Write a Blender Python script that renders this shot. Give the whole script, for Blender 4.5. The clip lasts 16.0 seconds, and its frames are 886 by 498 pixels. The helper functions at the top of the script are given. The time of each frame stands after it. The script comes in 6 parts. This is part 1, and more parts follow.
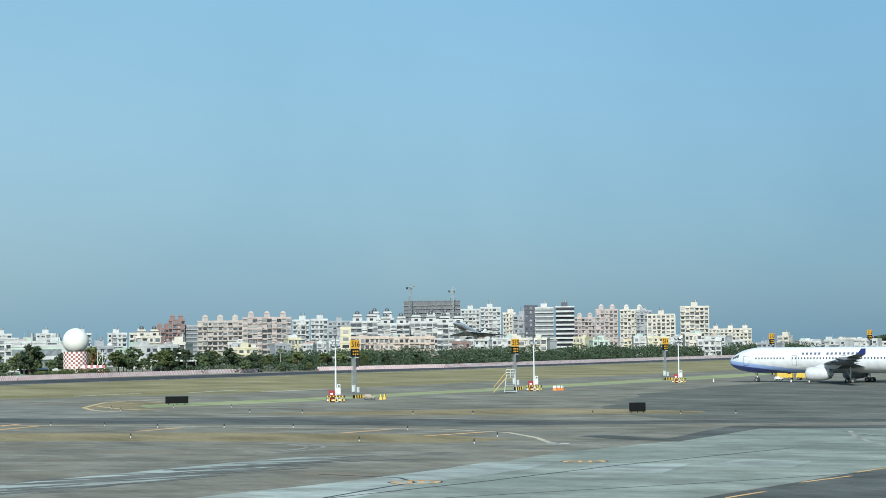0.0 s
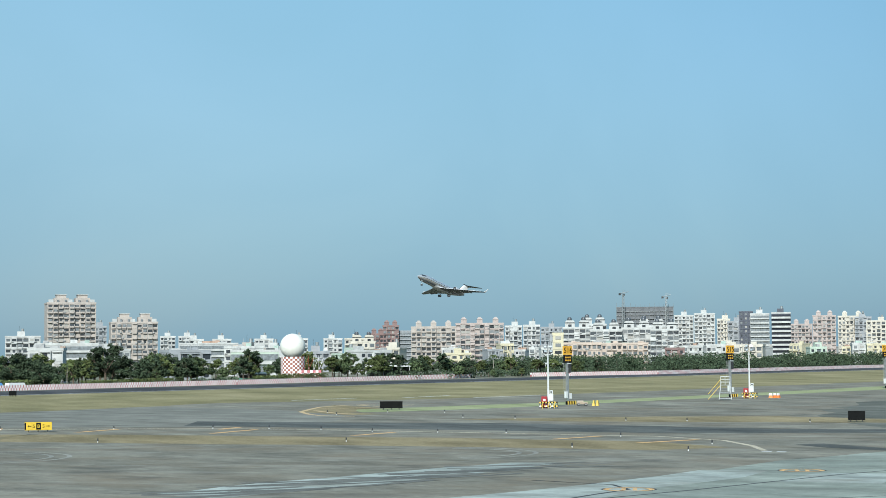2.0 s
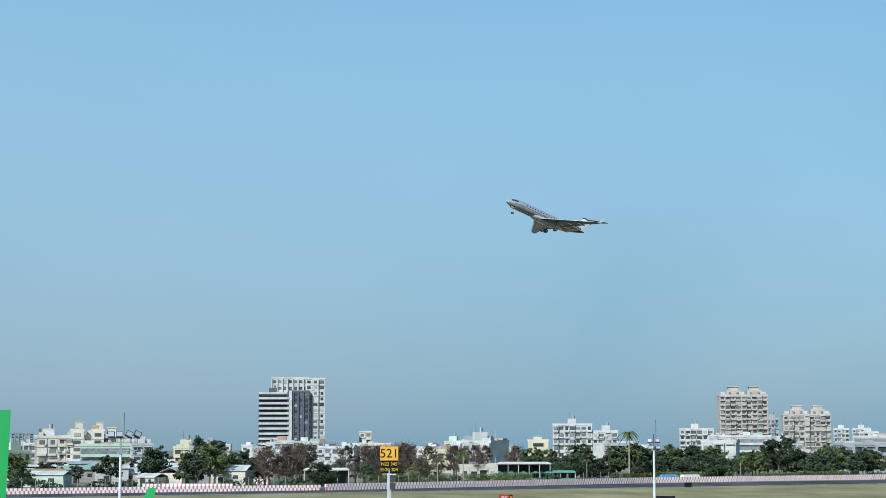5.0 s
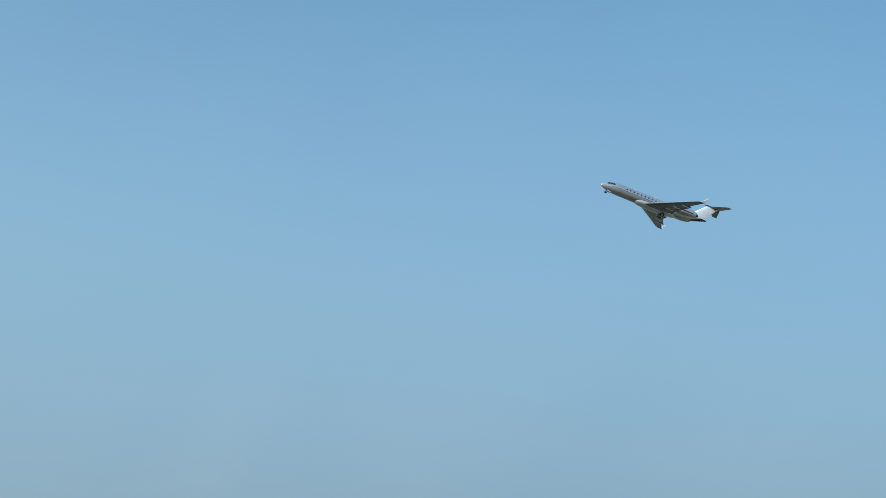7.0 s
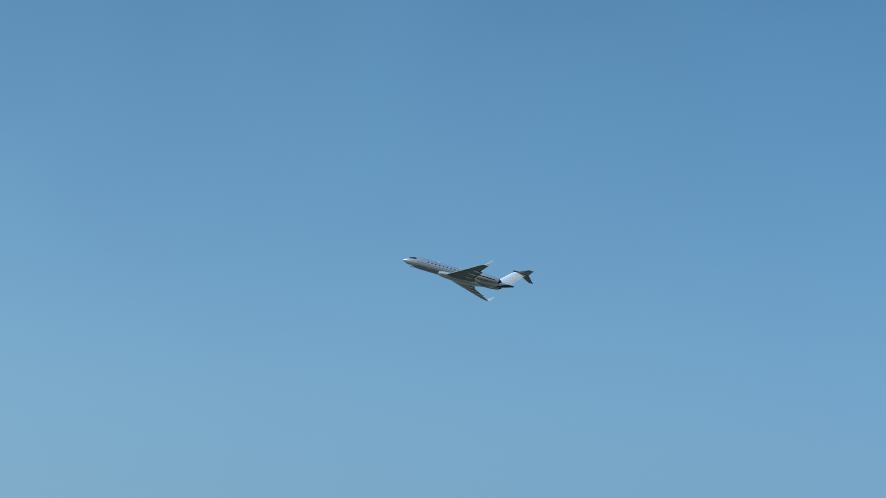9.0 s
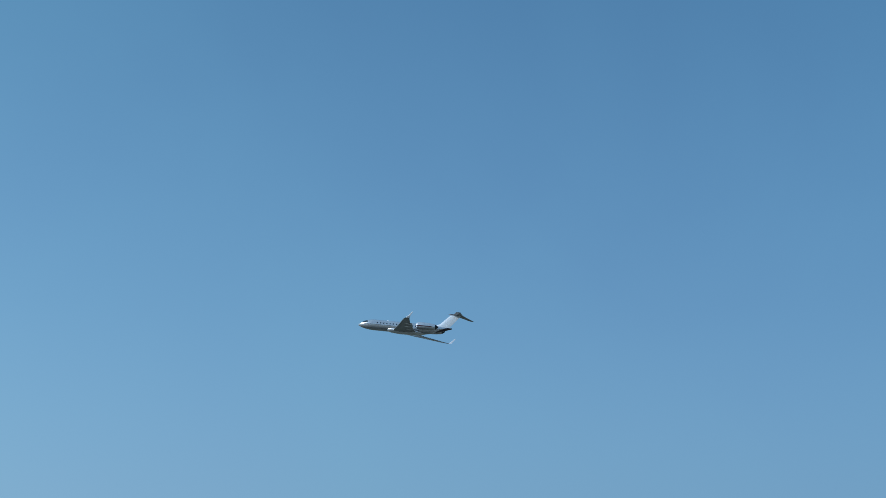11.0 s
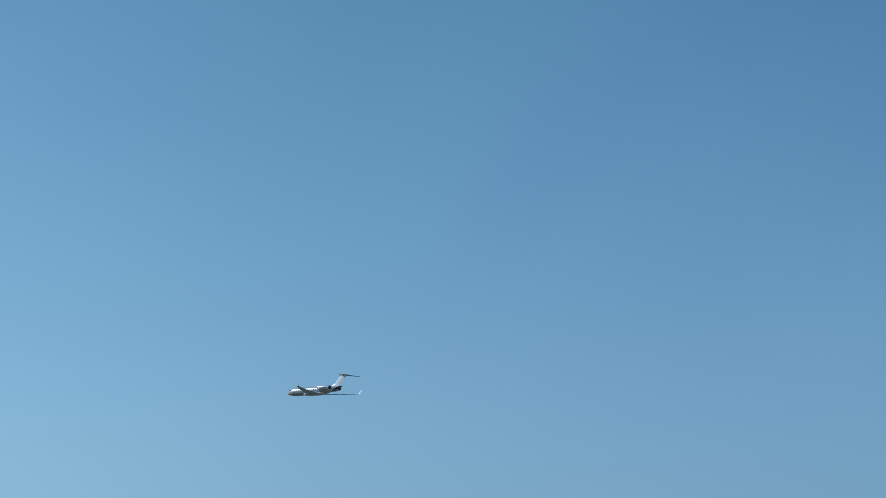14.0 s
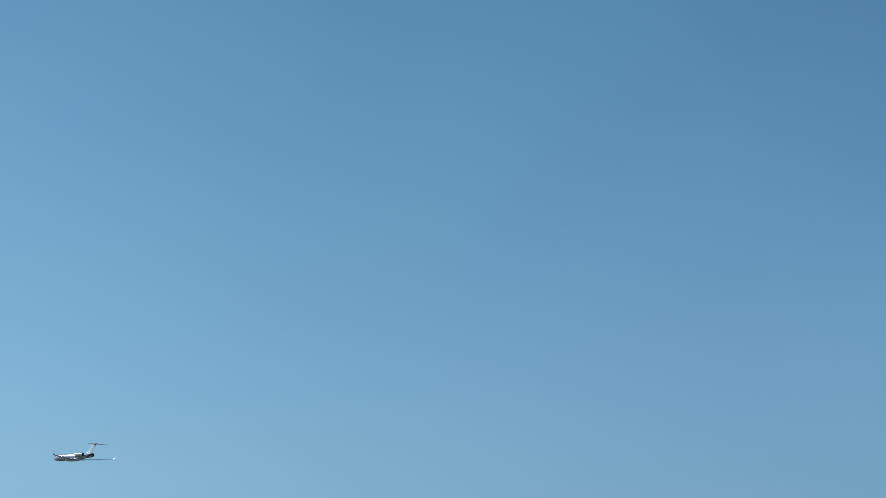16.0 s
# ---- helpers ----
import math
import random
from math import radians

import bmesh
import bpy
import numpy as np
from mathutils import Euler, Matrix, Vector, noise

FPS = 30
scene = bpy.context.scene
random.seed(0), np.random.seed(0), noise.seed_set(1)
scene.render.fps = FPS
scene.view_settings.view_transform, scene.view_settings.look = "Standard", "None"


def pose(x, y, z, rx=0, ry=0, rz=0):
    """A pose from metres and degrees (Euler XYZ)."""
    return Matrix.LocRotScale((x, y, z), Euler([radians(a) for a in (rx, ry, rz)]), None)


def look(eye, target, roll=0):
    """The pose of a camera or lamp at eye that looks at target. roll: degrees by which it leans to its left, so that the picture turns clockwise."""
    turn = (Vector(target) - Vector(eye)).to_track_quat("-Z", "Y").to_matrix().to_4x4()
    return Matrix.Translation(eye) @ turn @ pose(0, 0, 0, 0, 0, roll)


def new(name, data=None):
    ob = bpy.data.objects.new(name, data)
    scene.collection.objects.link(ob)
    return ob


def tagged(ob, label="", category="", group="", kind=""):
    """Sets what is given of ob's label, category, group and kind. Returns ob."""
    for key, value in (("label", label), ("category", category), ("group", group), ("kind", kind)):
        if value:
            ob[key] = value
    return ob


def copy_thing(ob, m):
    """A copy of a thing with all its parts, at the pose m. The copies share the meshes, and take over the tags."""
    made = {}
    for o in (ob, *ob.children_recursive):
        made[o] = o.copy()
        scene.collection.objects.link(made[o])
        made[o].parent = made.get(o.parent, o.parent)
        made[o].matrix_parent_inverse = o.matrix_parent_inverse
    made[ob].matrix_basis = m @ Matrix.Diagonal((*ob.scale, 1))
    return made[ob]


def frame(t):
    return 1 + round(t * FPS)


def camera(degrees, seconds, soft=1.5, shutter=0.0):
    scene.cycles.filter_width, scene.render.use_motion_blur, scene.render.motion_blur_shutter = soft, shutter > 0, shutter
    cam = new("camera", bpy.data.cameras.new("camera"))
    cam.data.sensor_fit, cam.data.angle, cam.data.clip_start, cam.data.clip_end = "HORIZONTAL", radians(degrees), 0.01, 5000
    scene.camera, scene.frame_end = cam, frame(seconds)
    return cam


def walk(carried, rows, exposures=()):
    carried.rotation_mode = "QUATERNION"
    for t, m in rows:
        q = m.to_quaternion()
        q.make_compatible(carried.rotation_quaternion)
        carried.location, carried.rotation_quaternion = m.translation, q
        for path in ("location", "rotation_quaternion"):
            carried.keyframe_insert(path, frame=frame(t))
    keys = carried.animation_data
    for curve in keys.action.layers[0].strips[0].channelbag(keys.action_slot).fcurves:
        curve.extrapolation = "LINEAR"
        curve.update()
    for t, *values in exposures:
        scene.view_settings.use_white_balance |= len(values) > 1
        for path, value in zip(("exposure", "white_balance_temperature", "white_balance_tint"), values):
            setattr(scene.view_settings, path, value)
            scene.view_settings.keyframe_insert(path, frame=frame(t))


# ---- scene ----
EYE = 9.25


def aim(yaw, pitch, roll):
    """The standing camera, turned left by yaw, up by pitch, and leaned by roll."""
    return pose(0, 0, EYE, 90 + pitch, 0, yaw) @ pose(0, 0, 0, 0, 0, roll)


cam = camera(28.56, 16.0, soft=0.5)
walk(cam, [
    (0.0, aim(-0.001, 3.106, -0.596)),
    (0.5, aim(1.737, 3.151, -0.712)),
    (1.0, aim(3.527, 3.156, -0.785)),
    (1.5, aim(5.328, 3.209, -0.681)),
    (2.0, aim(6.982, 3.364, -0.396)),
    (2.5, aim(8.748, 3.491, -0.199)),
    (3.0, aim(11.230, 3.736, -0.299)),
    (3.5, aim(14.544, 4.234, -0.633)),
    (4.0, aim(18.829, 4.823, -0.781)),
    (4.5, aim(23.666, 5.451, -0.606)),
    (5.0, aim(28.786, 6.483, -0.127)),
    (5.2, aim(30.871, 7.05, 0.0)),
    (7.3, aim(53.543, 12.802, 0.0)),
    (7.5, aim(55.347, 13.498, 0.0)),
    (8.0, aim(59.046, 15.205, 0.0)),
    (8.5, aim(62.129, 16.967, 0.0)),
    (9.0, aim(65.696, 18.154, 0.0)),
    (9.2, aim(67.403, 18.339, 0.0)),
    (11.3, aim(85.925, 20.378, 0.0)),
    (11.5, aim(87.272, 20.426, 0.0)),
    (12.0, aim(90.547, 20.322, 0.0)),
    (12.5, aim(93.610, 20.237, 0.0)),
    (13.0, aim(96.502, 20.141, 0.0)),
    (13.5, aim(99.181, 20.076, 0.0)),
    (14.0, aim(101.001, 20.064, 0.0)),
    (14.5, aim(101.869, 20.118, 0.0)),
    (15.0, aim(101.878, 20.295, 0.0)),
    (15.5, aim(101.634, 20.494, 0.0)),
    (16.0, aim(101.524, 20.648, 0.0)),
], exposures=[(0.0, 0.22, 6300, 7), (3.0, 0.28, 6300, 7), (5.2, 0.17, 6050, 9), (7.3, -0.09, 5900, 9), (8.2, -0.26, 5630, 8), (9.0, -0.32, 5420, 6), (11.5, -0.53, 5200, 8), (14.0, -0.60, 5250, 8), (16.0, -0.57, 5300, 7)])

# ---- sky and sun ----
SUN_TURN, SUN_UP = 185.0, 34.0
world = bpy.data.worlds.new("sky")
scene.world = world
world.use_nodes = True
sky = world.node_tree.nodes.new("ShaderNodeTexSky")
sky.sky_type, sky.sun_disc = "NISHITA", False
sky.sun_elevation, sky.sun_rotation = radians(SUN_UP), radians(SUN_TURN)
sky.air_density, sky.dust_density, sky.ozone_density, sky.altitude = 1.0, 1.2, 3.0, 0
background = world.node_tree.nodes["Background"]
background.inputs["Strength"].default_value = 0.11
# the day's even haze lies over the clear sky
haze = world.node_tree.nodes.new("ShaderNodeMix")
haze.data_type = "RGBA"
haze.inputs["Factor"].default_value = 0.76
# thin high cloud makes the haze slightly uneven
cirrus, thin = world.node_tree.nodes.new("ShaderNodeTexNoise"), world.node_tree.nodes.new("ShaderNodeMapRange")
cirrus.inputs["Scale"].default_value, cirrus.inputs["Detail"].default_value, cirrus.inputs["Distortion"].default_value = 4.0, 6, 0.6
thin.inputs["From Min"].default_value, thin.inputs["From Max"].default_value = 0.3, 0.7
thin.inputs["To Min"].default_value, thin.inputs["To Max"].default_value = 0.66, 0.86
world.node_tree.links.new(cirrus.outputs["Fac"], thin.inputs["Value"])
world.node_tree.links.new(thin.outputs[0], haze.inputs["Factor"])
veil, clear = [k for k in haze.inputs if k.type == "RGBA"][1], [k for k in haze.inputs if k.type == "RGBA"][0]
veil.default_value = (1.9, 3.45, 4.6, 1)
world.node_tree.links.new(sky.outputs[0], clear)


def sky_tint(value, low, high, stops):
    """A smooth tint over the sky between two angles in degrees; stops hold half the tint."""
    span, ramp = world.node_tree.nodes.new("ShaderNodeMapRange"), world.node_tree.nodes.new("ShaderNodeValToRGB")
    span.inputs["From Min"].default_value, span.inputs["From Max"].default_value = radians(low), radians(high)
    e = ramp.color_ramp.elements
    e[0].position, e[1].position = 0.0, 1.0
    for i, (angle, tint) in enumerate(stops):
        k = e[0] if i == 0 else e[len(e) - 1] if i == len(stops) - 1 else e.new((angle - low) / (high - low))
        k.color = (*[c / 2 for c in tint], 1)
    ramp.color_ramp.interpolation = "B_SPLINE"
    world.node_tree.links.new(value, span.inputs["Value"]), world.node_tree.links.new(span.outputs[0], ramp.inputs[0])
    return ramp.outputs[0]


def sky_times(a, b):
    m = world.node_tree.nodes.new("ShaderNodeVectorMath")
    m.operation = "MULTIPLY"
    world.node_tree.links.new(a, m.inputs[0])
    if isinstance(b, tuple):
        m.inputs[1].default_value = b
    else:
        world.node_tree.links.new(b, m.inputs[1])
    return m.outputs[0]


# the haze: greyer low down, clearest overhead, brightening round towards the sun
way, split_way = world.node_tree.nodes.new("ShaderNodeTexCoord"), world.node_tree.nodes.new("ShaderNodeSeparateXYZ")
world.node_tree.links.new(way.outputs["Generated"], split_way.inputs[0])
rise_, west, round_ = [world.node_tree.nodes.new("ShaderNodeMath") for _ in range(3)]
rise_.operation, west.operation, round_.operation = "ARCSINE", "MULTIPLY", "ARCTAN2"
west.inputs[1].default_value = -1.0
world.node_tree.links.new(split_way.outputs["Z"], rise_.inputs[0]), world.node_tree.links.new(split_way.outputs["X"], west.inputs[0])
world.node_tree.links.new(west.outputs[0], round_.inputs[0]), world.node_tree.links.new(split_way.outputs["Y"], round_.inputs[1])
by_height = sky_tint(rise_.outputs[0], 0, 40, ((0, (1.02, 0.95, 0.90)), (4, (1.16, 1.07, 1.00)), (8, (1.32, 1.22, 1.11)), (13, (1.34, 1.31, 1.23)), (18, (1.11, 1.18, 1.19)), (24, (0.88, 1.00, 1.07)), (30, (0.68, 0.82, 0.92)), (40, (0.62, 0.78, 0.90))))
by_turn = sky_tint(round_.outputs[0], -180, 180, ((-180, (1.5, 1.4, 1.25)), (-90, (0.80, 0.86, 0.92)), (-16, (0.60, 0.74, 0.86)), (0, (0.80, 0.90, 0.97)), (20, (0.89, 0.94, 0.98)), (40, (0.94, 0.95, 0.99)), (62, (1.04, 0.99, 0.99)), (85, (1.20, 1.09, 1.04)), (105, (1.41, 1.28, 1.14)), (118, (1.60, 1.45, 1.25)), (180, (1.5, 1.4, 1.25))))
air = [k for k in haze.outputs if k.type == "RGBA"][0]
world.node_tree.links.new(sky_times(sky_times(sky_times(air, by_height), by_turn), (4, 4, 4)), background.inputs[0])
lamp = bpy.data.lights.new("sun", "SUN")
lamp.energy, lamp.angle, lamp.color = 5.0, radians(0.53), (1.0, 0.965, 0.92)
sun = new("sun", lamp)
sun_way = Vector((math.sin(radians(SUN_TURN)) * math.cos(radians(SUN_UP)), math.cos(radians(SUN_TURN)) * math.cos(radians(SUN_UP)), math.sin(radians(SUN_UP))))
sun.matrix_world = look(sun_way * 900, (0, 0, 0))


# ---- materials ----
def mat(name, color, rough=0.6, metal=0.0, vary=0.12, scale=1.0, fine=12.0, bump=0.0, coat=0.0, stretch=(1, 1, 1), per_object=0.0):
    """A surface with variation at a coarse and a fine scale, in metres."""
    m = bpy.data.materials.new(name)
    m.use_nodes = True
    nt, ln = m.node_tree.nodes, m.node_tree.links
    bsdf = nt["Principled BSDF"]
    bsdf.inputs["Roughness"].default_value, bsdf.inputs["Metallic"].default_value = rough, metal
    bsdf.inputs["Coat Weight"].default_value = coat
    geo = nt.new("ShaderNodeTexCoord")
    mapping = nt.new("ShaderNodeMapping")
    mapping.inputs["Scale"].default_value = stretch
    ln.new(geo.outputs["Object"], mapping.inputs[0])
    coarse, grain = nt.new("ShaderNodeTexNoise"), nt.new("ShaderNodeTexNoise")
    coarse.inputs["Scale"].default_value, coarse.inputs["Detail"].default_value = scale, 5
    grain.inputs["Scale"].default_value, grain.inputs["Detail"].default_value = fine, 3
    ln.new(mapping.outputs[0], coarse.inputs["Vector"]), ln.new(mapping.outputs[0], grain.inputs["Vector"])
    add = nt.new("ShaderNodeMath")
    add.operation = "MULTIPLY_ADD"
    add.inputs[1].default_value = 0.4
    ln.new(grain.outputs["Fac"], add.inputs[0]), ln.new(coarse.outputs["Fac"], add.inputs[2])
    ramp = nt.new("ShaderNodeValToRGB")
    lo, hi = 1 - vary * 1.6, 1 + vary * 1.2
    ramp.color_ramp.elements[0].position, ramp.color_ramp.elements[1].position = 0.45, 0.95
    ramp.color_ramp.elements[0].color = (*[c * lo for c in color], 1)
    ramp.color_ramp.elements[1].color = (*[min(0.95, c * hi) for c in color], 1)
    ln.new(add.outputs[0], ramp.inputs[0])
    out = ramp.outputs[0]
    if per_object:
        info, hsv, mr = nt.new("ShaderNodeObjectInfo"), nt.new("ShaderNodeHueSaturation"), nt.new("ShaderNodeMapRange")
        mr.inputs["To Min"].default_value, mr.inputs["To Max"].default_value = 1 - per_object, 1 + per_object
        ln.new(info.outputs["Random"], mr.inputs["Value"]), ln.new(mr.outputs[0], hsv.inputs["Value"])
        ln.new(out, hsv.inputs["Color"])
        out = hsv.outputs[0]
    ln.new(out, bsdf.inputs["Base Color"])
    if bump:
        b = nt.new("ShaderNodeBump")
        b.inputs["Strength"].default_value, b.inputs["Distance"].default_value = bump, 0.05
        ln.new(grain.outputs["Fac"], b.inputs["Height"]), ln.new(b.outputs[0], bsdf.inputs["Normal"])
    return m


def ground_mat(name, dark, mid, light, along, cross, fine, rough=0.9, marks=0.0, turn=-57, spec=0.08, stain=None):
    """Worn pavement or grass: broad patches drawn out along the runway, fine grain, stains, and dark tyre marks."""
    m = bpy.data.materials.new(name)
    m.use_nodes = True
    nt, ln = m.node_tree.nodes, m.node_tree.links
    bsdf = nt["Principled BSDF"]
    bsdf.inputs["Roughness"].default_value = rough
    bsdf.inputs["Specular IOR Level"].default_value = spec
    geo = nt.new("ShaderNodeTexCoord")

    def field(sx, sy, rz, detail, rough_detail=0.6):
        mp, n = nt.new("ShaderNodeMapping"), nt.new("ShaderNodeTexNoise")
        mp.vector_type = "TEXTURE"
        mp.inputs["Rotation"].default_value = (0, 0, radians(rz))
        mp.inputs["Scale"].default_value = (sx, sy, 1)
        n.inputs["Scale"].default_value, n.inputs["Detail"].default_value, n.inputs["Roughness"].default_value = 1, detail, rough_detail
        ln.new(geo.outputs["Object"], mp.inputs[0]), ln.new(mp.outputs[0], n.inputs["Vector"])
        return n.outputs["Fac"]
    broad, grain = field(along, cross, turn, 6), field(fine, fine, 0, 4, 0.75)
    mix = nt.new("ShaderNodeMath")
    mix.operation = "MULTIPLY_ADD"
    mix.inputs[1].default_value = 0.5
    ln.new(grain, mix.inputs[0]), ln.new(broad, mix.inputs[2])
    ramp = nt.new("ShaderNodeValToRGB")
    e = ramp.color_ramp.elements
    e[0].position, e[0].color = 0.58, (*dark, 1)
    e[1].position, e[1].color = 0.94, (*light, 1)
    c = e.new(0.76)
    c.color = (*mid, 1)
    ln.new(mix.outputs[0], ramp.inputs[0])
    out = ramp.outputs[0]
    if marks:
        gain, tone = nt.new("ShaderNodeMapRange"), nt.new("ShaderNodeHueSaturation")
        gain.inputs["From Min"].default_value, gain.inputs["From Max"].default_value = 0.3, 0.7
        gain.inputs["To Min"].default_value, gain.inputs["To Max"].default_value = 0.6, 1.42
        ln.new(field(9, 4.5, turn + 40, 7, 0.7), gain.inputs["Value"]), ln.new(gain.outputs[0], tone.inputs["Value"]), ln.new(out, tone.inputs["Color"])
        out = tone.outputs[0]
    for colour, size, lo, hi in stain or ():
        spread, over = nt.new("ShaderNodeMapRange"), nt.new("ShaderNodeMix")
        spread.inputs["From Min"].default_value, spread.inputs["From Max"].default_value = lo, hi
        ln.new(field(size, size * 0.6, turn + 50, 7, 0.65), spread.inputs["Value"])
        over.data_type = "RGBA"
        ln.new(spread.outputs[0], over.inputs["Factor"])
        ends = [q for q in over.inputs if q.type == "RGBA"]
        ln.new(out, ends[0])
        ends[1].default_value = (*colour, 1)
        out = [q for q in over.outputs if q.type == "RGBA"][0]
    for rz, weight in ((turn, 1.0), (turn + 40, 0.55), (turn - 14, 0.4))[:3 if marks else 0]:
        r2, mul = nt.new("ShaderNodeMapRange"), nt.new("ShaderNodeMix")
        r2.inputs["From Min"].default_value, r2.inputs["From Max"].default_value = 0.52, 0.78
        ln.new(field(48, 2.4, rz, 6, 0.7), r2.inputs["Value"])
        fac = nt.new("ShaderNodeMath")
        fac.operation = "MULTIPLY"
        fac.inputs[1].default_value = marks * weight
        ln.new(r2.outputs[0], fac.inputs[0])
        mul.data_type = "RGBA"
        ln.new(fac.outputs[0], mul.inputs["Factor"])
        sockets = [s for s in mul.inputs if s.type == "RGBA"]
        ln.new(out, sockets[0])
        sockets[1].default_value = (0.035, 0.037, 0.038, 1)
        out = [s for s in mul.outputs if s.type == "RGBA"][0]
    ln.new(out, bsdf.inputs["Base Color"])
    b = nt.new("ShaderNodeBump")
    b.inputs["Strength"].default_value, b.inputs["Distance"].default_value = 0.3, 0.04
    ln.new(grain, b.inputs["Height"]), ln.new(b.outputs[0], bsdf.inputs["Normal"])
    return m


ASPHALT = ground_mat("worn_asphalt", (0.142, 0.139, 0.112), (0.186, 0.182, 0.148), (0.238, 0.232, 0.190), 46, 13, 0.8, marks=0.26,
                     stain=(((0.185, 0.158, 0.115), 15, 0.46, 0.74), ((0.085, 0.084, 0.074), 8, 0.50, 0.74), ((0.270, 0.270, 0.230), 10, 0.53, 0.76)))
RUNWAY = ground_mat("runway_asphalt", (0.040, 0.042, 0.046), (0.055, 0.058, 0.062), (0.085, 0.088, 0.09), 120, 8, 0.8)
DARK_ASPHALT = ground_mat("dark_asphalt", (0.066, 0.072, 0.068), (0.094, 0.101, 0.094), (0.128, 0.135, 0.125), 60, 8, 0.8, marks=0.4)
STAND_ASPHALT = ground_mat("dark_stand_asphalt", (0.088, 0.094, 0.080), (0.118, 0.124, 0.106), (0.150, 0.156, 0.134), 40, 12, 0.8, marks=0.3, stain=(((0.15, 0.15, 0.125), 14, 0.52, 0.8), ((0.065, 0.068, 0.06), 9, 0.55, 0.8)))
SHOULDER = ground_mat("shoulder_asphalt", (0.155, 0.157, 0.136), (0.180, 0.182, 0.157), (0.208, 0.210, 0.182), 50, 24, 0.7, marks=0.08, stain=(((0.145, 0.143, 0.122), 20, 0.52, 0.85),))
CONCRETE = ground_mat("apron_concrete", (0.172, 0.198, 0.172), (0.215, 0.245, 0.212), (0.262, 0.292, 0.255), 30, 12, 0.9, marks=0.2, stain=(((0.15, 0.16, 0.135), 8, 0.52, 0.82), ((0.27, 0.31, 0.28), 14, 0.55, 0.8)))
NEW_CONCRETE = ground_mat("pale_concrete", (0.255, 0.29, 0.265), (0.305, 0.345, 0.318), (0.36, 0.40, 0.37), 14, 7, 1.1, marks=0.2, stain=(((0.165, 0.175, 0.15), 6, 0.50, 0.78), ((0.21, 0.20, 0.165), 10, 0.52, 0.8)))
DRY_GRASS = ground_mat("dry_grass", (0.145, 0.122, 0.07), (0.225, 0.19, 0.112), (0.30, 0.255, 0.155), 18, 7, 0.6, rough=1.0)
FIELD = ground_mat("mown_grass", (0.15, 0.140, 0.072), (0.222, 0.200, 0.108), (0.30, 0.265, 0.155), 30, 15, 0.7, rough=1.0)
GREEN = ground_mat("green_grass", (0.19, 0.22, 0.11), (0.27, 0.30, 0.16), (0.33, 0.35, 0.21), 20, 3, 0.5, rough=1.0)
EARTH = ground_mat("town_ground", (0.10, 0.11, 0.07), (0.17, 0.17, 0.125), (0.25, 0.245, 0.20), 80, 60, 3.0, rough=1.0)
YELLOW_LINE = mat("yellow_paint", (0.58, 0.35, 0.14), 0.8, vary=0.25, scale=0.6)
WHITE_LINE = mat("white_paint_line", (0.52, 0.54, 0.52), 0.8, vary=0.25, scale=0.5)
TRAIL = mat("rubber_trail", (0.115, 0.118, 0.102), 0.9, vary=0.35, scale=0.3)
SCRAPE = mat("pale_scrape", (0.25, 0.25, 0.215), 0.9, vary=0.35, scale=0.3)
TAR = mat("black_tar", (0.03, 0.032, 0.032), 0.8)
WHITE = mat("white_paint", (0.64, 0.65, 0.64), 0.45, vary=0.05, scale=0.5)
POLE = mat("galvanised_white_pole", (0.52, 0.55, 0.545), 0.5, vary=0.1, scale=2)
STEEL = mat("dull_steel", (0.33, 0.35, 0.35), 0.45, 0.6, vary=0.15)
POST_GREY = mat("pale_grey_post", (0.40, 0.43, 0.43), 0.5, vary=0.12, scale=1.5)
DARK = mat("dark_metal", (0.045, 0.048, 0.05), 0.5, 0.3, vary=0.2)
BLACK = mat("black_panel", (0.008, 0.009, 0.009), 0.95, vary=0.2)
BLACK.node_tree.nodes["Principled BSDF"].inputs["Specular IOR Level"].default_value = 0.1
RUBBER = mat("tyre_rubber", (0.025, 0.025, 0.026), 0.85)
RED = mat("red_paint", (0.27, 0.012, 0.017), 0.45, vary=0.15)
ORANGE = mat("orange_plastic", (0.75, 0.20, 0.04), 0.55, vary=0.15)
AMBER = mat("amber_sign", (0.58, 0.31, 0.03), 0.5, vary=0.06)
SIGN_YELLOW = mat("sign_yellow", (0.56, 0.38, 0.025), 0.5, vary=0.05)
SAFETY = mat("safety_yellow", (0.58, 0.40, 0.06), 0.55, vary=0.12)
LENS = mat("lamp_glass", (0.35, 0.40, 0.42), 0.1, 0.2)
TARP = mat("blue_tarp", (0.10, 0.28, 0.55), 0.6, vary=0.15)
GREEN_ROOF = mat("green_sheet", (0.07, 0.22, 0.17), 0.6, vary=0.15)
GREY_ROOF = mat("grey_sheet_roof", (0.22, 0.26, 0.25), 0.6, vary=0.2)
GLASS = mat("window_glass", (0.035, 0.045, 0.055), 0.12, vary=0.3, per_object=0.5)


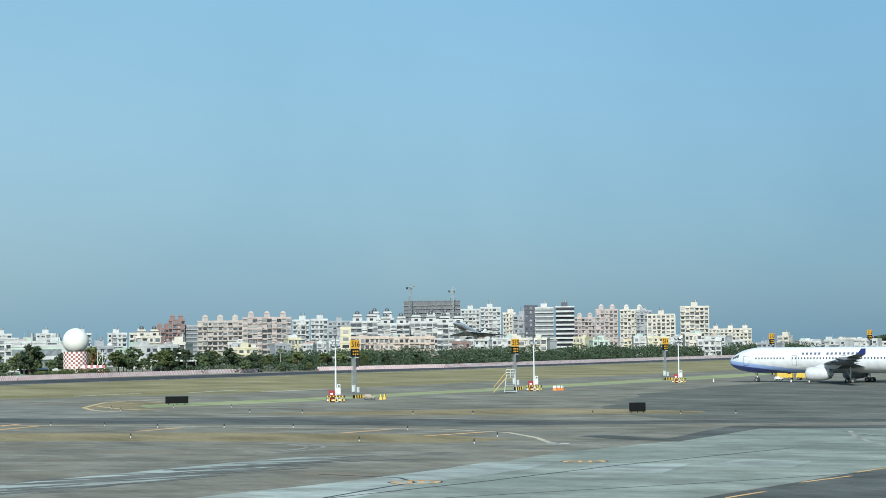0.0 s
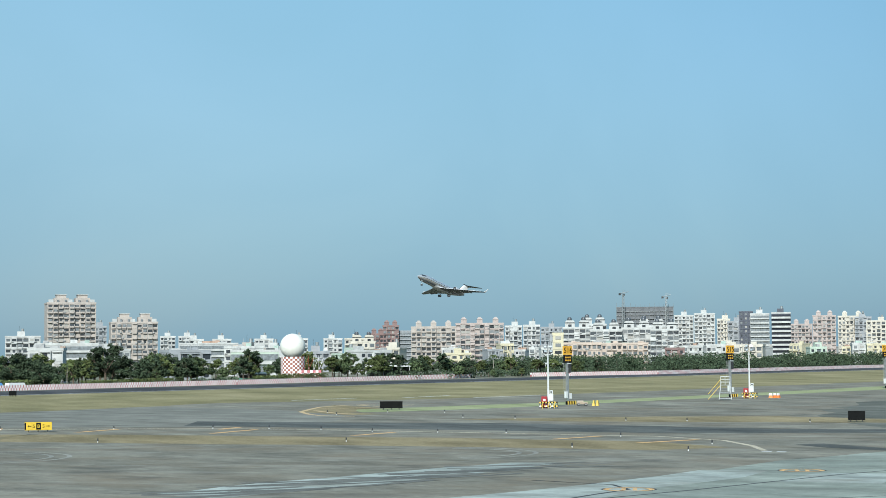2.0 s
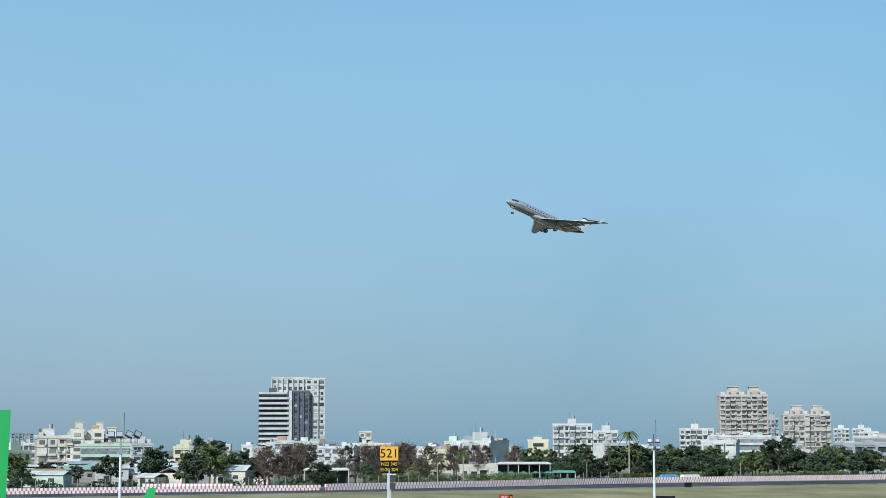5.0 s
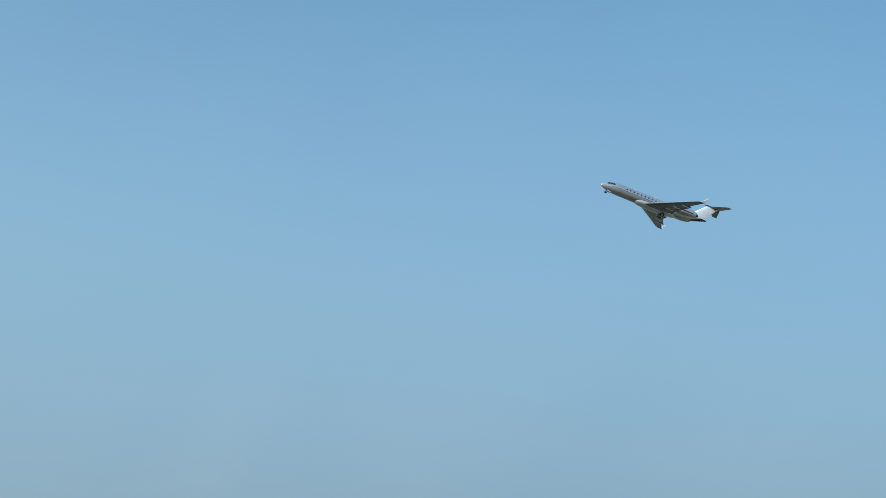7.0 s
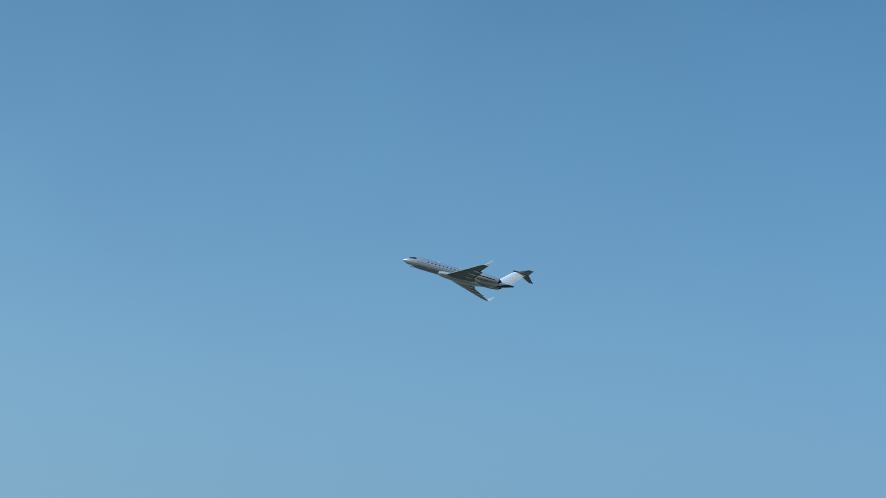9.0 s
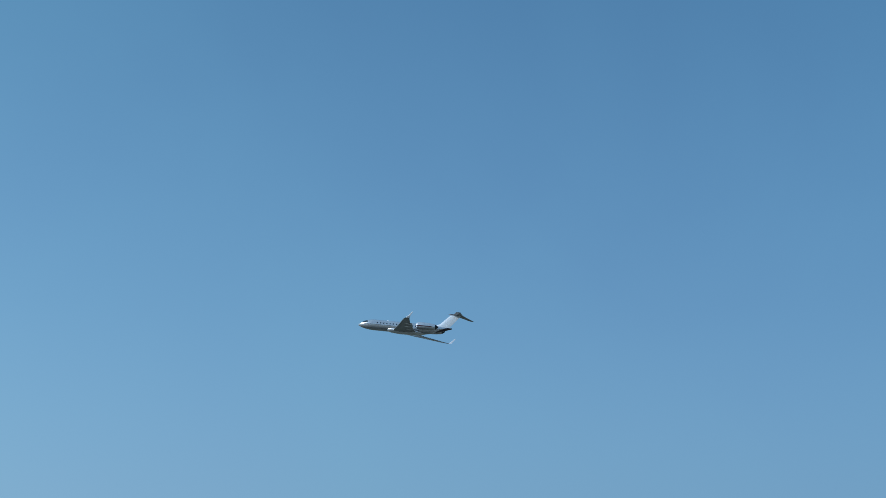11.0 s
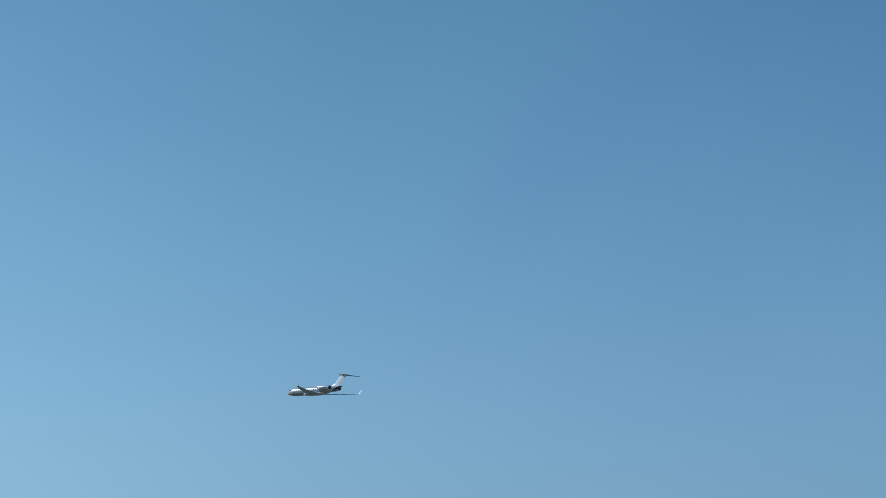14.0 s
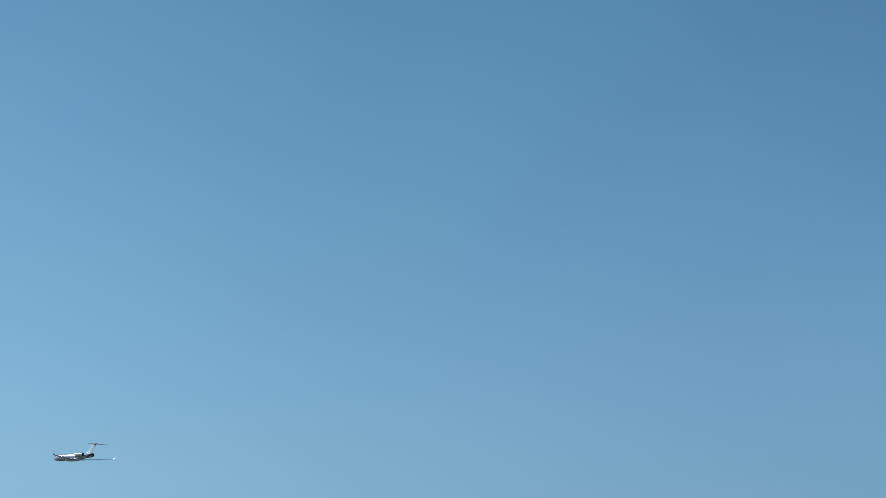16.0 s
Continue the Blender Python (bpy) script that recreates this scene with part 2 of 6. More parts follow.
def pane_mat(name):
    """Window panes: most dark, some with pale curtains or blinds behind them."""
    m = bpy.data.materials.new(name)
    m.use_nodes = True
    nt, ln = m.node_tree.nodes, m.node_tree.links
    bsdf = nt["Principled BSDF"]
    bsdf.inputs["Roughness"].default_value = 0.15
    info, ramp = nt.new("ShaderNodeObjectInfo"), nt.new("ShaderNodeValToRGB")
    ramp.color_ramp.interpolation = "CONSTANT"
    e = ramp.color_ramp.elements
    e[0].position, e[0].color = 0.0, (0.030, 0.036, 0.042, 1)
    e[1].position, e[1].color = 0.86, (0.30, 0.30, 0.28, 1)
    for at, c in ((0.3, (0.06, 0.07, 0.08)), (0.52, (0.10, 0.115, 0.125)), (0.7, (0.17, 0.185, 0.19))):
        e.new(at).color = (*c, 1)
    ln.new(info.outputs["Random"], ramp.inputs[0]), ln.new(ramp.outputs[0], bsdf.inputs["Base Color"])
    return m


PANE = pane_mat("apartment_window_glass")
BARK = mat("bark", (0.11, 0.085, 0.06), 0.9, vary=0.25, scale=3)
PALE_BARK = mat("palm_bark", (0.30, 0.28, 0.24), 0.9, vary=0.2, scale=3)
RED_BLOCK = mat("red_barrier_plastic", (0.50, 0.16, 0.17), 0.5, vary=0.12, scale=0.4, per_object=0.12)
WHITE_BLOCK = mat("white_barrier_plastic", (0.75, 0.74, 0.72), 0.5, vary=0.1, scale=0.4, per_object=0.08)


def leaf_mat(name, color, spread=0.34):
    """Foliage whose clumps differ in tone."""
    m = bpy.data.materials.new(name)
    m.use_nodes = True
    nt, ln = m.node_tree.nodes, m.node_tree.links
    bsdf = nt["Principled BSDF"]
    bsdf.inputs["Roughness"].default_value = 0.8
    bsdf.inputs["Specular IOR Level"].default_value = 0.1
    geo, info, hsv = nt.new("ShaderNodeNewGeometry"), nt.new("ShaderNodeObjectInfo"), nt.new("ShaderNodeHueSaturation")
    hsv.inputs["Color"].default_value = (*color, 1)
    mr, mh, mul = nt.new("ShaderNodeMapRange"), nt.new("ShaderNodeMapRange"), nt.new("ShaderNodeMath")
    mr.inputs["To Min"].default_value, mr.inputs["To Max"].default_value = 1 - spread, 1 + spread
    mh.inputs["To Min"].default_value, mh.inputs["To Max"].default_value = 0.65, 1.35
    mul.operation = "MULTIPLY"
    ln.new(geo.outputs["Random Per Island"], mr.inputs["Value"]), ln.new(info.outputs["Random"], mh.inputs["Value"])
    ln.new(mr.outputs[0], mul.inputs[0]), ln.new(mh.outputs[0], mul.inputs[1])
    ln.new(mul.outputs[0], hsv.inputs["Value"]), ln.new(hsv.outputs[0], bsdf.inputs["Base Color"])
    return m


LEAF = leaf_mat("broad_leaves", (0.074, 0.104, 0.050))
LEAF_DARK = leaf_mat("dark_leaves", (0.046, 0.068, 0.040))
LEAF_LIGHT = leaf_mat("light_leaves", (0.10, 0.128, 0.05))
TWIGS = leaf_mat("bare_twigs", (0.105, 0.079, 0.066), 0.35)


# ---- building blocks ----
def part(name, bm, material, parent, label="", kind="", smooth=False):
    """Links a bmesh as one mesh object under a thing or part."""
    me = bpy.data.meshes.new(name)
    bm.to_mesh(me)
    bm.free()
    if smooth:
        me.shade_smooth()
    for m in (material if isinstance(material, (list, tuple)) else (material,)):
        me.materials.append(m)
    ob = new(name, me)
    ob.parent = parent
    return tagged(ob, label=label, kind=kind)


def thing(name, label, category, m=None, group="", kind=""):
    ob = new(name)
    ob.empty_display_size = 0.2
    if m is not None:
        ob.matrix_basis = m
    return tagged(ob, label, category, group, kind)


def box(bm, c, s, rz=0.0, idx=0, top=1.0):
    """A box at centre c of size s; top < 1 narrows it upwards."""
    cs, sn = math.cos(radians(rz)), math.sin(radians(rz))
    vs = []
    for z in (-0.5, 0.5):
        k = top if z > 0 else 1.0
        for x, y in ((-0.5, -0.5), (0.5, -0.5), (0.5, 0.5), (-0.5, 0.5)):
            px, py = x * s[0] * k, y * s[1] * k
            vs.append(bm.verts.new((c[0] + px * cs - py * sn, c[1] + px * sn + py * cs, c[2] + z * s[2])))
    for q in ((3, 2, 1, 0), (4, 5, 6, 7), (0, 1, 5, 4), (1, 2, 6, 5), (2, 3, 7, 6), (3, 0, 4, 7)):
        bm.faces.new([vs[i] for i in q]).material_index = idx
    return bm


def loft(bm, rings, close=True, idx=0):
    """Skins rings of equal count; close caps both ends."""
    vr = [[bm.verts.new(p) for p in r] for r in rings]
    n = len(vr[0])
    for a, b in zip(vr, vr[1:]):
        for i in range(n):
            f = bm.faces.new((a[i], a[(i + 1) % n], b[(i + 1) % n], b[i]))
            f.material_index = idx
    if close:
        bm.faces.new(vr[0][::-1]).material_index = idx
        bm.faces.new(vr[-1]).material_index = idx
    return bm


def ring(c, u, v, r, n=12, rv=None):
    c, u, v = Vector(c), Vector(u), Vector(v)
    return [c + u * r * math.cos(2 * math.pi * i / n) + v * (rv or r) * math.sin(2 * math.pi * i / n) for i in range(n)]


def tube(bm, a, b, r0, r1=None, n=8, idx=0):
    a, b = Vector(a), Vector(b)
    w = (b - a).normalized()
    u = w.orthogonal().normalized()
    v = w.cross(u)
    return loft(bm, [ring(a, u, v, r0, n), ring(b, u, v, r1 if r1 is not None else r0, n)], idx=idx)


def B():
    return bmesh.new()


def text_part(body, size, m, material, parent, name="lettering"):
    cu = bpy.data.curves.new(name, "FONT")
    cu.body, cu.size, cu.align_x, cu.align_y, cu.extrude = body, size, "CENTER", "CENTER", 0.01
    cu.materials.append(material)
    ob = new(name, cu)
    ob.parent, ob.matrix_basis = parent, m
    return ob


RUN = Vector((0.545, 0.838, 0))
OUT = Vector((-0.838, 0.545, 0))


def spot(a, b, z=0.0):
    """A place a metres along the runway and b metres out from the camera."""
    return RUN * a + OUT * b + Vector((0, 0, z))


# ---- ground ----
FLUSH = 0.2  # layers of paving and paint lie a few millimetres above one another


def sheet(name, pts, z, material, label, category="ground", rough_edge=0.0, step=6.0):
    """A level patch of ground with an uneven edge."""
    rnd = random.Random(name + label)
    out = []
    for i, p in enumerate(pts):
        q = pts[(i + 1) % len(pts)]
        n = max(1, int(math.dist(p, q) / step)) if rough_edge else 1
        for k in range(n):
            f = k / n
            jx, jy = (rnd.uniform(-1, 1) * rough_edge, rnd.uniform(-1, 1) * rough_edge) if k else (0, 0)
            out.append((p[0] + (q[0] - p[0]) * f + jx, p[1] + (q[1] - p[1]) * f + jy))
    bm = B()
    face = bm.faces.new([bm.verts.new((x, y, z * FLUSH)) for x, y in out])
    if face.calc_area() and face.normal.z < 0:
        face.normal_flip()
    bm.normal_update()
    if bm.faces[:][0].normal.z < 0:
        bmesh.ops.reverse_faces(bm, faces=bm.faces[:])
    bmesh.ops.triangulate(bm, faces=bm.faces[:])
    return tagged(part(name, bm, material, None), label, category, kind="structure")


def strip(name, pts, width, z, material, label, category="marking"):
    """A painted line through the points."""
    bm = B()
    rows = []
    for i, p in enumerate(pts):
        a, b = Vector(pts[max(0, i - 1)]), Vector(pts[min(len(pts) - 1, i + 1)])
        w = (b - a).normalized()
        n = Vector((-w.y, w.x)) * width / 2
        rows.append((bm.verts.new((p[0] + n.x, p[1] + n.y, z * FLUSH)), bm.verts.new((p[0] - n.x, p[1] - n.y, z * FLUSH))))
    for (a, b), (c, d) in zip(rows, rows[1:]):
        bm.faces.new((a, b, d, c))
    return tagged(part(name, bm, material, None), label, category, kind="structure")


def quad_ab(a0, a1, b0, b1):
    return [tuple(spot(a, b).xy) for a, b in ((a0, b0), (a1, b0), (a1, b1), (a0, b1))]


sheet("ground", [(-6000, -6000), (6000, -6000), (6000, 6000), (-6000, 6000)], 0, EARTH, "dull green and grey town ground reaching the horizon")
sheet("pavement", quad_ab(-900, 1900, -120, 338), 0.02, ASPHALT, "worn grey asphalt of the apron and taxiways", "pavement")
# the runway runs slightly across the grid of the stands
RA, RB = Vector((-500, -196)), Vector((600, 1587))
RW = (RB - RA).normalized()
RN = Vector((-RW.y, RW.x))


def rail(s, o):
    """A place s metres along the runway's near edge and o metres beyond it."""
    p = RA + RW * s + RN * o
    return (p.x, p.y)


sheet("runway", [rail(0, -2), rail(2070, -2), rail(2070, 34), rail(0, 34)], 0.06, RUNWAY, "dark rubber-stained asphalt runway", "runway")
strip("runway_edge_line", [rail(0, 0), rail(2070, 0)], 0.9, 0.08, WHITE_LINE, "white painted runway edge line")
sheet("grass_strip_runway", [rail(0, -2.2), rail(2070, -2.2), (330, 990), (86, 539), (-0.3, 398), (-42, 337), (-80, 315.5), (-86, 297), (-105, 265), (-147, 266), (-190, 205), (-420, -60)],
      0.04, FIELD, "dry yellowing mown grass beside the runway", "grass", 1.2)
sheet("grass_tongue", [(-48, 277), (-18.8, 311), (-0.3, 341), (26.7, 386), (75, 472), (150, 590), (132, 545), (66.9, 428), (25, 361.5), (-0.3, 322), (-18.6, 292.5), (-30, 277), (-45, 264)],
      0.05, GREEN, "thin green grass between taxiway and stands", "grass", 0.5, 4)
sheet("grass_island", [(-56, 267), (-56, 300), (-45, 284), (-47, 264), (-40, 256), (-45, 253)], 0.045, DRY_GRASS, "bare brown taxiway island tip", "grass", 0.3, 3)
sheet("grass_middle", [(-28, 236.5), (-14.6, 240.7), (-0.2, 245), (17, 244.5), (34.4, 230), (32.4, 222), (-0.2, 226), (-14, 229)], 0.05, DRY_GRASS, "brown dry grass island between taxiways", "grass", 0.5, 3)
sheet("grass_near", [(-160, 190), (-107, 193), (-91, 194), (-63, 193.5), (-35, 188), (-23, 186), (-0.2, 177), (6.6, 167.4), (-0.2, 163), (-21, 168.7), (-32, 171.4), (-57, 175.7), (-80, 180), (-92, 167.4), (-112, 158), (-180, 140)],
      0.05, DRY_GRASS, "straw-coloured dry grass strip beside the taxiway", "grass", 0.5, 4)
sheet("apron_concrete", [(-30, 80), (-13.3, 106.4), (-0.2, 126.5), (10, 147.7), (21.6, 162), (32.5, 185), (70, 183), (60, 150), (31.8, 126.4), (15, 103), (5, 80)],
      0.04, CONCRETE, "pale greenish concrete apron slabs", "pavement", 0.3, 5)
sheet("concrete_bay", [(-33, 112), (-30.0, 118.1), (-25.4, 125.5), (-18.7, 135.6), (-12.2, 144.5), (-7.1, 144.6), (-14.3, 131.1), (-20.0, 119.8), (-25.3, 113.1), (-27.7, 108.9)], 0.05, NEW_CONCRETE, "pale worn concrete strip crossed by tyre marks", "pavement", 0.45, 3)
scrub = random.Random(23)
for i in range(26):  # rubber trails of wheels that turned across the pale strip
    u = scrub.random()
    cx, cy, lean, long_, wide_ = -28 + 18 * u + scrub.uniform(-2, 2), 113 + 28 * u + scrub.uniform(-3, 3), radians(scrub.uniform(18, 48)), scrub.uniform(3, 9), scrub.uniform(0.4, 1.3)
    strip("tyre_trail", [(cx + math.cos(lean + 0.02 * q) * long_ * q / 6, cy + math.sin(lean + 0.02 * q) * long_ * q / 6) for q in range(-6, 7)], wide_, 0.056 + 0.002 * i, TRAIL, "faint dark rubber trail across the concrete")
for cx, cy, r_ in ((-20, 158, 7.5), (-20, 158, 9.0), (-62, 150, 8), (-62, 150, 9.6), (-78, 166, 6.0)):  # pale arcs scraped by turning gear
    strip("scraped_arc", [(cx + r_ * math.cos(q), cy + r_ * math.sin(q)) for q in np.linspace(-1.2, 1.5, 20)], 0.45, 0.07 + 0.0004 * r_, SCRAPE, "pale scraped wheel arc on the asphalt")
sheet("dark_apron", [(5, 80), (15, 103), (31.8, 126.4), (60, 150), (110, 150), (90, 70)], 0.046, DARK_ASPHALT, "dark asphalt beside the concrete stands", "pavement", 0.2, 5)
sheet("concrete_slab", [(8.3, 124.2), (11.7, 133.1), (18.5, 132.1), (15.1, 122.6)], 0.055, NEW_CONCRETE, "pale newly cast concrete slabs", "pavement")
sheet("concrete_slab", [(19.8, 131.1), (23.4, 136.7), (28.0, 133.4), (25.2, 127.2)], 0.055, NEW_CONCRETE, "pale newly cast concrete slabs", "pavement")
sheet("concrete_slab", [(-20, 101), (-15.4, 106.7), (-7.9, 116.7), (-0.2, 129.0), (3.2, 136.0), (8.3, 135.2), (6.0, 128.2), (-0.2, 118.5), (-6, 104)], 0.05, NEW_CONCRETE, "pale concrete lane on the apron", "pavement", 0.2, 4)
sheet("taxiway_light", [(-190, 205), (-147, 264), (-105, 262), (-86, 294), (-57, 272), (-45, 250), (-43, 229), (-55, 214), (-117, 211)], 0.03, SHOULDER, "smooth pale grey taxiway asphalt", "pavement", 0.3, 6)
sheet("taxiway_dark", [(-62, 231), (-50.6, 227.7), (-20.8, 223.9), (-0.2, 213.9), (14.2, 205.9), (60, 202), (60, 195), (13.5, 196), (-0.2, 196.5), (-25.6, 204.8), (-47.2, 212.5), (-60, 217)], 0.035, DARK_ASPHALT, "dark resurfaced taxiway asphalt", "pavement", 0.4, 5)
sheet("asphalt_patch", [(13, 172), (16, 166), (21.5, 161), (33, 183), (47, 181), (75, 184), (75, 189), (46, 188), (31, 189), (21, 166), (16, 174)], 0.06, DARK_ASPHALT, "dark new asphalt along the concrete's edge", "pavement", 0.2, 4)
sheet("stand_asphalt", [(33.3, 299.9), (53.2, 354.6), (76.5, 385.4), (103.1, 396.1), (51.5, 195.8), (38.7, 201.7), (26.4, 207.6), (21.7, 245.3)], 0.026, STAND_ASPHALT, "dark oil-stained asphalt round the parked airliner", "pavement", 2.5, 6)
strip("slab_joint", [(-16, 95), (2.5, 117), (13, 131), (30, 150)], 0.26, 0.07, TAR, "dark tar-filled slab joint")
strip("slab_joint", [(0, 105), (17, 114), (34, 124)], 0.2, 0.07, TAR, "dark tar-filled slab joint")
strip("taxiway_edge_line", [(-190, 190), (-112, 204), (-68, 208), (-53, 209), (-39, 205), (-25, 199), (-0.2, 188.6), (6.6, 180), (8.9, 170), (9.6, 162)], 0.62, 0.08, mat("cream_line", (0.46, 0.41, 0.30), 0.8, vary=0.25), "cream taxiway edge line")
strip("stand_line", [(-10, 100), (-4.5, 112), (-2, 117), (-3.2, 121), (-9, 125)], 0.3, 0.08, TAR, "curved black-edged stand line")
strip("stand_line", [(50, 145), (41, 155), (43, 162), (40.5, 170)], 0.3, 0.08, TAR, "curved black-edged stand line")
for p, q in (((-52.6, 206.5), (-51.6, 212)), ((-33.6, 190.7), (-30, 198.5)), ((-10.9, 182.5), (-6, 189.5)), ((-2, 175.2), (4, 181.5)), ((-112, 199), (-103, 192)), ((-99.6, 208.5), (-90.8, 196.7)), ((-78.9, 201.3), (-81.5, 209.5)), ((-68, 199), (-65.5, 207.5)), ((-51, 196), (-48, 206))):
    strip("shoulder_stripe", [p, q], 0.9, 0.09, YELLOW_LINE, "faded orange shoulder stripe")
for p, q in (((16.5, 103), (19.5, 107)), ((23, 113.5), (27.5, 118.5)), ((28.5, 121.5), (32, 126))):
    strip("stand_edge_line", [p, q], 0.35, 0.09, YELLOW_LINE, "faded orange stand edge line")
ISLAND_LINE = mat("tan_line", (0.50, 0.36, 0.19), 0.8, vary=0.2)
for pts in ([(-43.2, 247.3), (-46.1, 248.1), (-49.4, 251.6), (-51.7, 256.3), (-54.4, 264.3), (-55.2, 267.4), (-56.1, 280.4), (-56.5, 290.8), (-54.1, 297.4), (-50.8, 304.0), (-47, 306.5)], [(-55.4, 283.5), (-51.9, 282.5), (-46, 290)], [(-54, 272), (-48.0, 259.6), (-44.6, 255.8)], [(-52, 300), (-47, 292), (-42, 300)]):
    strip("island_line", pts, 0.75, 0.085, ISLAND_LINE, "orange line round the taxiway island")
for pts in ([(-36.3, 346.2), (-24.1, 363.4)], [(-50.7, 346.5), (-43.2, 362.4)], [(-70, 330), (-60, 345)]):
    strip("taxiway_line", pts, 1.0, 0.085, WHITE_LINE, "worn white taxiway line")
for x_, y_ in ((-0.6, 164.4), (0.6, 163.6)):
    sheet("ground_mark", [(x_ + 9.8, y_ - 4), (x_ + 10.6, y_ - 4.4), (x_ + 10.9, y_ - 3.4), (x_ + 10.1, y_ - 3)], 0.085, WHITE_LINE, "small white painted block on the asphalt", "marking")
strip("stand_line", [(40.9, 176.6), (39.1, 166.6), (38.4, 158.7), (38.5, 153.0)], 0.5, 0.082, SCRAPE, "pale curved stand line")
for x, y in ((-2.0, 117.0), (10.8, 135.6)):
    bm = B()
    loft(bm, [[(x + r * math.cos(a), y + r * 0.9 * math.sin(a), 0.018) for a in np.linspace(0, 6.283, 25)[:-1]] for r in (1.75, 1.35)], close=False)
    loft(bm, [[(x + r * math.cos(a), y + r * 0.9 * math.sin(a), 0.020) for a in np.linspace(0, 6.283, 25)[:-1]] for r in (1.86, 1.72)], close=False, idx=1)
    box(bm, (x - 0.35, y, 0.014), (0.28, 1.5, 0.01)), box(bm, (x + 0.4, y, 0.014), (0.28, 1.5, 0.01))
    tagged(part("stand_marking", bm, [YELLOW_LINE, TAR], None), "worn orange painted stand number roundel", "marking", kind="structure")


# ---- aircraft ----
def paint_mat(name, base, low, split, soft, rough=0.3, metal=0.0, nose=None):
    """Aircraft paint: one colour above, another below a height, which can hold underside shade; nose adds a swept
    livery band from the nose back along the belly.
    """
    m = bpy.data.materials.new(name)
    m.use_nodes = True
    nt, ln = m.node_tree.nodes, m.node_tree.links
    bsdf = nt["Principled BSDF"]
    bsdf.inputs["Roughness"].default_value, bsdf.inputs["Metallic"].default_value = rough, metal
    bsdf.inputs["Coat Weight"].default_value = 0.3
    geo, sep = nt.new("ShaderNodeTexCoord"), nt.new("ShaderNodeSeparateXYZ")
    ln.new(geo.outputs["Object"], sep.inputs[0])
    dirt = nt.new("ShaderNodeTexNoise")
    dirt.inputs["Scale"].default_value, dirt.inputs["Detail"].default_value = 0.8, 6
    ln.new(geo.outputs["Object"], dirt.inputs["Vector"])

    def blend(a, b, fac):
        x = nt.new("ShaderNodeMix")
        x.data_type = "RGBA"
        ca, cb = [s for s in x.inputs if s.type == "RGBA"][:2]
        for sock, v in ((ca, a), (cb, b)):
            if isinstance(v, tuple):
                sock.default_value = (*v, 1)
            else:
                ln.new(v, sock)
        ln.new(fac, x.inputs["Factor"])
        return [s for s in x.outputs if s.type == "RGBA"][0]

    def below(height, width, slope=0.0, at=0.0):
        mr, ma = nt.new("ShaderNodeMapRange"), nt.new("ShaderNodeMath")
        ma.operation = "MULTIPLY_ADD"
        ma.inputs[1].default_value = slope
        sub = nt.new("ShaderNodeMath")
        sub.operation = "SUBTRACT"
        sub.inputs[1].default_value = at
        ln.new(sep.outputs["X"], sub.inputs[0]), ln.new(sub.outputs[0], ma.inputs[0]), ln.new(sep.outputs["Z"], ma.inputs[2])
        mr.inputs["From Min"].default_value, mr.inputs["From Max"].default_value = height + width, height - width
        ln.new(ma.outputs[0], mr.inputs["Value"])
        return mr.outputs[0]
    out = blend(base, low, below(split, soft))
    if nose:
        for colour, height, slope, at in nose:
            out = blend(out, colour, below(height, 0.04, slope, at))
    mr = nt.new("ShaderNodeMapRange")
    mr.inputs["From Min"].default_value, mr.inputs["From Max"].default_value = 0.3, 0.75
    mr.inputs["To Min"].default_value, mr.inputs["To Max"].default_value = 0.86, 1.04
    ln.new(dirt.outputs["Fac"], mr.inputs["Value"])
    hsv = nt.new("ShaderNodeHueSaturation")
    ln.new(mr.outputs[0], hsv.inputs["Value"]), ln.new(out, hsv.inputs["Color"])
    ln.new(hsv.outputs[0], bsdf.inputs["Base Color"])
    return m


def aerofoil(le, te, span_axis, thick, n=7):
    """A closed wing section from leading to trailing edge; the thickness stands across the chord."""
    le, te = Vector(le), Vector(te)
    c = te - le
    up = Vector(span_axis)
    xs = [0.5 * (1 - math.cos(math.pi * i / n)) for i in range(n + 1)]
    t = [thick * c.length * (2.97 * math.sqrt(x) - 1.26 * x - 3.516 * x * x + 2.843 * x ** 3 - 1.036 * x ** 4) * 0.5 for x in xs]
    top = [le + c * x + up * h for x, h in zip(xs, t)]
    bot = [le + c * x - up * h * 0.7 for x, h in zip(xs, t)][1:-1]
    return top + bot[::-1]


def body_section(s, L, R, ln_, lt, droop, rise):
    """Radius and height of the fuselage s metres behind the nose."""
    if s < ln_:
        k = 1 - s / ln_
        p, q = (1.75, 0.72) if droop > 0.2 else (2.1, 0.62)
        return R * (1 - k ** p) ** q, -droop * R * k ** 1.8
    if s > lt:
        k = (s - lt) / (L - lt)
        return R * max(0.10, 1 - k ** 1.6 * 0.93), rise * R * k ** 1.5
    return R, 0.0


def fuselage(parent, X0, L, R, ln_, lt, droop, rise, material, n=28, steps=56):
    bm = B()
    rings = []
    for i in range(steps + 1):
        f = i / steps
        s = L * (0.5 * f * f + 0.5 * f) if f < 0.3 else L * ((0.195) + (f - 0.3) / 0.7 * 0.805)
        s = max(s, 0.004 * L * (i > 0))
        r, zc = body_section(s, L, R, ln_, lt, droop, rise)
        rings.append(ring((X0 - s, 0, zc), (0, 1, 0), (0, 0, 1), max(r, 0.02), n))
    loft(bm, rings)
    bmesh.ops.recalc_face_normals(bm, faces=bm.faces[:])
    return part("fuselage", bm, material, parent, smooth=True)


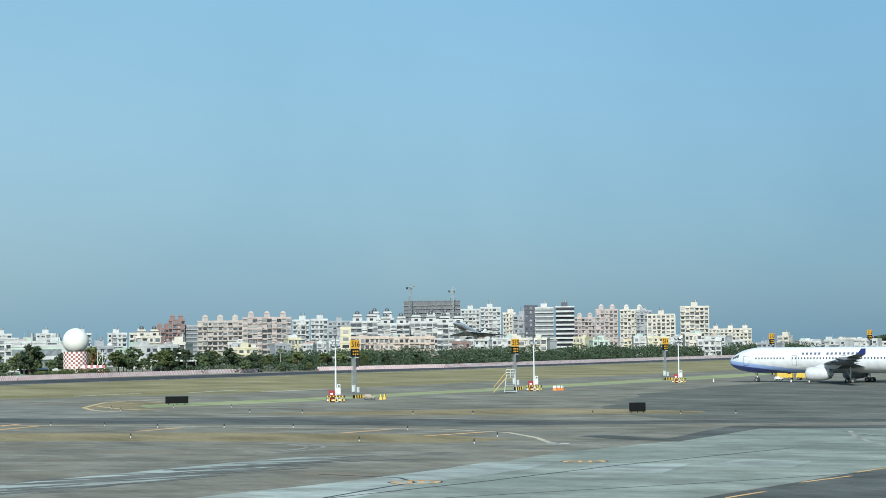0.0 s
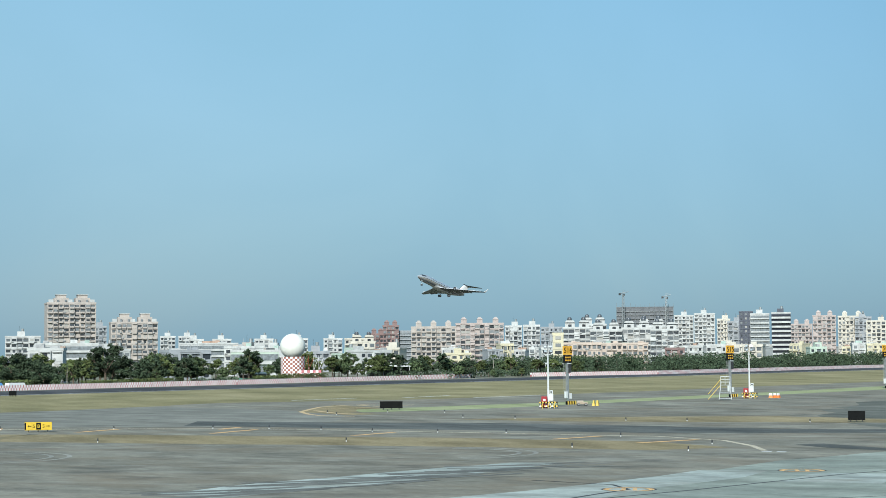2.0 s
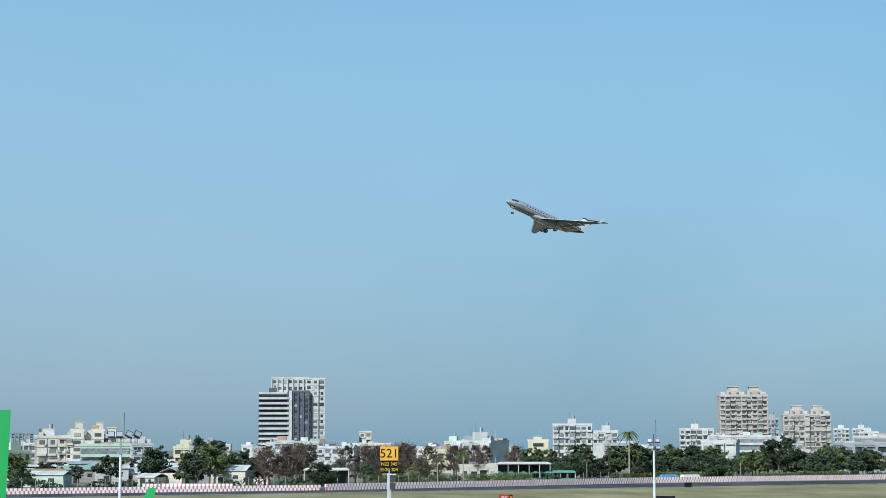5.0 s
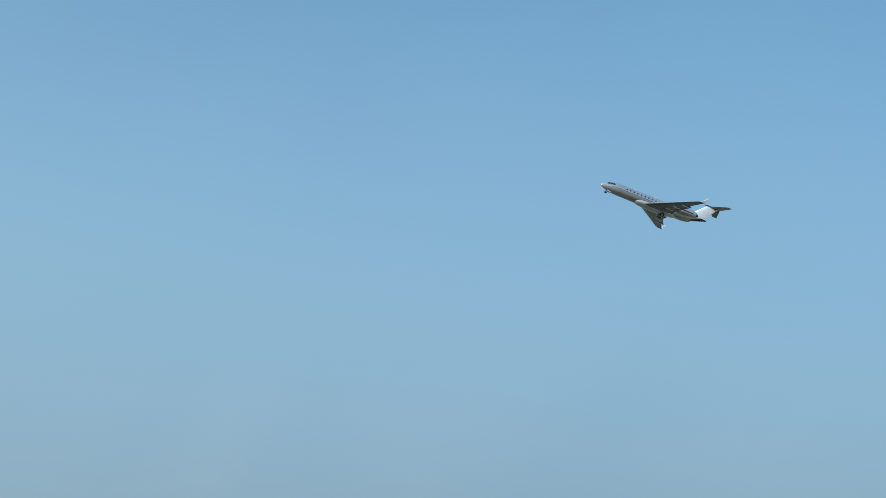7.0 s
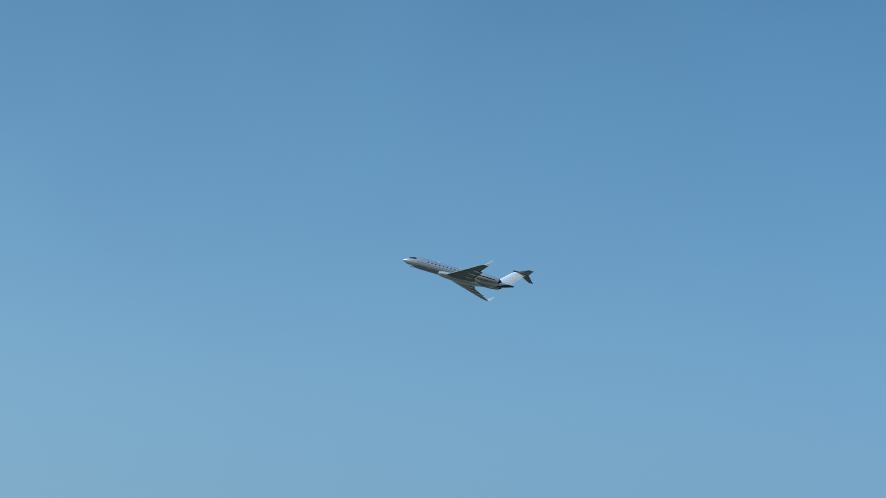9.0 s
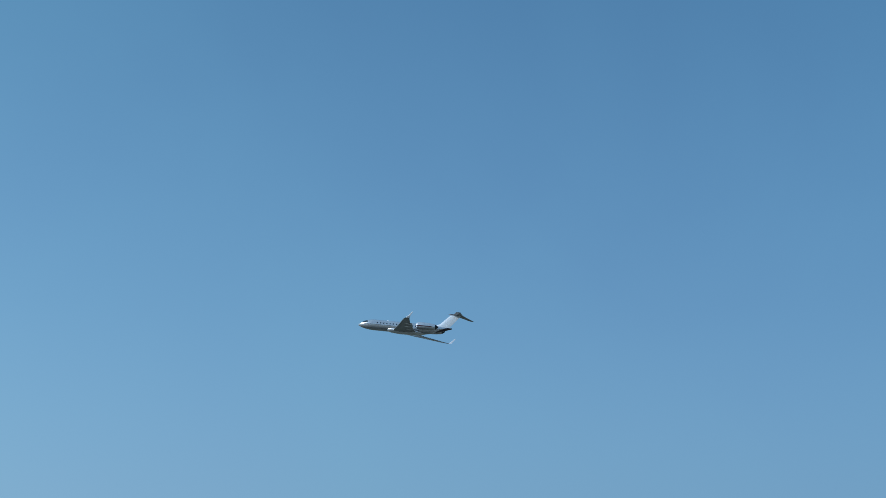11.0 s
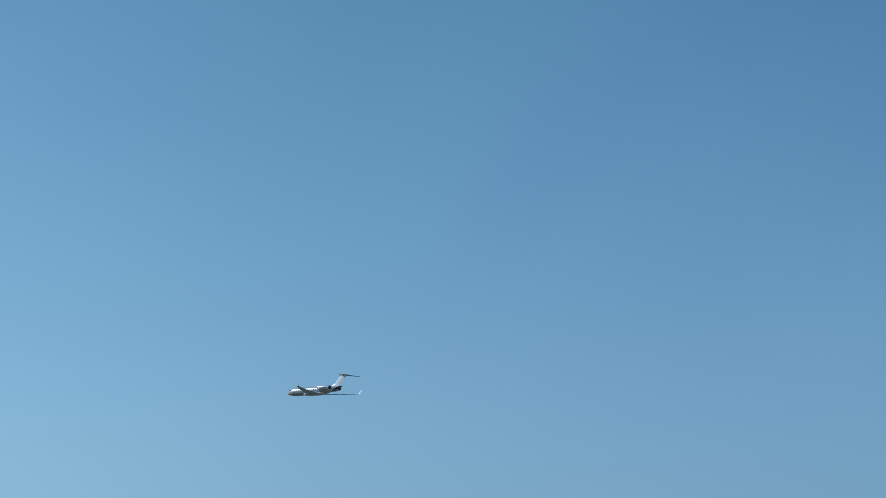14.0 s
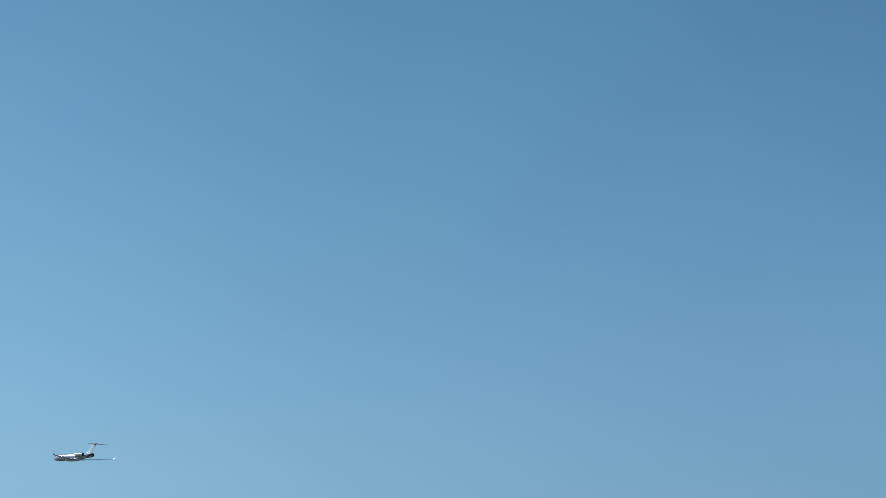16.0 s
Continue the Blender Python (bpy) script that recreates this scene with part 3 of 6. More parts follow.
def wing_part(name, parent, stations, axis, material, label="", thick=0.11):
    """stations: (leading edge, trailing edge) pairs from root to tip."""
    bm = B()
    loft(bm, [aerofoil(a, b, axis, thick * k) for (a, b), k in zip(stations, np.linspace(1.0, 0.8, len(stations)))])
    bmesh.ops.recalc_face_normals(bm, faces=bm.faces[:])
    return part(name, bm, material, parent, label, smooth=False)


def nacelle(parent, x_front, y, z, length, r, material, lip, core):
    bm = B()
    rings = []
    for f, k in ((0.0, 0.80), (0.02, 0.90), (0.10, 0.98), (0.3, 1.0), (0.6, 0.96), (0.85, 0.80), (1.0, 0.66)):
        rings.append(ring((x_front - f * length, y, z), (0, 1, 0), (0, 0, 1), r * k, 20))
    loft(bm, rings, close=False)
    bmesh.ops.recalc_face_normals(bm, faces=bm.faces[:])
    eng = part("engine", bm, material, parent, smooth=True)
    bm = B()
    loft(bm, [ring((x_front - f * length, y, z), (0, 1, 0), (0, 0, 1), r * k, 20) for f, k in ((0.0, 0.80), (0.004, 0.74), (0.12, 0.70), (0.13, 0.05))], close=False)
    part("inlet", bm, lip, eng, "dark engine inlet", smooth=True)
    bm = B()
    loft(bm, [ring((x_front - f * length, y, z), (0, 1, 0), (0, 0, 1), r * k, 20) for f, k in ((0.85, 0.5), (1.0, 0.6), (1.05, 0.42), (1.13, 0.12))])
    part("exhaust", bm, core, eng, "dark metal exhaust cone", smooth=True)
    return eng


def wheel(parent, x, y, z, r, w):
    bm = B()
    loft(bm, [ring((x, y + k * w, z), (1, 0, 0), (0, 0, 1), r * q, 16) for k, q in ((-0.5, 0.8), (-0.35, 1), (0.35, 1), (0.5, 0.8))])
    tyre = part("wheel", bm, RUBBER, parent, "black rubber tyre")
    bm = B()
    loft(bm, [ring((x, y + k * w, z), (1, 0, 0), (0, 0, 1), r * 0.5, 12) for k in (-0.53, 0.53)])
    part("rim", bm, STEEL, tyre)
    return tyre


def cabin_windows(parent, X0, R, first, pitch, count, height, w, h, skip=()):
    """Small dark panes on both flanks, each its own mesh on shared data."""
    ang = math.asin(height / R)
    bm = B()
    box(bm, (0, 0, 0), (w, 0.05, h))
    me = bpy.data.meshes.new("cabin_window")
    bm.to_mesh(me)
    bm.free()
    me.materials.append(GLASS)
    for side in (1, -1):
        for i in range(count):
            if i in skip:
                continue
            ob = new("cabin_window", me)
            ob.parent = parent
            ob.matrix_basis = pose(X0 - first - i * pitch, side * R * math.cos(ang), height, -side * math.degrees(ang) * -1, 0, 0)


# the jet's lower colours mix grey paint with the shade on its underside
JET_SILVER = paint_mat("silver_jet_shaded_below", (0.64, 0.65, 0.65), (0.28, 0.285, 0.295), -0.45, 0.45, 0.2, 0.55,
                       nose=(((0.05, 0.035, 0.04), -0.05, 0.5, -8.8),))
JET_BELLY = paint_mat("silver_belly_shaded_below", (0.72, 0.73, 0.73), (0.36, 0.365, 0.37), -1.25, 0.25, 0.22, 0.5)
JET_ENGINE = paint_mat("silver_engine_shaded_below", (0.70, 0.71, 0.71), (0.22, 0.21, 0.22), 0.12, 0.25, 0.22, 0.5)
WINGTIP = mat("pale_winglet_paint", (0.74, 0.75, 0.76), 0.35, vary=0.05)
JET_WHITE = mat("white_fin_paint", (0.88, 0.89, 0.88), 0.3, vary=0.04, coat=0.3)
JET_GREY = mat("grey_wing_paint", (0.046, 0.052, 0.064), 0.34, 0.15, vary=0.1, scale=0.6, coat=0.2)
BARE = mat("polished_leading_edge", (0.72, 0.73, 0.74), 0.2, 0.8, vary=0.05)
MAROON = mat("maroon_stripe", (0.07, 0.022, 0.027), 0.3, vary=0.1)


def business_jet():
    """A long-cabin twin-engined jet; x ahead, y left, z up, origin at mid-cabin."""
    k = 0.94
    jet = thing("business_jet", "silver business jet with white fin climbing in flight", "aircraft")
    X0, L, R = 14 * k, 26.7 * k, 1.42 * k
    body = fuselage(jet, X0, L, R, 4.6 * k, 17.5 * k, 0.25, 0.62, JET_SILVER)
    body.matrix_basis = pose(0, 0, 0.24 * k)
    cabin_windows(body, X0, R * 1.0, 6.1 * k, 0.92 * k, 14, 0.42 * k, 0.25, 0.30)
    for side in (1, -1):
        for i, (s0, s1, v0, v1, u0, u1) in enumerate(((1.42, 2.1, 0.42, 0.97, 0.36, 0.97), (2.14, 2.72, 0.36, 0.84, 0.32, 0.78), (2.76, 3.2, 0.32, 0.72, 0.34, 0.58))):
            bm, grid = B(), []
            for p in range(5):
                f = p / 4
                s_ = (s0 + (s1 - s0) * f) * k
                r, zc = body_section(s_, L, R, 4.6 * k, 17.5 * k, 0.25, 0.62)
                lo, hi = v0 + (u0 - v0) * f, v1 + (u1 - v1) * f
                row = []
                for q in range(5):
                    a = math.asin(lo + (hi - lo) * q / 4)
                    row.append(bm.verts.new((X0 - s_, side * (r + 0.022) * math.cos(a), zc + (r + 0.022) * math.sin(a))))
                grid.append(row)
            for ra, rb_ in zip(grid, grid[1:]):
                for q in range(4):
                    bm.faces.new((ra[q], ra[q + 1], rb_[q + 1], rb_[q]) if side < 0 else (rb_[q], rb_[q + 1], ra[q + 1], ra[q]))
            part("windshield", bm, GLASS, body, "dark flight deck window")
    for side in (1, -1):
        bm = B()  # cheat line
        rows = []
        for i in range(40):
            s = (2.2 + i * 0.58) * k
            r, zc = body_section(s, L, R, 4.6 * k, 17.5 * k, 0.25, 0.62)
            rows.append([bm.verts.new((X0 - s, side * (r + 0.012) * math.cos(math.asin(v)), zc + (r + 0.012) * v)) for v in (-0.09, -0.03)])
        for (a, b), (c, d) in zip(rows, rows[1:]):
            bm.faces.new((a, b, d, c))
        part("stripe", bm, MAROON, body, "thin maroon stripe")
    bm = B()  # belly fairing
    loft(bm, [ring((X0 - s * k, 0, -0.95 * k), (0, 1, 0), (0, 0, 1), w * k, 16, hgt * k) for s, w, hgt in ((8.3, 0.3, 0.15), (9.0, 0.95, 0.5), (10.2, 1.42, 0.7), (12, 1.6, 0.80), (16, 1.55, 0.78), (18.5, 1.0, 0.5), (20.2, 0.2, 0.1))])
    part("belly_fairing", bm, JET_BELLY, body, smooth=True)
    for side in (1, -1):
        def P(s, y, z):
            return (X0 - s * k, side * y * k, z * k)
        w = wing_part("wing", jet, [(P(10.4, 0.6, -0.95), P(17.2, 0.6, -0.95)), (P(13.2, 4.2, -0.72), P(17.3, 4.2, -0.72)), (P(19.35, 13.3, -0.05), P(20.75, 13.3, -0.05)), (P(19.95, 13.9, 0.02), P(21.05, 13.9, 0.02))], (0, 0, 1), JET_GREY)
        bm = B()
        tube(bm, P(10.75, 0.9, -0.93), P(19.25, 13.3, -0.04), 0.09, 0.06, 6)
        part("leading_edge", bm, BARE, w, "bright metal leading edge")
        wing_part("winglet", w, [(P(19.95, 13.9, 0.02), P(21.05, 13.9, 0.02)), (P(20.55, 14.1, 0.45), P(21.25, 14.1, 0.45)), (P(21.6, 14.3, 1.55), P(21.9, 14.3, 1.55))], (0, 1, 0), WINGTIP, "pale grey upswept winglet", 0.09)
        for yy, s0 in ((3.6, 14.9), (6.2, 15.8), (8.8, 17.2)):
            bm = B()
            loft(bm, [ring(P(s0 + f, yy, -0.86 + yy * 0.058 + dz), (0, 1, 0), (0, 0, 1), r * k, 8) for f, r, dz in ((0, 0.04, 0), (0.8, 0.12, -0.12), (2.0, 0.11, -0.16), (2.7, 0.03, -0.1))])
            part("flap_fairing", bm, WINGTIP, w, "pale flap track fairing", smooth=True)
        bm = B()  # lowered flap
        loft(bm, [aerofoil(P(s0, y, -0.92 + 0.07 * y), P(s0 + 0.9, y, -1.12 + 0.07 * y), (0, 0, 1), 0.1, 4) for y, s0 in ((1.6, 17.0), (4.2, 17.0), (9.3, 18.9))])
        part("flap", bm, JET_GREY, w)
        eng = nacelle(jet, X0 - 18.0 * k, side * 2.3 * k, 0.7 * k, 5.2 * k, 0.96 * k, JET_ENGINE, DARK, DARK)
        bm = B()
        rows = [[bm.verts.new((X0 - s * k, side * (2.3 + rr * math.cos(v)) * k, (0.7 + rr * math.sin(v)) * k)) for v in (-0.28, -0.02)] for s, rr in ((18.2, 0.93), (19.7, 0.972), (21.1, 0.945), (22.4, 0.80))]
        for (a, b), (c, d) in zip(rows, rows[1:]):
            bm.faces.new((a, b, d, c))
        part("stripe", bm, MAROON, eng, "thin maroon stripe")
        wing_part("pylon", jet, [(P(19.2, 0.9, 0.45), P(22.6, 0.9, 0.45)), (P(19.4, 1.6, 0.5), P(22.4, 1.6, 0.5))], (0, 0, 1), JET_SILVER)
        wing_part("tailplane", jet, [(P(26.3, 0.1, 4.75), P(29.2, 0.1, 4.75)), (P(29.2, 4.75, 4.55), P(30.4, 4.9, 4.55))], (0, 0, 1), JET_GREY, "dark grey tailplane", 0.09)
    fin = wing_part("fin", jet, [((X0 - 20.9 * k, 0, 1.25 * k), (X0 - 25.9 * k, 0, 1.1 * k)), ((X0 - 23.1 * k, 0, 2.0 * k), (X0 - 26.5 * k, 0, 2.0 * k)), ((X0 - 25.9 * k, 0, 4.8 * k), (X0 - 28.7 * k, 0, 4.8 * k))], (0, 1, 0), JET_WHITE, "white swept fin")
    bm = B()
    loft(bm, [ring((X0 - s * k, 0, 4.82 * k), (0, 1, 0), (0, 0, 1), r * k, 10) for s, r in ((25.1, 0.03), (25.7, 0.2), (27.5, 0.22), (29.2, 0.05))])
    part("fin_bullet", bm, JET_GREY, fin, smooth=True)
    for s in (8.3, 13.5):
        bm = B()
        box(bm, (X0 - s * k, 0, 1.42 * k), (0.35, 0.05, 0.35))
        part("antenna", bm, JET_WHITE, body)
    gears = []
    for name, x, y, z, leg, r, wheels in (("nose_gear", X0 - 2.9 * k, 0, -1.0 * k, 1.35 * k, 0.27, (-0.2, 0.2)), ("main_gear", X0 - 15.9 * k, 2.05 * k, -0.9 * k, 1.4 * k, 0.46, (-0.3, 0.3)), ("main_gear", X0 - 15.9 * k, -2.05 * k, -0.9 * k, 1.4 * k, 0.46, (-0.3, 0.3))):
        bm = B()
        tube(bm, (0, 0, 0.2), (0, 0, -leg), 0.09, 0.07)
        tube(bm, (0.5, 0, 0), (0, 0, -leg * 0.6), 0.05)
        g = part(name, bm, STEEL, jet, "lowered steel landing gear")
        for dy in wheels:
            wheel(g, 0, dy, -leg, r, 0.2)
        gears.append((g, (x, y, z)))
    doors = []
    for side in (1, -1):  # nose gear doors, hinged along the belly
        bm = B()
        box(bm, (0, 0, -0.18), (1.0, 0.035, 0.36))
        doors.append((part("nose_gear_door", bm, JET_BELLY, jet, "open silver nose gear door"), (X0 - 2.45 * k, side * 0.3, -0.74 * k), side))
    return jet, gears, doors


A_WHITE = paint_mat("airliner_white_paint", (0.63, 0.65, 0.66), (0.55, 0.57, 0.61), -2.5, 0.3, 0.3,
                    nose=(((0.30, 0.43, 0.76), 0.02, -0.114, 31.5), ((0.035, 0.06, 0.30), -0.80, -0.115, 31.5)))
A_PLAIN = paint_mat("plain_white_airliner_paint", (0.80, 0.81, 0.82), (0.60, 0.62, 0.64), -1.6, 0.2, 0.3)
A_WING = mat("airliner_wing_grey", (0.17, 0.185, 0.205), 0.4, 0.1, vary=0.08)
A_ENGINE = mat("engine_cowl_white", (0.50, 0.51, 0.52), 0.35, vary=0.06)
NAVY = mat("navy_paint", (0.04, 0.06, 0.26), 0.35, vary=0.08)
TITLE = mat("grey_blue_lettering", (0.10, 0.11, 0.16), 0.4, vary=0.1)
LILAC = mat("lilac_paint", (0.42, 0.44, 0.72), 0.35, vary=0.06)
LEAF_GREEN = mat("green_tail_paint", (0.014, 0.235, 0.055), 0.35, vary=0.05)


def airliner(name, label, L, R, span, wheelbase, nose_gear, hc, paint, fin_paint, tip_paint, m, emblem=False, bars=False, tip_h=0.40):
    """A parked twin-engined low-wing airliner; x ahead, origin on the ground under mid-fuselage."""
    a = thing(name, label, "aircraft", m)
    X0 = L / 2
    lift = pose(0, 0, hc)
    body = fuselage(a, X0, L, R, 2.9 * R, 0.66 * L, 0.16, 0.55, paint, 32, 60)
    body.matrix_basis = lift
    n_win = int(L * 0.62 / (0.53 * (1.35 if bars else 2)))
    cabin_windows(body, X0, R, L * 0.125, L * 0.62 / n_win, n_win, 0.42, 0.28, 0.36, skip=(10, 11, 30, 31))
    for side in (1, -1):
        for i in range(3):
            bm, pts = B(), []
            for s, v in ((0.75 + 0.42 * i, 0.34), (1.12 + 0.42 * i, 0.34), (1.12 + 0.42 * i, 0.66), (0.80 + 0.42 * i, 0.60)):
                s *= R / 1.9
                r, zc = body_section(s + 0.3, L, R, 2.9 * R, 0.66 * L, 0.16, 0.55)
                c = math.sqrt(1 - v * v)
                pts.append(bm.verts.new((X0 - s - 0.3, side * (r + 0.03) * c, zc + (r + 0.03) * v)))
            bm.faces.new(pts if side < 0 else pts[::-1])
            part("windshield", bm, GLASS, body, "dark flight deck window")
    for s in (L * 0.085, L * 0.27, L * 0.45, L * 0.8):
        for side in (1, -1):
            bm = B()
            r, zc = body_section(s, L, R, 2.9 * R, 0.66 * L, 0.16, 0.55)
            for dx, dz, sx, sz in ((-0.55, 0, 0.05, 2.0), (0.55, 0, 0.05, 2.0), (0, 1.0, 1.1, 0.05), (0, -1.0, 1.1, 0.05)):
                v = min(0.9, (dz + 0.0) / r)
                box(bm, (X0 - s + dx, side * r * math.cos(math.asin(v)) * (0.985 if dz == 0 else 1.0), zc + dz), (sx, 0.12, sz))
            part("door_outline", bm, STEEL, body)
    if bars:
        for i in range(14):  # brand lettering as plain bars
            if i == 5:
                continue
            bm = B()
            box(bm, (X0 - L * 0.30 - i * 0.95, (R + 0.01) * math.cos(math.asin(0.50)), R * 0.50), (0.50, 0.05, 0.46))
            for v in bm.verts:
                v.co.y -= (v.co.z - R * 0.50) * 0.58
            part("brand_bar", bm, TITLE, body)
    ws = L * 0.352
    tip_front, tip_rear, top_front, top_rear = (0.335, 0.364, 0.355, 0.370) if bars else (0.285, 0.322, 0.312, 0.335)  # the wide airliner's wing is swept further
    wx, wt = L * 0.30, span / 2
    for side in (1, -1):
        def P(s, y, z):
            return (X0 - s, side * y, hc + z)
        zr = -R * 0.55
        w = wing_part("wing", a, [(P(ws, R * 0.6, zr), P(ws + 0.17 * L, R * 0.6, zr)), (P(ws + 0.09 * L, wt * 0.36, zr + wt * 0.035), P(ws + 0.185 * L, wt * 0.36, zr + wt * 0.035)), (P(ws + tip_front * L, wt, zr + wt * 0.10), P(ws + tip_rear * L, wt, zr + wt * 0.10))], (0, 0, 1), A_WING, "grey wing")
        wing_part("winglet", w, [(P(ws + tip_front * L, wt, zr + wt * 0.10), P(ws + tip_rear * L, wt, zr + wt * 0.10)), (P(ws + top_front * L, wt + R * 0.25, zr + wt * 0.10 + R * tip_h), P(ws + top_rear * L, wt + R * 0.25, zr + wt * 0.10 + R * tip_h))], (0, 1, 0), tip_paint, "painted winglet")
        for yy, ss in ((0.45, 0.16), (0.62, 0.2), (0.8, 0.245)):
            bm = B()
            loft(bm, [ring(P(ws + ss * L + f * R, wt * yy, zr + wt * yy * 0.1 - R * 0.12), (0, 1, 0), (0, 0, 1), r * R, 8) for f, r in ((-0.6, 0.03), (0.1, 0.13), (0.9, 0.1), (1.5, 0.02))])
            part("flap_fairing", bm, A_WING, w, smooth=True)
        ex, ey, er = X0 - ws - 0.015 * L, wt * 0.31, R * 0.53
        nacelle(a, ex, side * ey, hc + zr - er * 0.85, L * 0.083, er, A_ENGINE, DARK, STEEL)
        wing_part("pylon", a, [(P(ws + 0.02 * L, ey, zr - er * 0.2), P(ws + 0.12 * L, ey, zr - er * 0.1)), (P(ws + 0.06 * L, ey, zr + er * 0.5), P(ws + 0.14 * L, ey, zr + er * 0.4))], (0, 1, 0), A_ENGINE)
        wing_part("tailplane", a, [(P(L * 0.88, R * 0.25, R * 0.35), P(L * 0.975, R * 0.25, R * 0.35)), (P(L * 0.965, span * 0.16, R * 0.62), P(L * 1.0, span * 0.16, R * 0.62))], (0, 0, 1), A_WING)
    ft = hc + R + L * 0.15
    fin_stations = [((X0 - 0.80 * L, 0, hc + R * 0.75), (X0 - 0.955 * L, 0, hc + R * 0.75)), ((X0 - 0.845 * L, 0, hc + R * 1.5), (X0 - 0.965 * L, 0, hc + R * 1.5)), ((X0 - 0.945 * L, 0, ft), (X0 - 0.995 * L, 0, ft))]
    tail_x = X0 - 0.995 * L  # a steep, narrow fin where the emblem sits
    if emblem:
        fin_stations = [((tail_x + lead, 0, ft - v), (tail_x + trail, 0, ft - v)) for v, lead, trail in ((6.15, 5.6, 0.35), (4.65, 3.91, 0.27), (0.0, 1.32, 0.0))]
    fin = wing_part("fin", a, fin_stations, (0, 1, 0), fin_paint, "painted tail fin")
    if emblem:
        def on_fin(u, v, lift):
            """A place u metres ahead of the fin's tip and v below it, on its skin."""
            lead, trail = 1.32 + 0.557 * v, 0.058 * v
            q = min(1.0, max(0.0, (lead - u) / (lead - trail)))
            h = 0.11 * (0.8 + 0.1 * v / 4.65) * (lead - trail) * (2.97 * math.sqrt(q) - 1.26 * q - 3.516 * q * q + 2.843 * q ** 3 - 1.036 * q ** 4) * 0.5
            return (tail_x + u, h, ft - v, lift)

        def decal(nm, rows, material, lift, label=""):
            for side in (1, -1):
                bm, made = B(), []
                for v, u0, u1 in rows:
                    line = [on_fin(u0 + (u1 - u0) * j / 6, v, lift) for j in range(7)]
                    made.append([bm.verts.new((x, side * (h * (1.0 if side > 0 else 0.7) + g), z)) for x, h, z, g in line])
                for ra, rb_ in zip(made, made[1:]):
                    for j in range(6):
                        bm.faces.new((ra[j], ra[j + 1], rb_[j + 1], rb_[j])[::side])
                part(nm, bm, material, fin, label)
        outline = [(v, 1.32 + 0.557 * v - 0.10, float(np.interp(v, (1.1, 1.5, 1.9, 2.3, 2.64, 3.0, 3.3, 3.7, 4.0, 4.2), (1.86, 1.60, 1.36, 1.14, 0.99, 0.90, 0.88, 1.05, 1.5, 2.2)))) for v in np.linspace(1.1, 4.2, 22)]
        decal("emblem_rim", [(v, u0, u1 - 0.10) for v, u0, u1 in outline], ORANGE, 0.006)
        decal("emblem", outline, WHITE, 0.012, "white teardrop emblem")
        for f in (0.3, 0.62, 0.85):  # fine meridians
            decal("emblem_line", [(v, u1 + (u0 - u1) * f, u1 + (u0 - u1) * f - 0.045) for v, u0, u1 in outline[3:]], STEEL, 0.018)
        for v in (1.9, 3.2, 3.8):
            decal("emblem_line", [(v, 1.22 + 0.557 * v, outline[int((v - 1.1) / 3.1 * 21)][2]), (v + 0.03, 1.22 + 0.557 * v, outline[int((v - 1.1) / 3.1 * 21)][2])], STEEL, 0.018)
        for side in (1, -1):
            bm = B()
            cx, h, cz, g = on_fin(2.12, 2.48, 0.0)
            bm.faces.new([bm.verts.new((cx + r_ * math.cos(i * math.pi / 8 + math.pi / 2), side * (h * (1.0 if side > 0 else 0.7) + 0.05), cz + 1.05 * r_ * math.sin(i * math.pi / 8 + math.pi / 2))) for i, r_ in enumerate((0.62, 0.17, 0.34, 0.17) * 4)][::side])
            part("emblem_star", bm, LEAF_GREEN, fin)
    xg = X0 - nose_gear
    rw = R * 0.19
    for x, y, n in ((xg, 0, 1), (xg - wheelbase, R * 1.8, 2), (xg - wheelbase, -R * 1.8, 2)):
        bm = B()
        tube(bm, (x, y, hc - R * 0.5), (x, y, rw), 0.16, 0.12)
        tube(bm, (x + 0.9, y, hc - R * 0.8), (x, y, rw * 2.2), 0.08)
        g = part("landing_gear", bm, WHITE, a, "white landing gear leg")
        for dx in ((0,) if n == 1 else (-rw * 1.15, rw * 1.15)):
            for dy in (-rw * 0.55, rw * 0.55):
                wheel(g, x + dx, y + dy, rw, rw, rw * 0.6)
    return a


# wide-body parked with its nose to the runway, nose gear at its stand
ux, uy = -0.80, 0.60
airliner("widebody_airliner", "white widebody airliner with blue nose sweep parked on the apron", 63.0, 2.82, 60.3, 24.2, 6.7, 4.85, A_WHITE, LILAC, NAVY,
         pose(69.2 - ux * 24.8, 385.8 - uy * 24.8, 0, 0, 0, math.degrees(math.atan2(uy, ux))), bars=True)
# narrow-body near the terminal, tail and one winglet rising into view
airliner("narrowbody_airliner", "white narrowbody airliner with green tail parked near the terminal", 37.6, 1.98, 35.8, 13.5, 5.0, 3.6, A_PLAIN, LEAF_GREEN, LEAF_GREEN,
         pose(-81.45, 73.4, 0, 0, 0, 165.6), emblem=True, tip_h=1.2)
JET, GEARS, DOORS = business_jet()


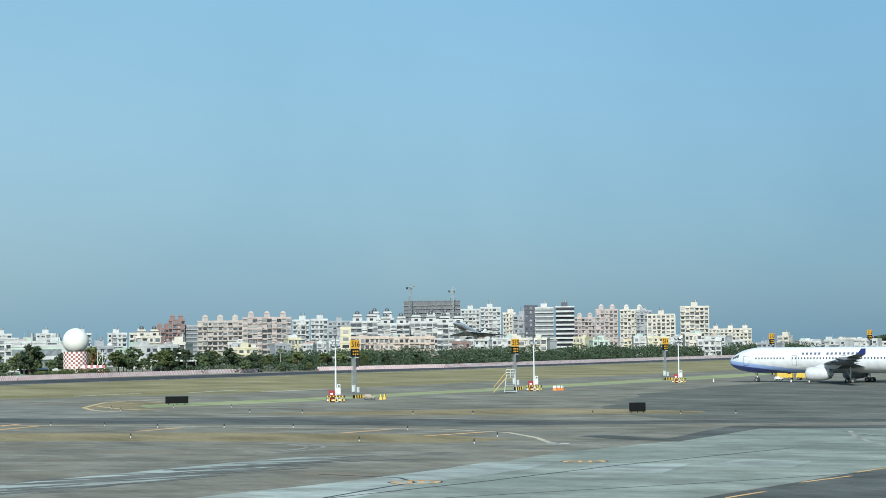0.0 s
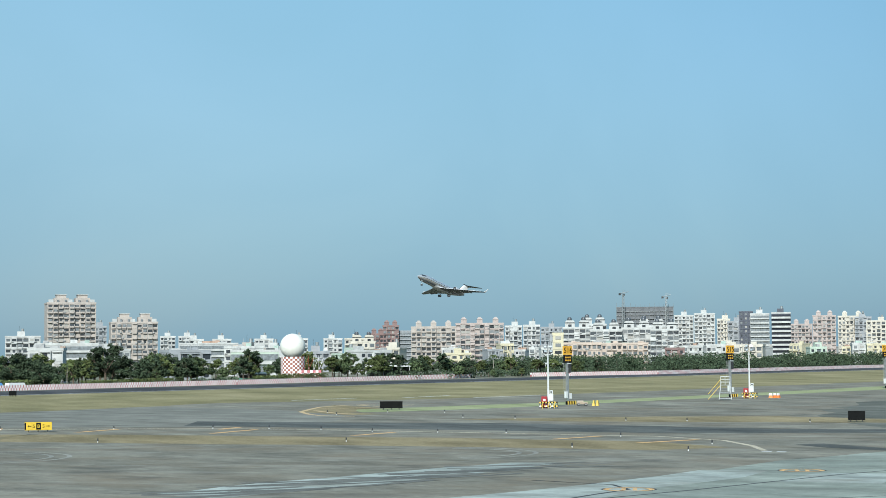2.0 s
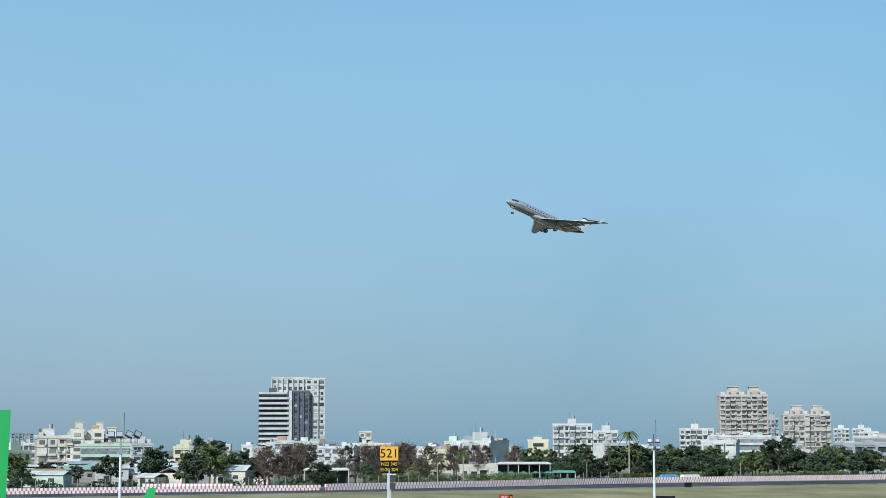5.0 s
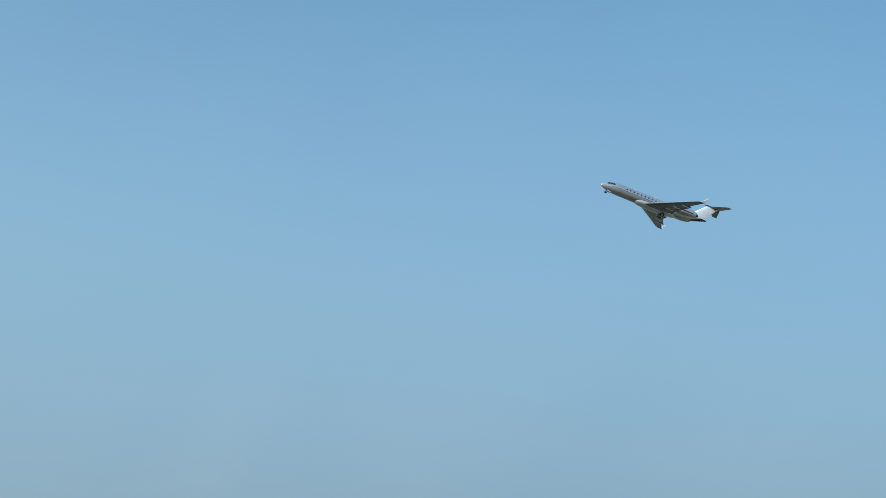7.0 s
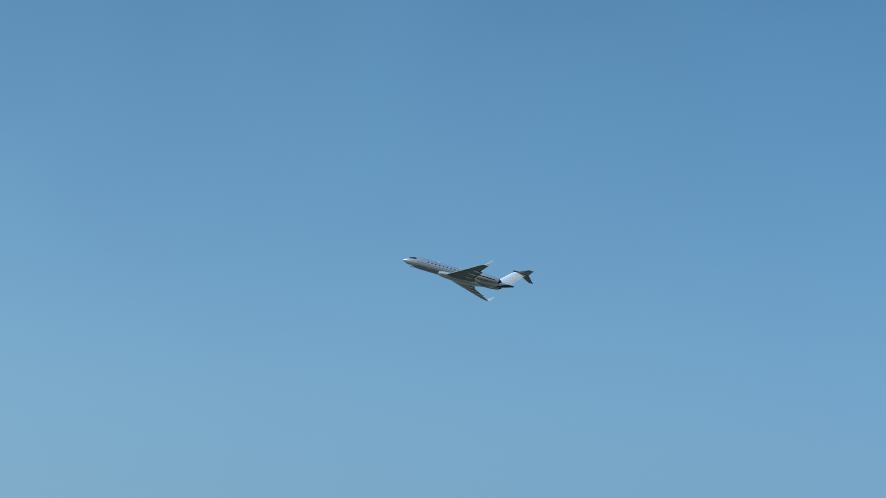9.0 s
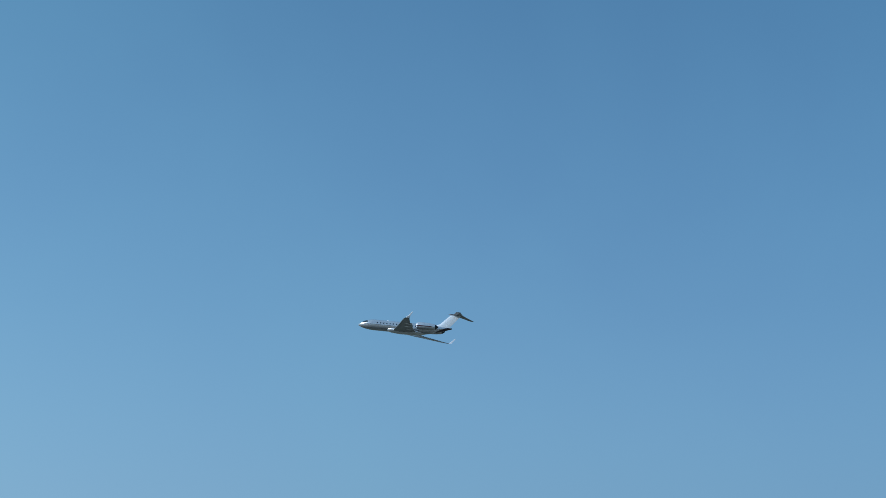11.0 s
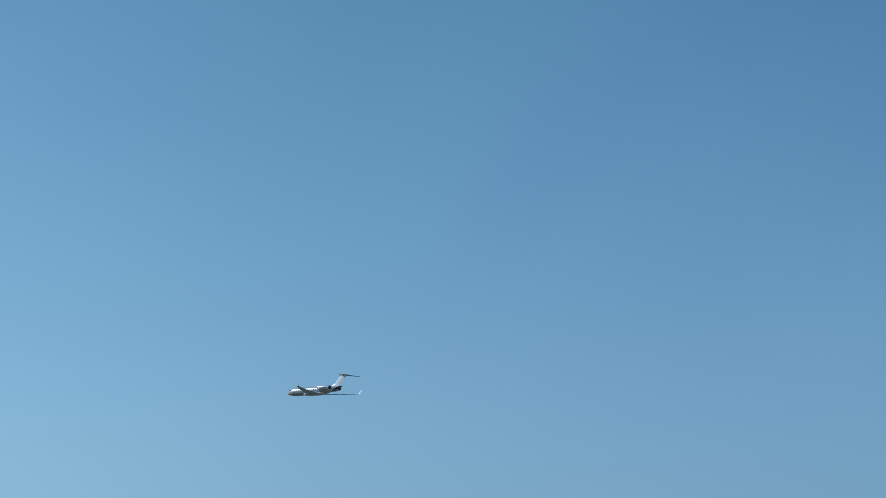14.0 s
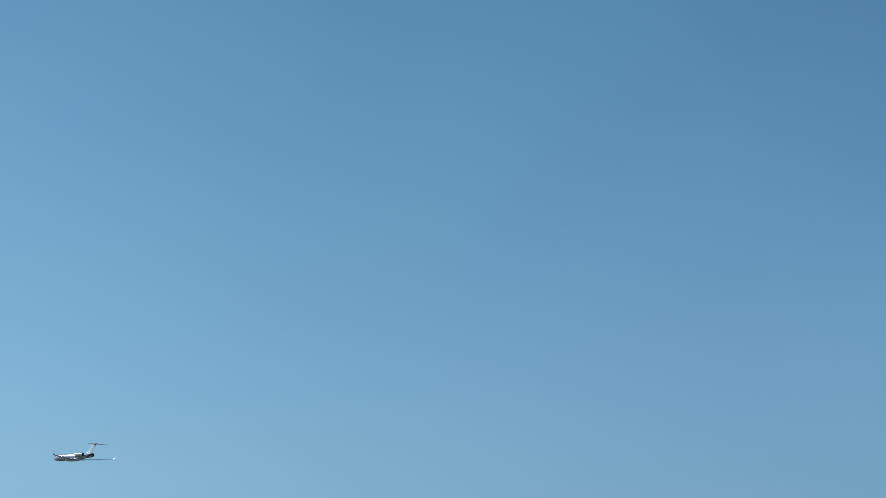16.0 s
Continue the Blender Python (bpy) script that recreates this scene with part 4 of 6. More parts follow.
# ---- airfield equipment ----
def floodlight_mast(x, y, face, heads=4, wide=False):
    m = thing("floodlight_mast", "white steel mast with floodlights on a crossarm", "lamp post", pose(x, y, 0, 0, 0, face), "apron masts")
    bm = B()
    tube(bm, (0, 0, 0), (0, 0, 8.8), 0.19, 0.10, 12)
    box(bm, (0, 0, 0.04), (0.8, 0.8, 0.08))
    part("pole", bm, POLE, m)
    if wide:
        for c, size in (((0.25, 0, 10.05), (2.4, 0.1, 0.1)), ((0.25, 0, 9.0), (2.3, 0.08, 0.08)), ((-0.9, 0, 9.5), (0.06, 0.06, 1.1)), ((1.4, 0, 9.5), (0.06, 0.06, 1.1)), ((0.0, 0, 9.4), (0.16, 0.16, 1.4)), ((0.25, 0.7, 9.0), (2.3, 0.06, 0.06)), ((0.25, 0.7, 9.7), (2.3, 0.05, 0.05)), ((-0.9, 0.35, 9.0), (0.06, 0.7, 0.06)), ((1.4, 0.35, 9.0), (0.06, 0.7, 0.06)), ((0.1, 0, 8.8), (0.9, 0.3, 0.2))):
            part("crossarm_bar", box(B(), c, size), STEEL, m)
    else:
        for c, size in (((0, 0, 8.75), (1.0, 0.12, 0.12)), ((0.1, 0, 9.7), (1.1, 0.08, 0.08)), ((-0.45, 0, 9.2), (0.06, 0.06, 1.0)), ((0.45, 0, 9.2), (0.06, 0.06, 1.0))):
            part("crossarm_bar", box(B(), c, size), DARK, m)
    for i in range(heads):
        hx, hz, size = (-0.8 + i * 0.68 + (0.12 if i > 1 else 0), 10.35, 0.62) if wide else (-0.42 + (i % 2) * 0.84, 9.85 - (i // 2) * 0.75, 0.5)
        tilt = -24 if wide and i > 1 else 0
        bm = B()
        box(bm, (0, -0.02, 0), (size, 0.26, size * 0.85), top=0.85)
        head = part("floodlight", bm, DARK, m)
        head.matrix_basis = pose(hx, -0.1, hz, -18, -tilt, 8 * (i - 1))
        bm = B()
        box(bm, (0, -0.165, 0), (size * 0.8, 0.02, size * 0.62))
        part("lens", bm, LENS, head)
    bm = B()
    tube(bm, (0, 0, 8.8), (0, 0, 10.6), 0.05), tube(bm, (0.25, 0, 9.7), (0.25, 0, 12.2), 0.025)
    part("lightning_rod", bm, DARK, m)
    bm = B()
    box(bm, (0.45, -0.25, 1.75), (0.68, 0.4, 1.05)), box(bm, (0.48, -0.25, 2.6), (0.55, 0.3, 0.5)), box(bm, (0.3, -0.1, 0.65), (0.12, 0.12, 1.3))
    cab = part("control_cabinet", bm, POLE, m, "white control cabinet")
    bm = B()
    box(bm, (0.48, -0.41, 2.6), (0.3, 0.02, 0.25))
    part("label_plate", bm, DARK, cab)
    ex = thing("extinguisher_cabinet", "red fire extinguisher cabinet beside the mast", "cabinet", pose(x, y, 0, 0, 0, face), "extinguisher cabinets")
    bm = B()
    box(bm, (-0.65, -0.5, 0.95), (0.95, 0.6, 1.9))
    b = part("body", bm, RED, ex)
    bm = B()
    box(bm, (-0.65, -0.81, 1.35), (0.4, 0.02, 0.3))
    part("label_plate", bm, WHITE, b, "white printed plate")
    guard(x, y, face)
    return m


def guard(x, y, face, width=2.9):
    """A low hazard-striped fence round a mast's foot."""
    g = thing("guard_rail", "low yellow and black striped guard rail round the mast", "barrier", pose(x, y, 0, 0, 0, face), "guard rails")
    for i in range(7):
        bm = B()
        box(bm, (-width / 2 + i * width / 6, -1.1, 0.55), (0.10, 0.10, 1.1))
        part("post", bm, SAFETY if i % 2 else DARK, g)
    for z in (0.35, 0.95):
        for i in range(12):
            bm = B()
            box(bm, (-width / 2 + (i + 0.5) * width / 12, -1.1, z), (width / 12, 0.12, 0.22))
            part("rail_block", bm, SAFETY if (i + int(z * 2)) % 2 else BLACK if i % 4 else WHITE, g)


def stand_sign(x, y, face, number, lines=None, height=10.0, ladder=True):
    s = thing("stand_sign", "amber and black aircraft stand number board on a steel post", "sign", pose(x, y, 0, 0, 0, face), "stand signs")
    bm = B()
    box(bm, (0, 0, (height - 2.4) / 2), (0.44, 0.36, height - 2.4)), box(bm, (0.0, -0.19, height / 2 - 1.2), (0.10, 0.04, height - 2.6))
    box(bm, (0, 0, 0.05), (1.1, 0.8, 0.1))
    part("post", bm, STEEL if ladder else POST_GREY, s)
    bm = B()
    box(bm, (0, -0.05, height - 0.75), (1.95, 0.3, 1.5))
    top = part("number_board", bm, AMBER, s, "amber number board")
    text_part(number, 1.35, pose(0, -0.22, height - 0.78, 90), BLACK, top)
    bm = B()
    box(bm, (0, -0.05, height - 2.2), (1.8, 0.3, 1.35))
    low = part("position_board", bm, BLACK, s, "black coordinates board")
    if lines:
        for i, ln_ in enumerate(lines):
            text_part(ln_, 0.50, pose(0, -0.22, height - 1.9 - 0.6 * i, 90), SIGN_YELLOW, low)
    else:
        for i in range(2):
            for j in range(3):
                bm = B()
                box(bm, (-0.5 + j * 0.5, -0.21, height - 1.95 - 0.5 * i), (0.34, 0.02, 0.26))
                part("text_bar", bm, AMBER, low)
    bm = B()
    box(bm, (0.38, -0.12, height - 3.45), (0.6, 0.4, 0.75)), box(bm, (0.38, -0.12, height - 4.25), (0.6, 0.4, 0.7)), box(bm, (0.3, -0.1, height - 3.0), (0.9, 0.3, 0.12), idx=1)
    part("guidance_display", bm, [DARK, POLE], s, "dark docking display")
    if ladder:
        bm = B()
        for dx in (-0.75, -0.45):
            tube(bm, (dx, 0.1, 2.2), (dx, 0.1, height - 0.6), 0.03, n=5)
        for i in range(16):
            tube(bm, (-0.75, 0.1, 2.4 + i * 0.4), (-0.45, 0.1, 2.4 + i * 0.4), 0.02, n=4)
        part("ladder", bm, STEEL, s)
    bm = B()
    box(bm, (0.55, -0.1, 1.45), (0.45, 0.4, 0.95))
    part("control_cabinet", bm, POLE, s, "white control cabinet")
    part("control_cabinet", box(B(), (-0.42, -0.1, 1.65), (0.5, 0.4, 1.15)), POLE, s, "white control cabinet")
    for i in range(8):
        bm = B()
        box(bm, (-1.02 + i * 0.29, -0.8, 0.3), (0.28, 0.3, 0.6), top=0.8)
        part("guard_block", bm, SAFETY if i % 2 else BLACK, s)
    return s


def taxi_sign(x, y, face, w, h, front, blocks, label, name="taxiway_sign"):
    """A low board on legs; blocks: (x, width, material, text, text material)."""
    s = thing(name, label, "sign", pose(x, y, 0, 0, 0, face), "taxiway signs")
    bm = B()
    box(bm, (0, 0, 0.25 + h / 2), (w, 0.3, h))
    board = part("board", bm, front, s)
    for dx in (-w * 0.35, 0, w * 0.35):
        bm = B()
        box(bm, (dx, 0, 0.13), (0.12, 0.12, 0.26))
        part("leg", bm, DARK, s)
    for bx, bw, material, body, tm in blocks:
        bm = B()
        box(bm, (bx, -0.155, 0.25 + h / 2), (bw, 0.02, h * 0.86))
        p = part("panel", bm, material, board)
        if body in ("<", ">"):
            sg = -1 if body == "<" else 1
            bm = B()
            z, y0 = 0.25 + h / 2, -0.18
            for tri in (((0.30, 0), (0.08, 0.2), (0.08, -0.2)), ((0.1, 0.05), (-0.3, 0.05), (-0.3, -0.05), (0.1, -0.05))):
                bm.faces.new([bm.verts.new((bx + sg * q[0] * h * 0.75, y0, z + q[1] * h * 0.75)) for q in tri])
            part("arrow", bm, tm, p)
        elif body:
            text_part(body, h * 0.6, pose(bx, -0.175, 0.25 + h / 2 - 0.02, 90), tm, p)
    return s


for x, y in ((-17.5, 281), (17.2, 334.5), (51.8, 385.5)):
    floodlight_mast(x, y, -math.degrees(math.atan2(x, y)))
floodlight_mast(-72.9, 181, 22)
floodlight_mast(-95.5, 117, 39, wide=True)
stand_sign(-15.4, 300.5, 47, "516")
stand_sign(14.0, 343.9, 44, "515")
stand_sign(52.6, 414.8, 42, "514")
stand_sign(-96.3, 163.1, 30.5, "521", ("N22 345", "E120 204"), 9.3, ladder=False)
stand_sign(88.0, 468.0, 40, "513", height=11.0)
stand_sign(127.0, 520.0, 38, "512", height=12.0)
for bx, by, w, h, tw in ((-42.2, 275.3, 3.6, 1.1, 9), (24.8, 224.7, 2.1, 1.15, -6), (-106.7, 269.7, 3.1, 0.9, 21), (-140.4, 368.5, 1.6, 1.0, 21)):
    taxi_sign(bx, by, tw, w, h, BLACK, [], "black back of a low taxiway sign board")
taxi_sign(-73.0, 199.9, 20, 3.15, 0.95, SIGN_YELLOW, [(-1.48, 0.18, BLACK, "", BLACK), (-1.0, 0.7, SIGN_YELLOW, "<", BLACK), (-0.5, 0.5, SIGN_YELLOW, "S", BLACK), (0.05, 0.55, BLACK, "B", SIGN_YELLOW), (0.62, 0.5, SIGN_YELLOW, "S", BLACK), (1.15, 0.6, SIGN_YELLOW, ">", BLACK)],
          "yellow taxiway direction sign with a black centre panel")
taxi_sign(-135.5, 268.8, 27, 2.35, 0.85, RED, [(-0.3, 1.6, RED, "09-27", WHITE), (0.85, 0.5, BLACK, "B", SIGN_YELLOW)], "red runway holding position sign")
taxi_sign(-154.5, 215.6, 34, 2.35, 0.85, RED, [(-0.85, 0.5, BLACK, "B", SIGN_YELLOW), (0.3, 1.6, RED, "09-27", WHITE)], "red runway holding position sign with a black end panel")
taxi_sign(-135.7, 205.3, 33, 2.1, 0.85, SIGN_YELLOW, [(-0.62, 0.55, SIGN_YELLOW, "<", BLACK), (0.0, 0.4, BLACK, "", BLACK), (0.5, 0.55, SIGN_YELLOW, ">", BLACK), (0.98, 0.12, BLACK, "", BLACK)], "small yellow taxiway sign with a black centre panel")


def marker_post():
    p = thing("edge_marker", "small white taxiway edge light with dark top", "light", None, "taxiway edge lights")
    bm = B()
    tube(bm, (0, 0, 0), (0, 0, 0.16), 0.06, 0.05)
    part("base", bm, WHITE, p)
    bm = B()
    tube(bm, (0, 0, 0.16), (0, 0, 0.45), 0.085, 0.06)
    part("lens", bm, DARK, p)
    return p


MARK = marker_post()
spots = [(-46.9, 208), (-39.9, 205), (-25, 198), (-17, 196), (-4, 188), (-32, 178), (-8.2, 167.3), (-32.8, 199.5), (2.7, 161.5), (5.2, 173), (-47, 253.5), (-27, 242), (-19.4, 238), (-4.2, 230.4), (3.7, 228.3), (19, 224.4), (-66, 207), (-80, 206), (-94, 205.5), (-110, 204), (-58, 176.5), (-74, 180)]
MARK.matrix_basis = pose(-54, 208.5, 0)
for x, y in spots + [(-50 + 9 * i, 262 + 2 * (i % 2)) for i in range(3)] + [(30, 222), (37, 222)]:
    copy_thing(MARK, pose(x, y, 0))

# maintenance steps by a stand sign
st = thing("maintenance_steps", "white and yellow wheeled maintenance steps on the apron", "steps", pose(12.2, 322, 0, 0, 0, -2))
for x0 in (-0.9, 0.9):
    for y0 in (-0.6, 0.6):
        bm = B()
        tube(bm, (x0 * 1.25, y0, 0.15), (x0 * 0.8, y0, 3.4), 0.06, n=6)
        part("leg", bm, POLE, st)
for i in range(9):
    bm = B()
    box(bm, (-3.0 + i * 0.26, 0, 0.3 + i * 0.29), (0.3, 1.1, 0.06))
    part("tread", bm, STEEL, st)
for y0 in (-0.55, 0.55):
    bm = B()
    tube(bm, (-3.1, y0, 0.15), (-0.8, y0, 2.8), 0.05, n=6), tube(bm, (-3.1, y0, 1.1), (-0.8, y0, 3.8), 0.04, n=6)
    part("handrail", bm, SAFETY, st)
    bm = B()
    for z in (3.3, 3.8, 4.3):
        tube(bm, (-0.8, y0, z), (0.9, y0, z), 0.04, n=6)
    for xx in (-0.8, 0, 0.9):
        tube(bm, (xx, y0, 2.7), (xx, y0, 4.3), 0.04, n=6)
    part("guard_rail", bm, POLE, st)
bm = B()
box(bm, (0.05, 0, 2.75), (1.9, 1.2, 0.08)), box(bm, (0, 0, 1.4), (2.1, 1.2, 0.06)), box(bm, (0, 0, 0.3), (2.4, 1.3, 0.12))
part("platform", bm, STEEL, st)


def traffic_cone(x, y, material=ORANGE, label="orange traffic cone on the apron"):
    c = thing("traffic_cone", label, "cone", pose(x, y, 0), "traffic cones")
    bm = B()
    box(bm, (0, 0, 0.03), (0.45, 0.45, 0.06))
    part("base", bm, RUBBER, c)
    bm = B()
    tube(bm, (0, 0, 0.06), (0, 0, 0.8), 0.17, 0.04, 10)
    body = part("cone", bm, material, c)
    bm = B()
    tube(bm, (0, 0, 0.35), (0, 0, 0.55), 0.125, 0.082, 10)
    part("band", bm, WHITE, body)


def water_block(x, y, rz, material=ORANGE):
    c = thing("road_barrier", "orange and white plastic road barrier", "barrier", pose(x, y, 0, 0, 0, rz), "plastic barriers")
    bm = B()
    box(bm, (0, 0, 0.25), (0.75, 0.45, 0.5), top=0.75)
    part("foot", bm, material, c)
    bm = B()
    box(bm, (0, 0, 0.7), (0.66, 0.25, 0.42), top=0.85)
    part("upper_block", bm, WHITE if material is ORANGE else SAFETY, c)


for i, (x, y) in enumerate(((21.2, 336), (22.0, 336.5), (22.7, 336.1))):
    water_block(x, y, 30 * i)
for x, y in ((-10.6, 291.5), (-10.0, 292.3)):
    water_block(x, y, 80, SAFETY)
for x, y in ((75.5, 380), (79, 377.8), (60, 389), (93.5, 366)):
    traffic_cone(x, y, WHITE, "white and dark apron cone")
for x, y in ((-91.5, 144), (-90.8, 144.6), (-92, 145.2)):
    traffic_cone(x, y)


def cart(x, y, rz, material, label, name="baggage_cart", cab=False):
    c = thing(name, label, "vehicle", pose(x, y, 0, 0, 0, rz), "ground vehicles")
    bm = B()
    k = 1.0 if cab else 0.5
    box(bm, (0, 0, 0.75 * k + 0.1), (3.6 * k, 1.5, 0.6 * k)), box(bm, (-0.6 * k, 0, 1.3 * k + 0.1), (2.2 * k, 1.4, 0.5 * k), top=0.9)
    b = part("body", bm, material, c)
    if cab:
        bm = B()
        box(bm, (1.2, 0, 1.6), (1.1, 1.4, 1.1), top=0.85)
        part("cab", bm, material, c)
        bm = B()
        box(bm, (1.2, -0.69, 1.7), (0.8, 0.04, 0.5))
        part("cab_window", bm, GLASS, b)
    for dx in (-1.2 * k, 1.2 * k):
        for dy in (-0.65, 0.65):
            wheel(c, dx, dy, 0.35 * (0.5 + 0.5 * k), 0.35 * (0.5 + 0.5 * k), 0.22)


cart(-12.6, 292.5, 5, mat("brown_cart_paint", (0.30, 0.25, 0.18), 0.6, vary=0.12), "dull brown apron cart beside the stand sign")
cart(83, 402, -30, SAFETY, "yellow ground power truck behind the airliner", "ground_truck", True)
cart(79, 404, -30, SAFETY, "yellow belt loader behind the airliner", "belt_loader", True)
cart(76.5, 399, -20, WHITE, "white tow tractor behind the airliner", "tow_tractor")


# ---- beyond the runway: town ----
WALLS = {
    "white": mat("white_render_wall", (0.415, 0.43, 0.42), 0.8, vary=0.16, scale=0.25, fine=3),
    "cream": mat("cream_tile_wall", (0.46, 0.44, 0.38), 0.8, vary=0.1, scale=0.25, fine=3),
    "yellow": mat("pale_yellow_wall", (0.47, 0.44, 0.315), 0.8, vary=0.1, scale=0.25, fine=3),
    "beige": mat("beige_tile_wall", (0.36, 0.328, 0.295), 0.8, vary=0.12, scale=0.25, fine=3),
    "pink": mat("pinkish_tile_wall", (0.36, 0.312, 0.29), 0.8, vary=0.12, scale=0.25, fine=3),
    "brick": mat("red_brown_tile_wall", (0.19, 0.13, 0.122), 0.8, vary=0.14, scale=0.25, fine=3),
    "grey": mat("grey_tile_wall", (0.26, 0.28, 0.295), 0.8, vary=0.1, scale=0.25, fine=3),
    "slate": mat("dark_slate_wall", (0.062, 0.072, 0.095), 0.6, vary=0.12, scale=0.25, fine=3),
    "ivory": mat("ivory_tile_wall", (0.50, 0.475, 0.395), 0.8, vary=0.12, scale=0.25, fine=3),
    # distance haze is mixed into this wall colour for the far towers
    "haze": mat("haze_tinted_wall", (0.20, 0.25, 0.29), 0.85, vary=0.1, scale=0.25, fine=3),
    "green": mat("pale_green_wall", (0.38, 0.46, 0.39), 0.8, vary=0.1, scale=0.25, fine=3),
    "scaffold": mat("scaffold_net", (0.13, 0.14, 0.15), 0.9, vary=0.25, scale=0.3, fine=4),
}
WALLS["peach"] = mat("peach_tile_wall", (0.43, 0.365, 0.31), 0.8, vary=0.12, scale=0.25, fine=3)
FITTINGS = mat("grey_wall_fittings", (0.30, 0.31, 0.31), 0.6, vary=0.2)
TANK = mat("dark_steel_tank", (0.10, 0.11, 0.12), 0.4, 0.4, vary=0.2)
TINTED = mat("dark_tinted_glass", (0.022, 0.026, 0.034), 0.4, vary=0.3, per_object=0.4)
TINTED.node_tree.nodes["Principled BSDF"].inputs["Specular IOR Level"].default_value = 0.15
RACK = mat("dull_glazed_bay", (0.16, 0.18, 0.19), 0.3, vary=0.3)
TIN = [mat("faded_green_tin", (0.30, 0.40, 0.35), 0.6, vary=0.2, scale=0.4), mat("rusty_tin", (0.36, 0.25, 0.19), 0.7, vary=0.25, scale=0.4), mat("pale_tin", (0.50, 0.52, 0.51), 0.6, vary=0.2, scale=0.4)]
PANES = {}


def pane_mesh(w, h, d=0.25):
    key = (round(w, 1), round(h, 1))
    if key not in PANES:
        bm = B()
        box(bm, (0, 0, 0), (key[0], d, key[1]))
        me = bpy.data.meshes.new("window")
        bm.to_mesh(me)
        bm.free()
        me.materials.append(PANE)
        PANES[key] = me
    return PANES[key]


def block(x, y, w, d, h, wall="white", label="", floors=None, bays=None, turn=None, style="windows", roof="tanks", name="apartment_block", category="building", accent="white", group="town buildings"):
    """A town building facing the airfield: body, parapet, roof structures, windows, balconies or bands."""
    face = math.degrees(math.atan2(x, y))
    rz = -face + (turn if turn is not None else 0)
    b = thing(name, label or f"{wall} multi-storey town building with rows of windows", category, pose(x, y, 0, 0, 0, rz), group)
    rnd = random.Random(int(x * 7 + y))
    floors = floors or max(2, round(h / 3.1))
    fh = h / floors
    bays = bays or max(2, round(w / 3.4))
    bw = w / bays
    wm = WALLS[wall]
    bm = B()
    out = [0.0] * bays
    if style in ("windows", "balconies", "mixed", "stair") and h > 9:
        # bays that stand forward of the wall, and a ledge at every floor, in one shell
        out = [0.9 if (i + bays) % 3 == 1 else 0.0 for i in range(bays)]
        plan = [(w / 2, d / 2), (-w / 2, d / 2)]
        for i in range(bays):
            plan += [(-w / 2 + (i + 0.01) * bw, -d / 2 - out[i]), (-w / 2 + (i + 0.99) * bw, -d / 2 - out[i])]
        rings = [[(px, py, 0) for px, py in plan]]
        for f in range(1, floors):
            for dz, dy in ((-0.08, 0), (-0.07, 0.2), (0.14, 0.2), (0.15, 0)):
                rings.append([(px, py - (dy if py < 0 else 0), f * fh + dz) for px, py in plan])
        loft(bm, rings + [[(px, py, h) for px, py in plan]])
    else:
        box(bm, (0, 0, h / 2), (w, d, h))
    fine = random.Random(int(x * 3 - y * 5))
    if style in ("windows", "balconies", "mixed", "stair", "piers") and bays > 1 and wall not in ("slate", "haze") and name != "modern_tower":
        for f in range(floors):
            for i in range(bays):
                cx, cy, cz = -w / 2 + (i + 0.5) * bw, -d / 2 - out[i], (f + 0.55) * fh
                roll = fine.random()
                if roll < 0.45:  # sun hood
                    box(bm, (cx, cy - 0.35, cz + fh * 0.31), (bw * 0.8, 0.7, 0.12), idx=1)
                if 0.3 < roll < 0.62:  # air conditioner on its bracket
                    box(bm, (cx + bw * fine.choice((-0.3, 0.3)), cy - 0.35, cz - fh * 0.3), (0.9, 0.6, 0.65), idx=2)
                if roll > 0.58 and f:  # shallow railed balcony
                    box(bm, (cx, cy - 0.5, f * fh + 0.5), (bw * 0.82, 1.0, 0.75), idx=1)
                if roll > 0.86 and f:  # glazed-in bay or laundry rack
                    box(bm, (cx, cy - 0.45, cz + 0.1), (bw * 0.6, 0.8, fh * 0.5), idx=3)
        for i in range(1, bays, 2):  # rain pipes
            box(bm, (-w / 2 + i * bw, -d / 2 - max(out[i], out[i - 1]) - 0.12, h / 2), (0.16, 0.16, h - 0.4), idx=2)
    body = part("wall", bm, [wm, WALLS[accent] if accent != "white" else wm, FITTINGS, RACK], b)
    bm = B()
    if h < 15 and style != "scaffold" and roof != "gables":  # sheet-roofed additions, tanks and parapet steps on the flat roof
        for i in range(1 + int(w / 5)):
            cx, ww, hh = fine.uniform(-0.4, 0.4) * w, fine.uniform(1.5, 4.0), fine.uniform(0.9, 2.6)
            box(bm, (cx, fine.uniform(-0.3, 0.3) * d, h + hh / 2), (min(ww, w * 0.5), fine.uniform(1.5, 3.5), hh), idx=fine.choice((0, 0, 1, 2, 3)))
            if fine.random() < 0.4:
                tube(bm, (cx + 1, 0, h), (cx + 1, 0, h + hh + fine.uniform(1, 3)), 0.07, n=4, idx=2)
    for sx, sy, cx, cy in ((w + 0.4, 0.35, 0, -d / 2), (w + 0.4, 0.35, 0, d / 2), (0.35, d, -w / 2, 0), (0.35, d, w / 2, 0)):
        box(bm, (cx, cy, h + 0.45), (sx, sy, 0.9))
    part("parapet", bm, [WALLS[accent] if style == "bands" else wm, TIN[int(abs(x)) % 3], FITTINGS, TIN[int(abs(y)) % 3]], b)
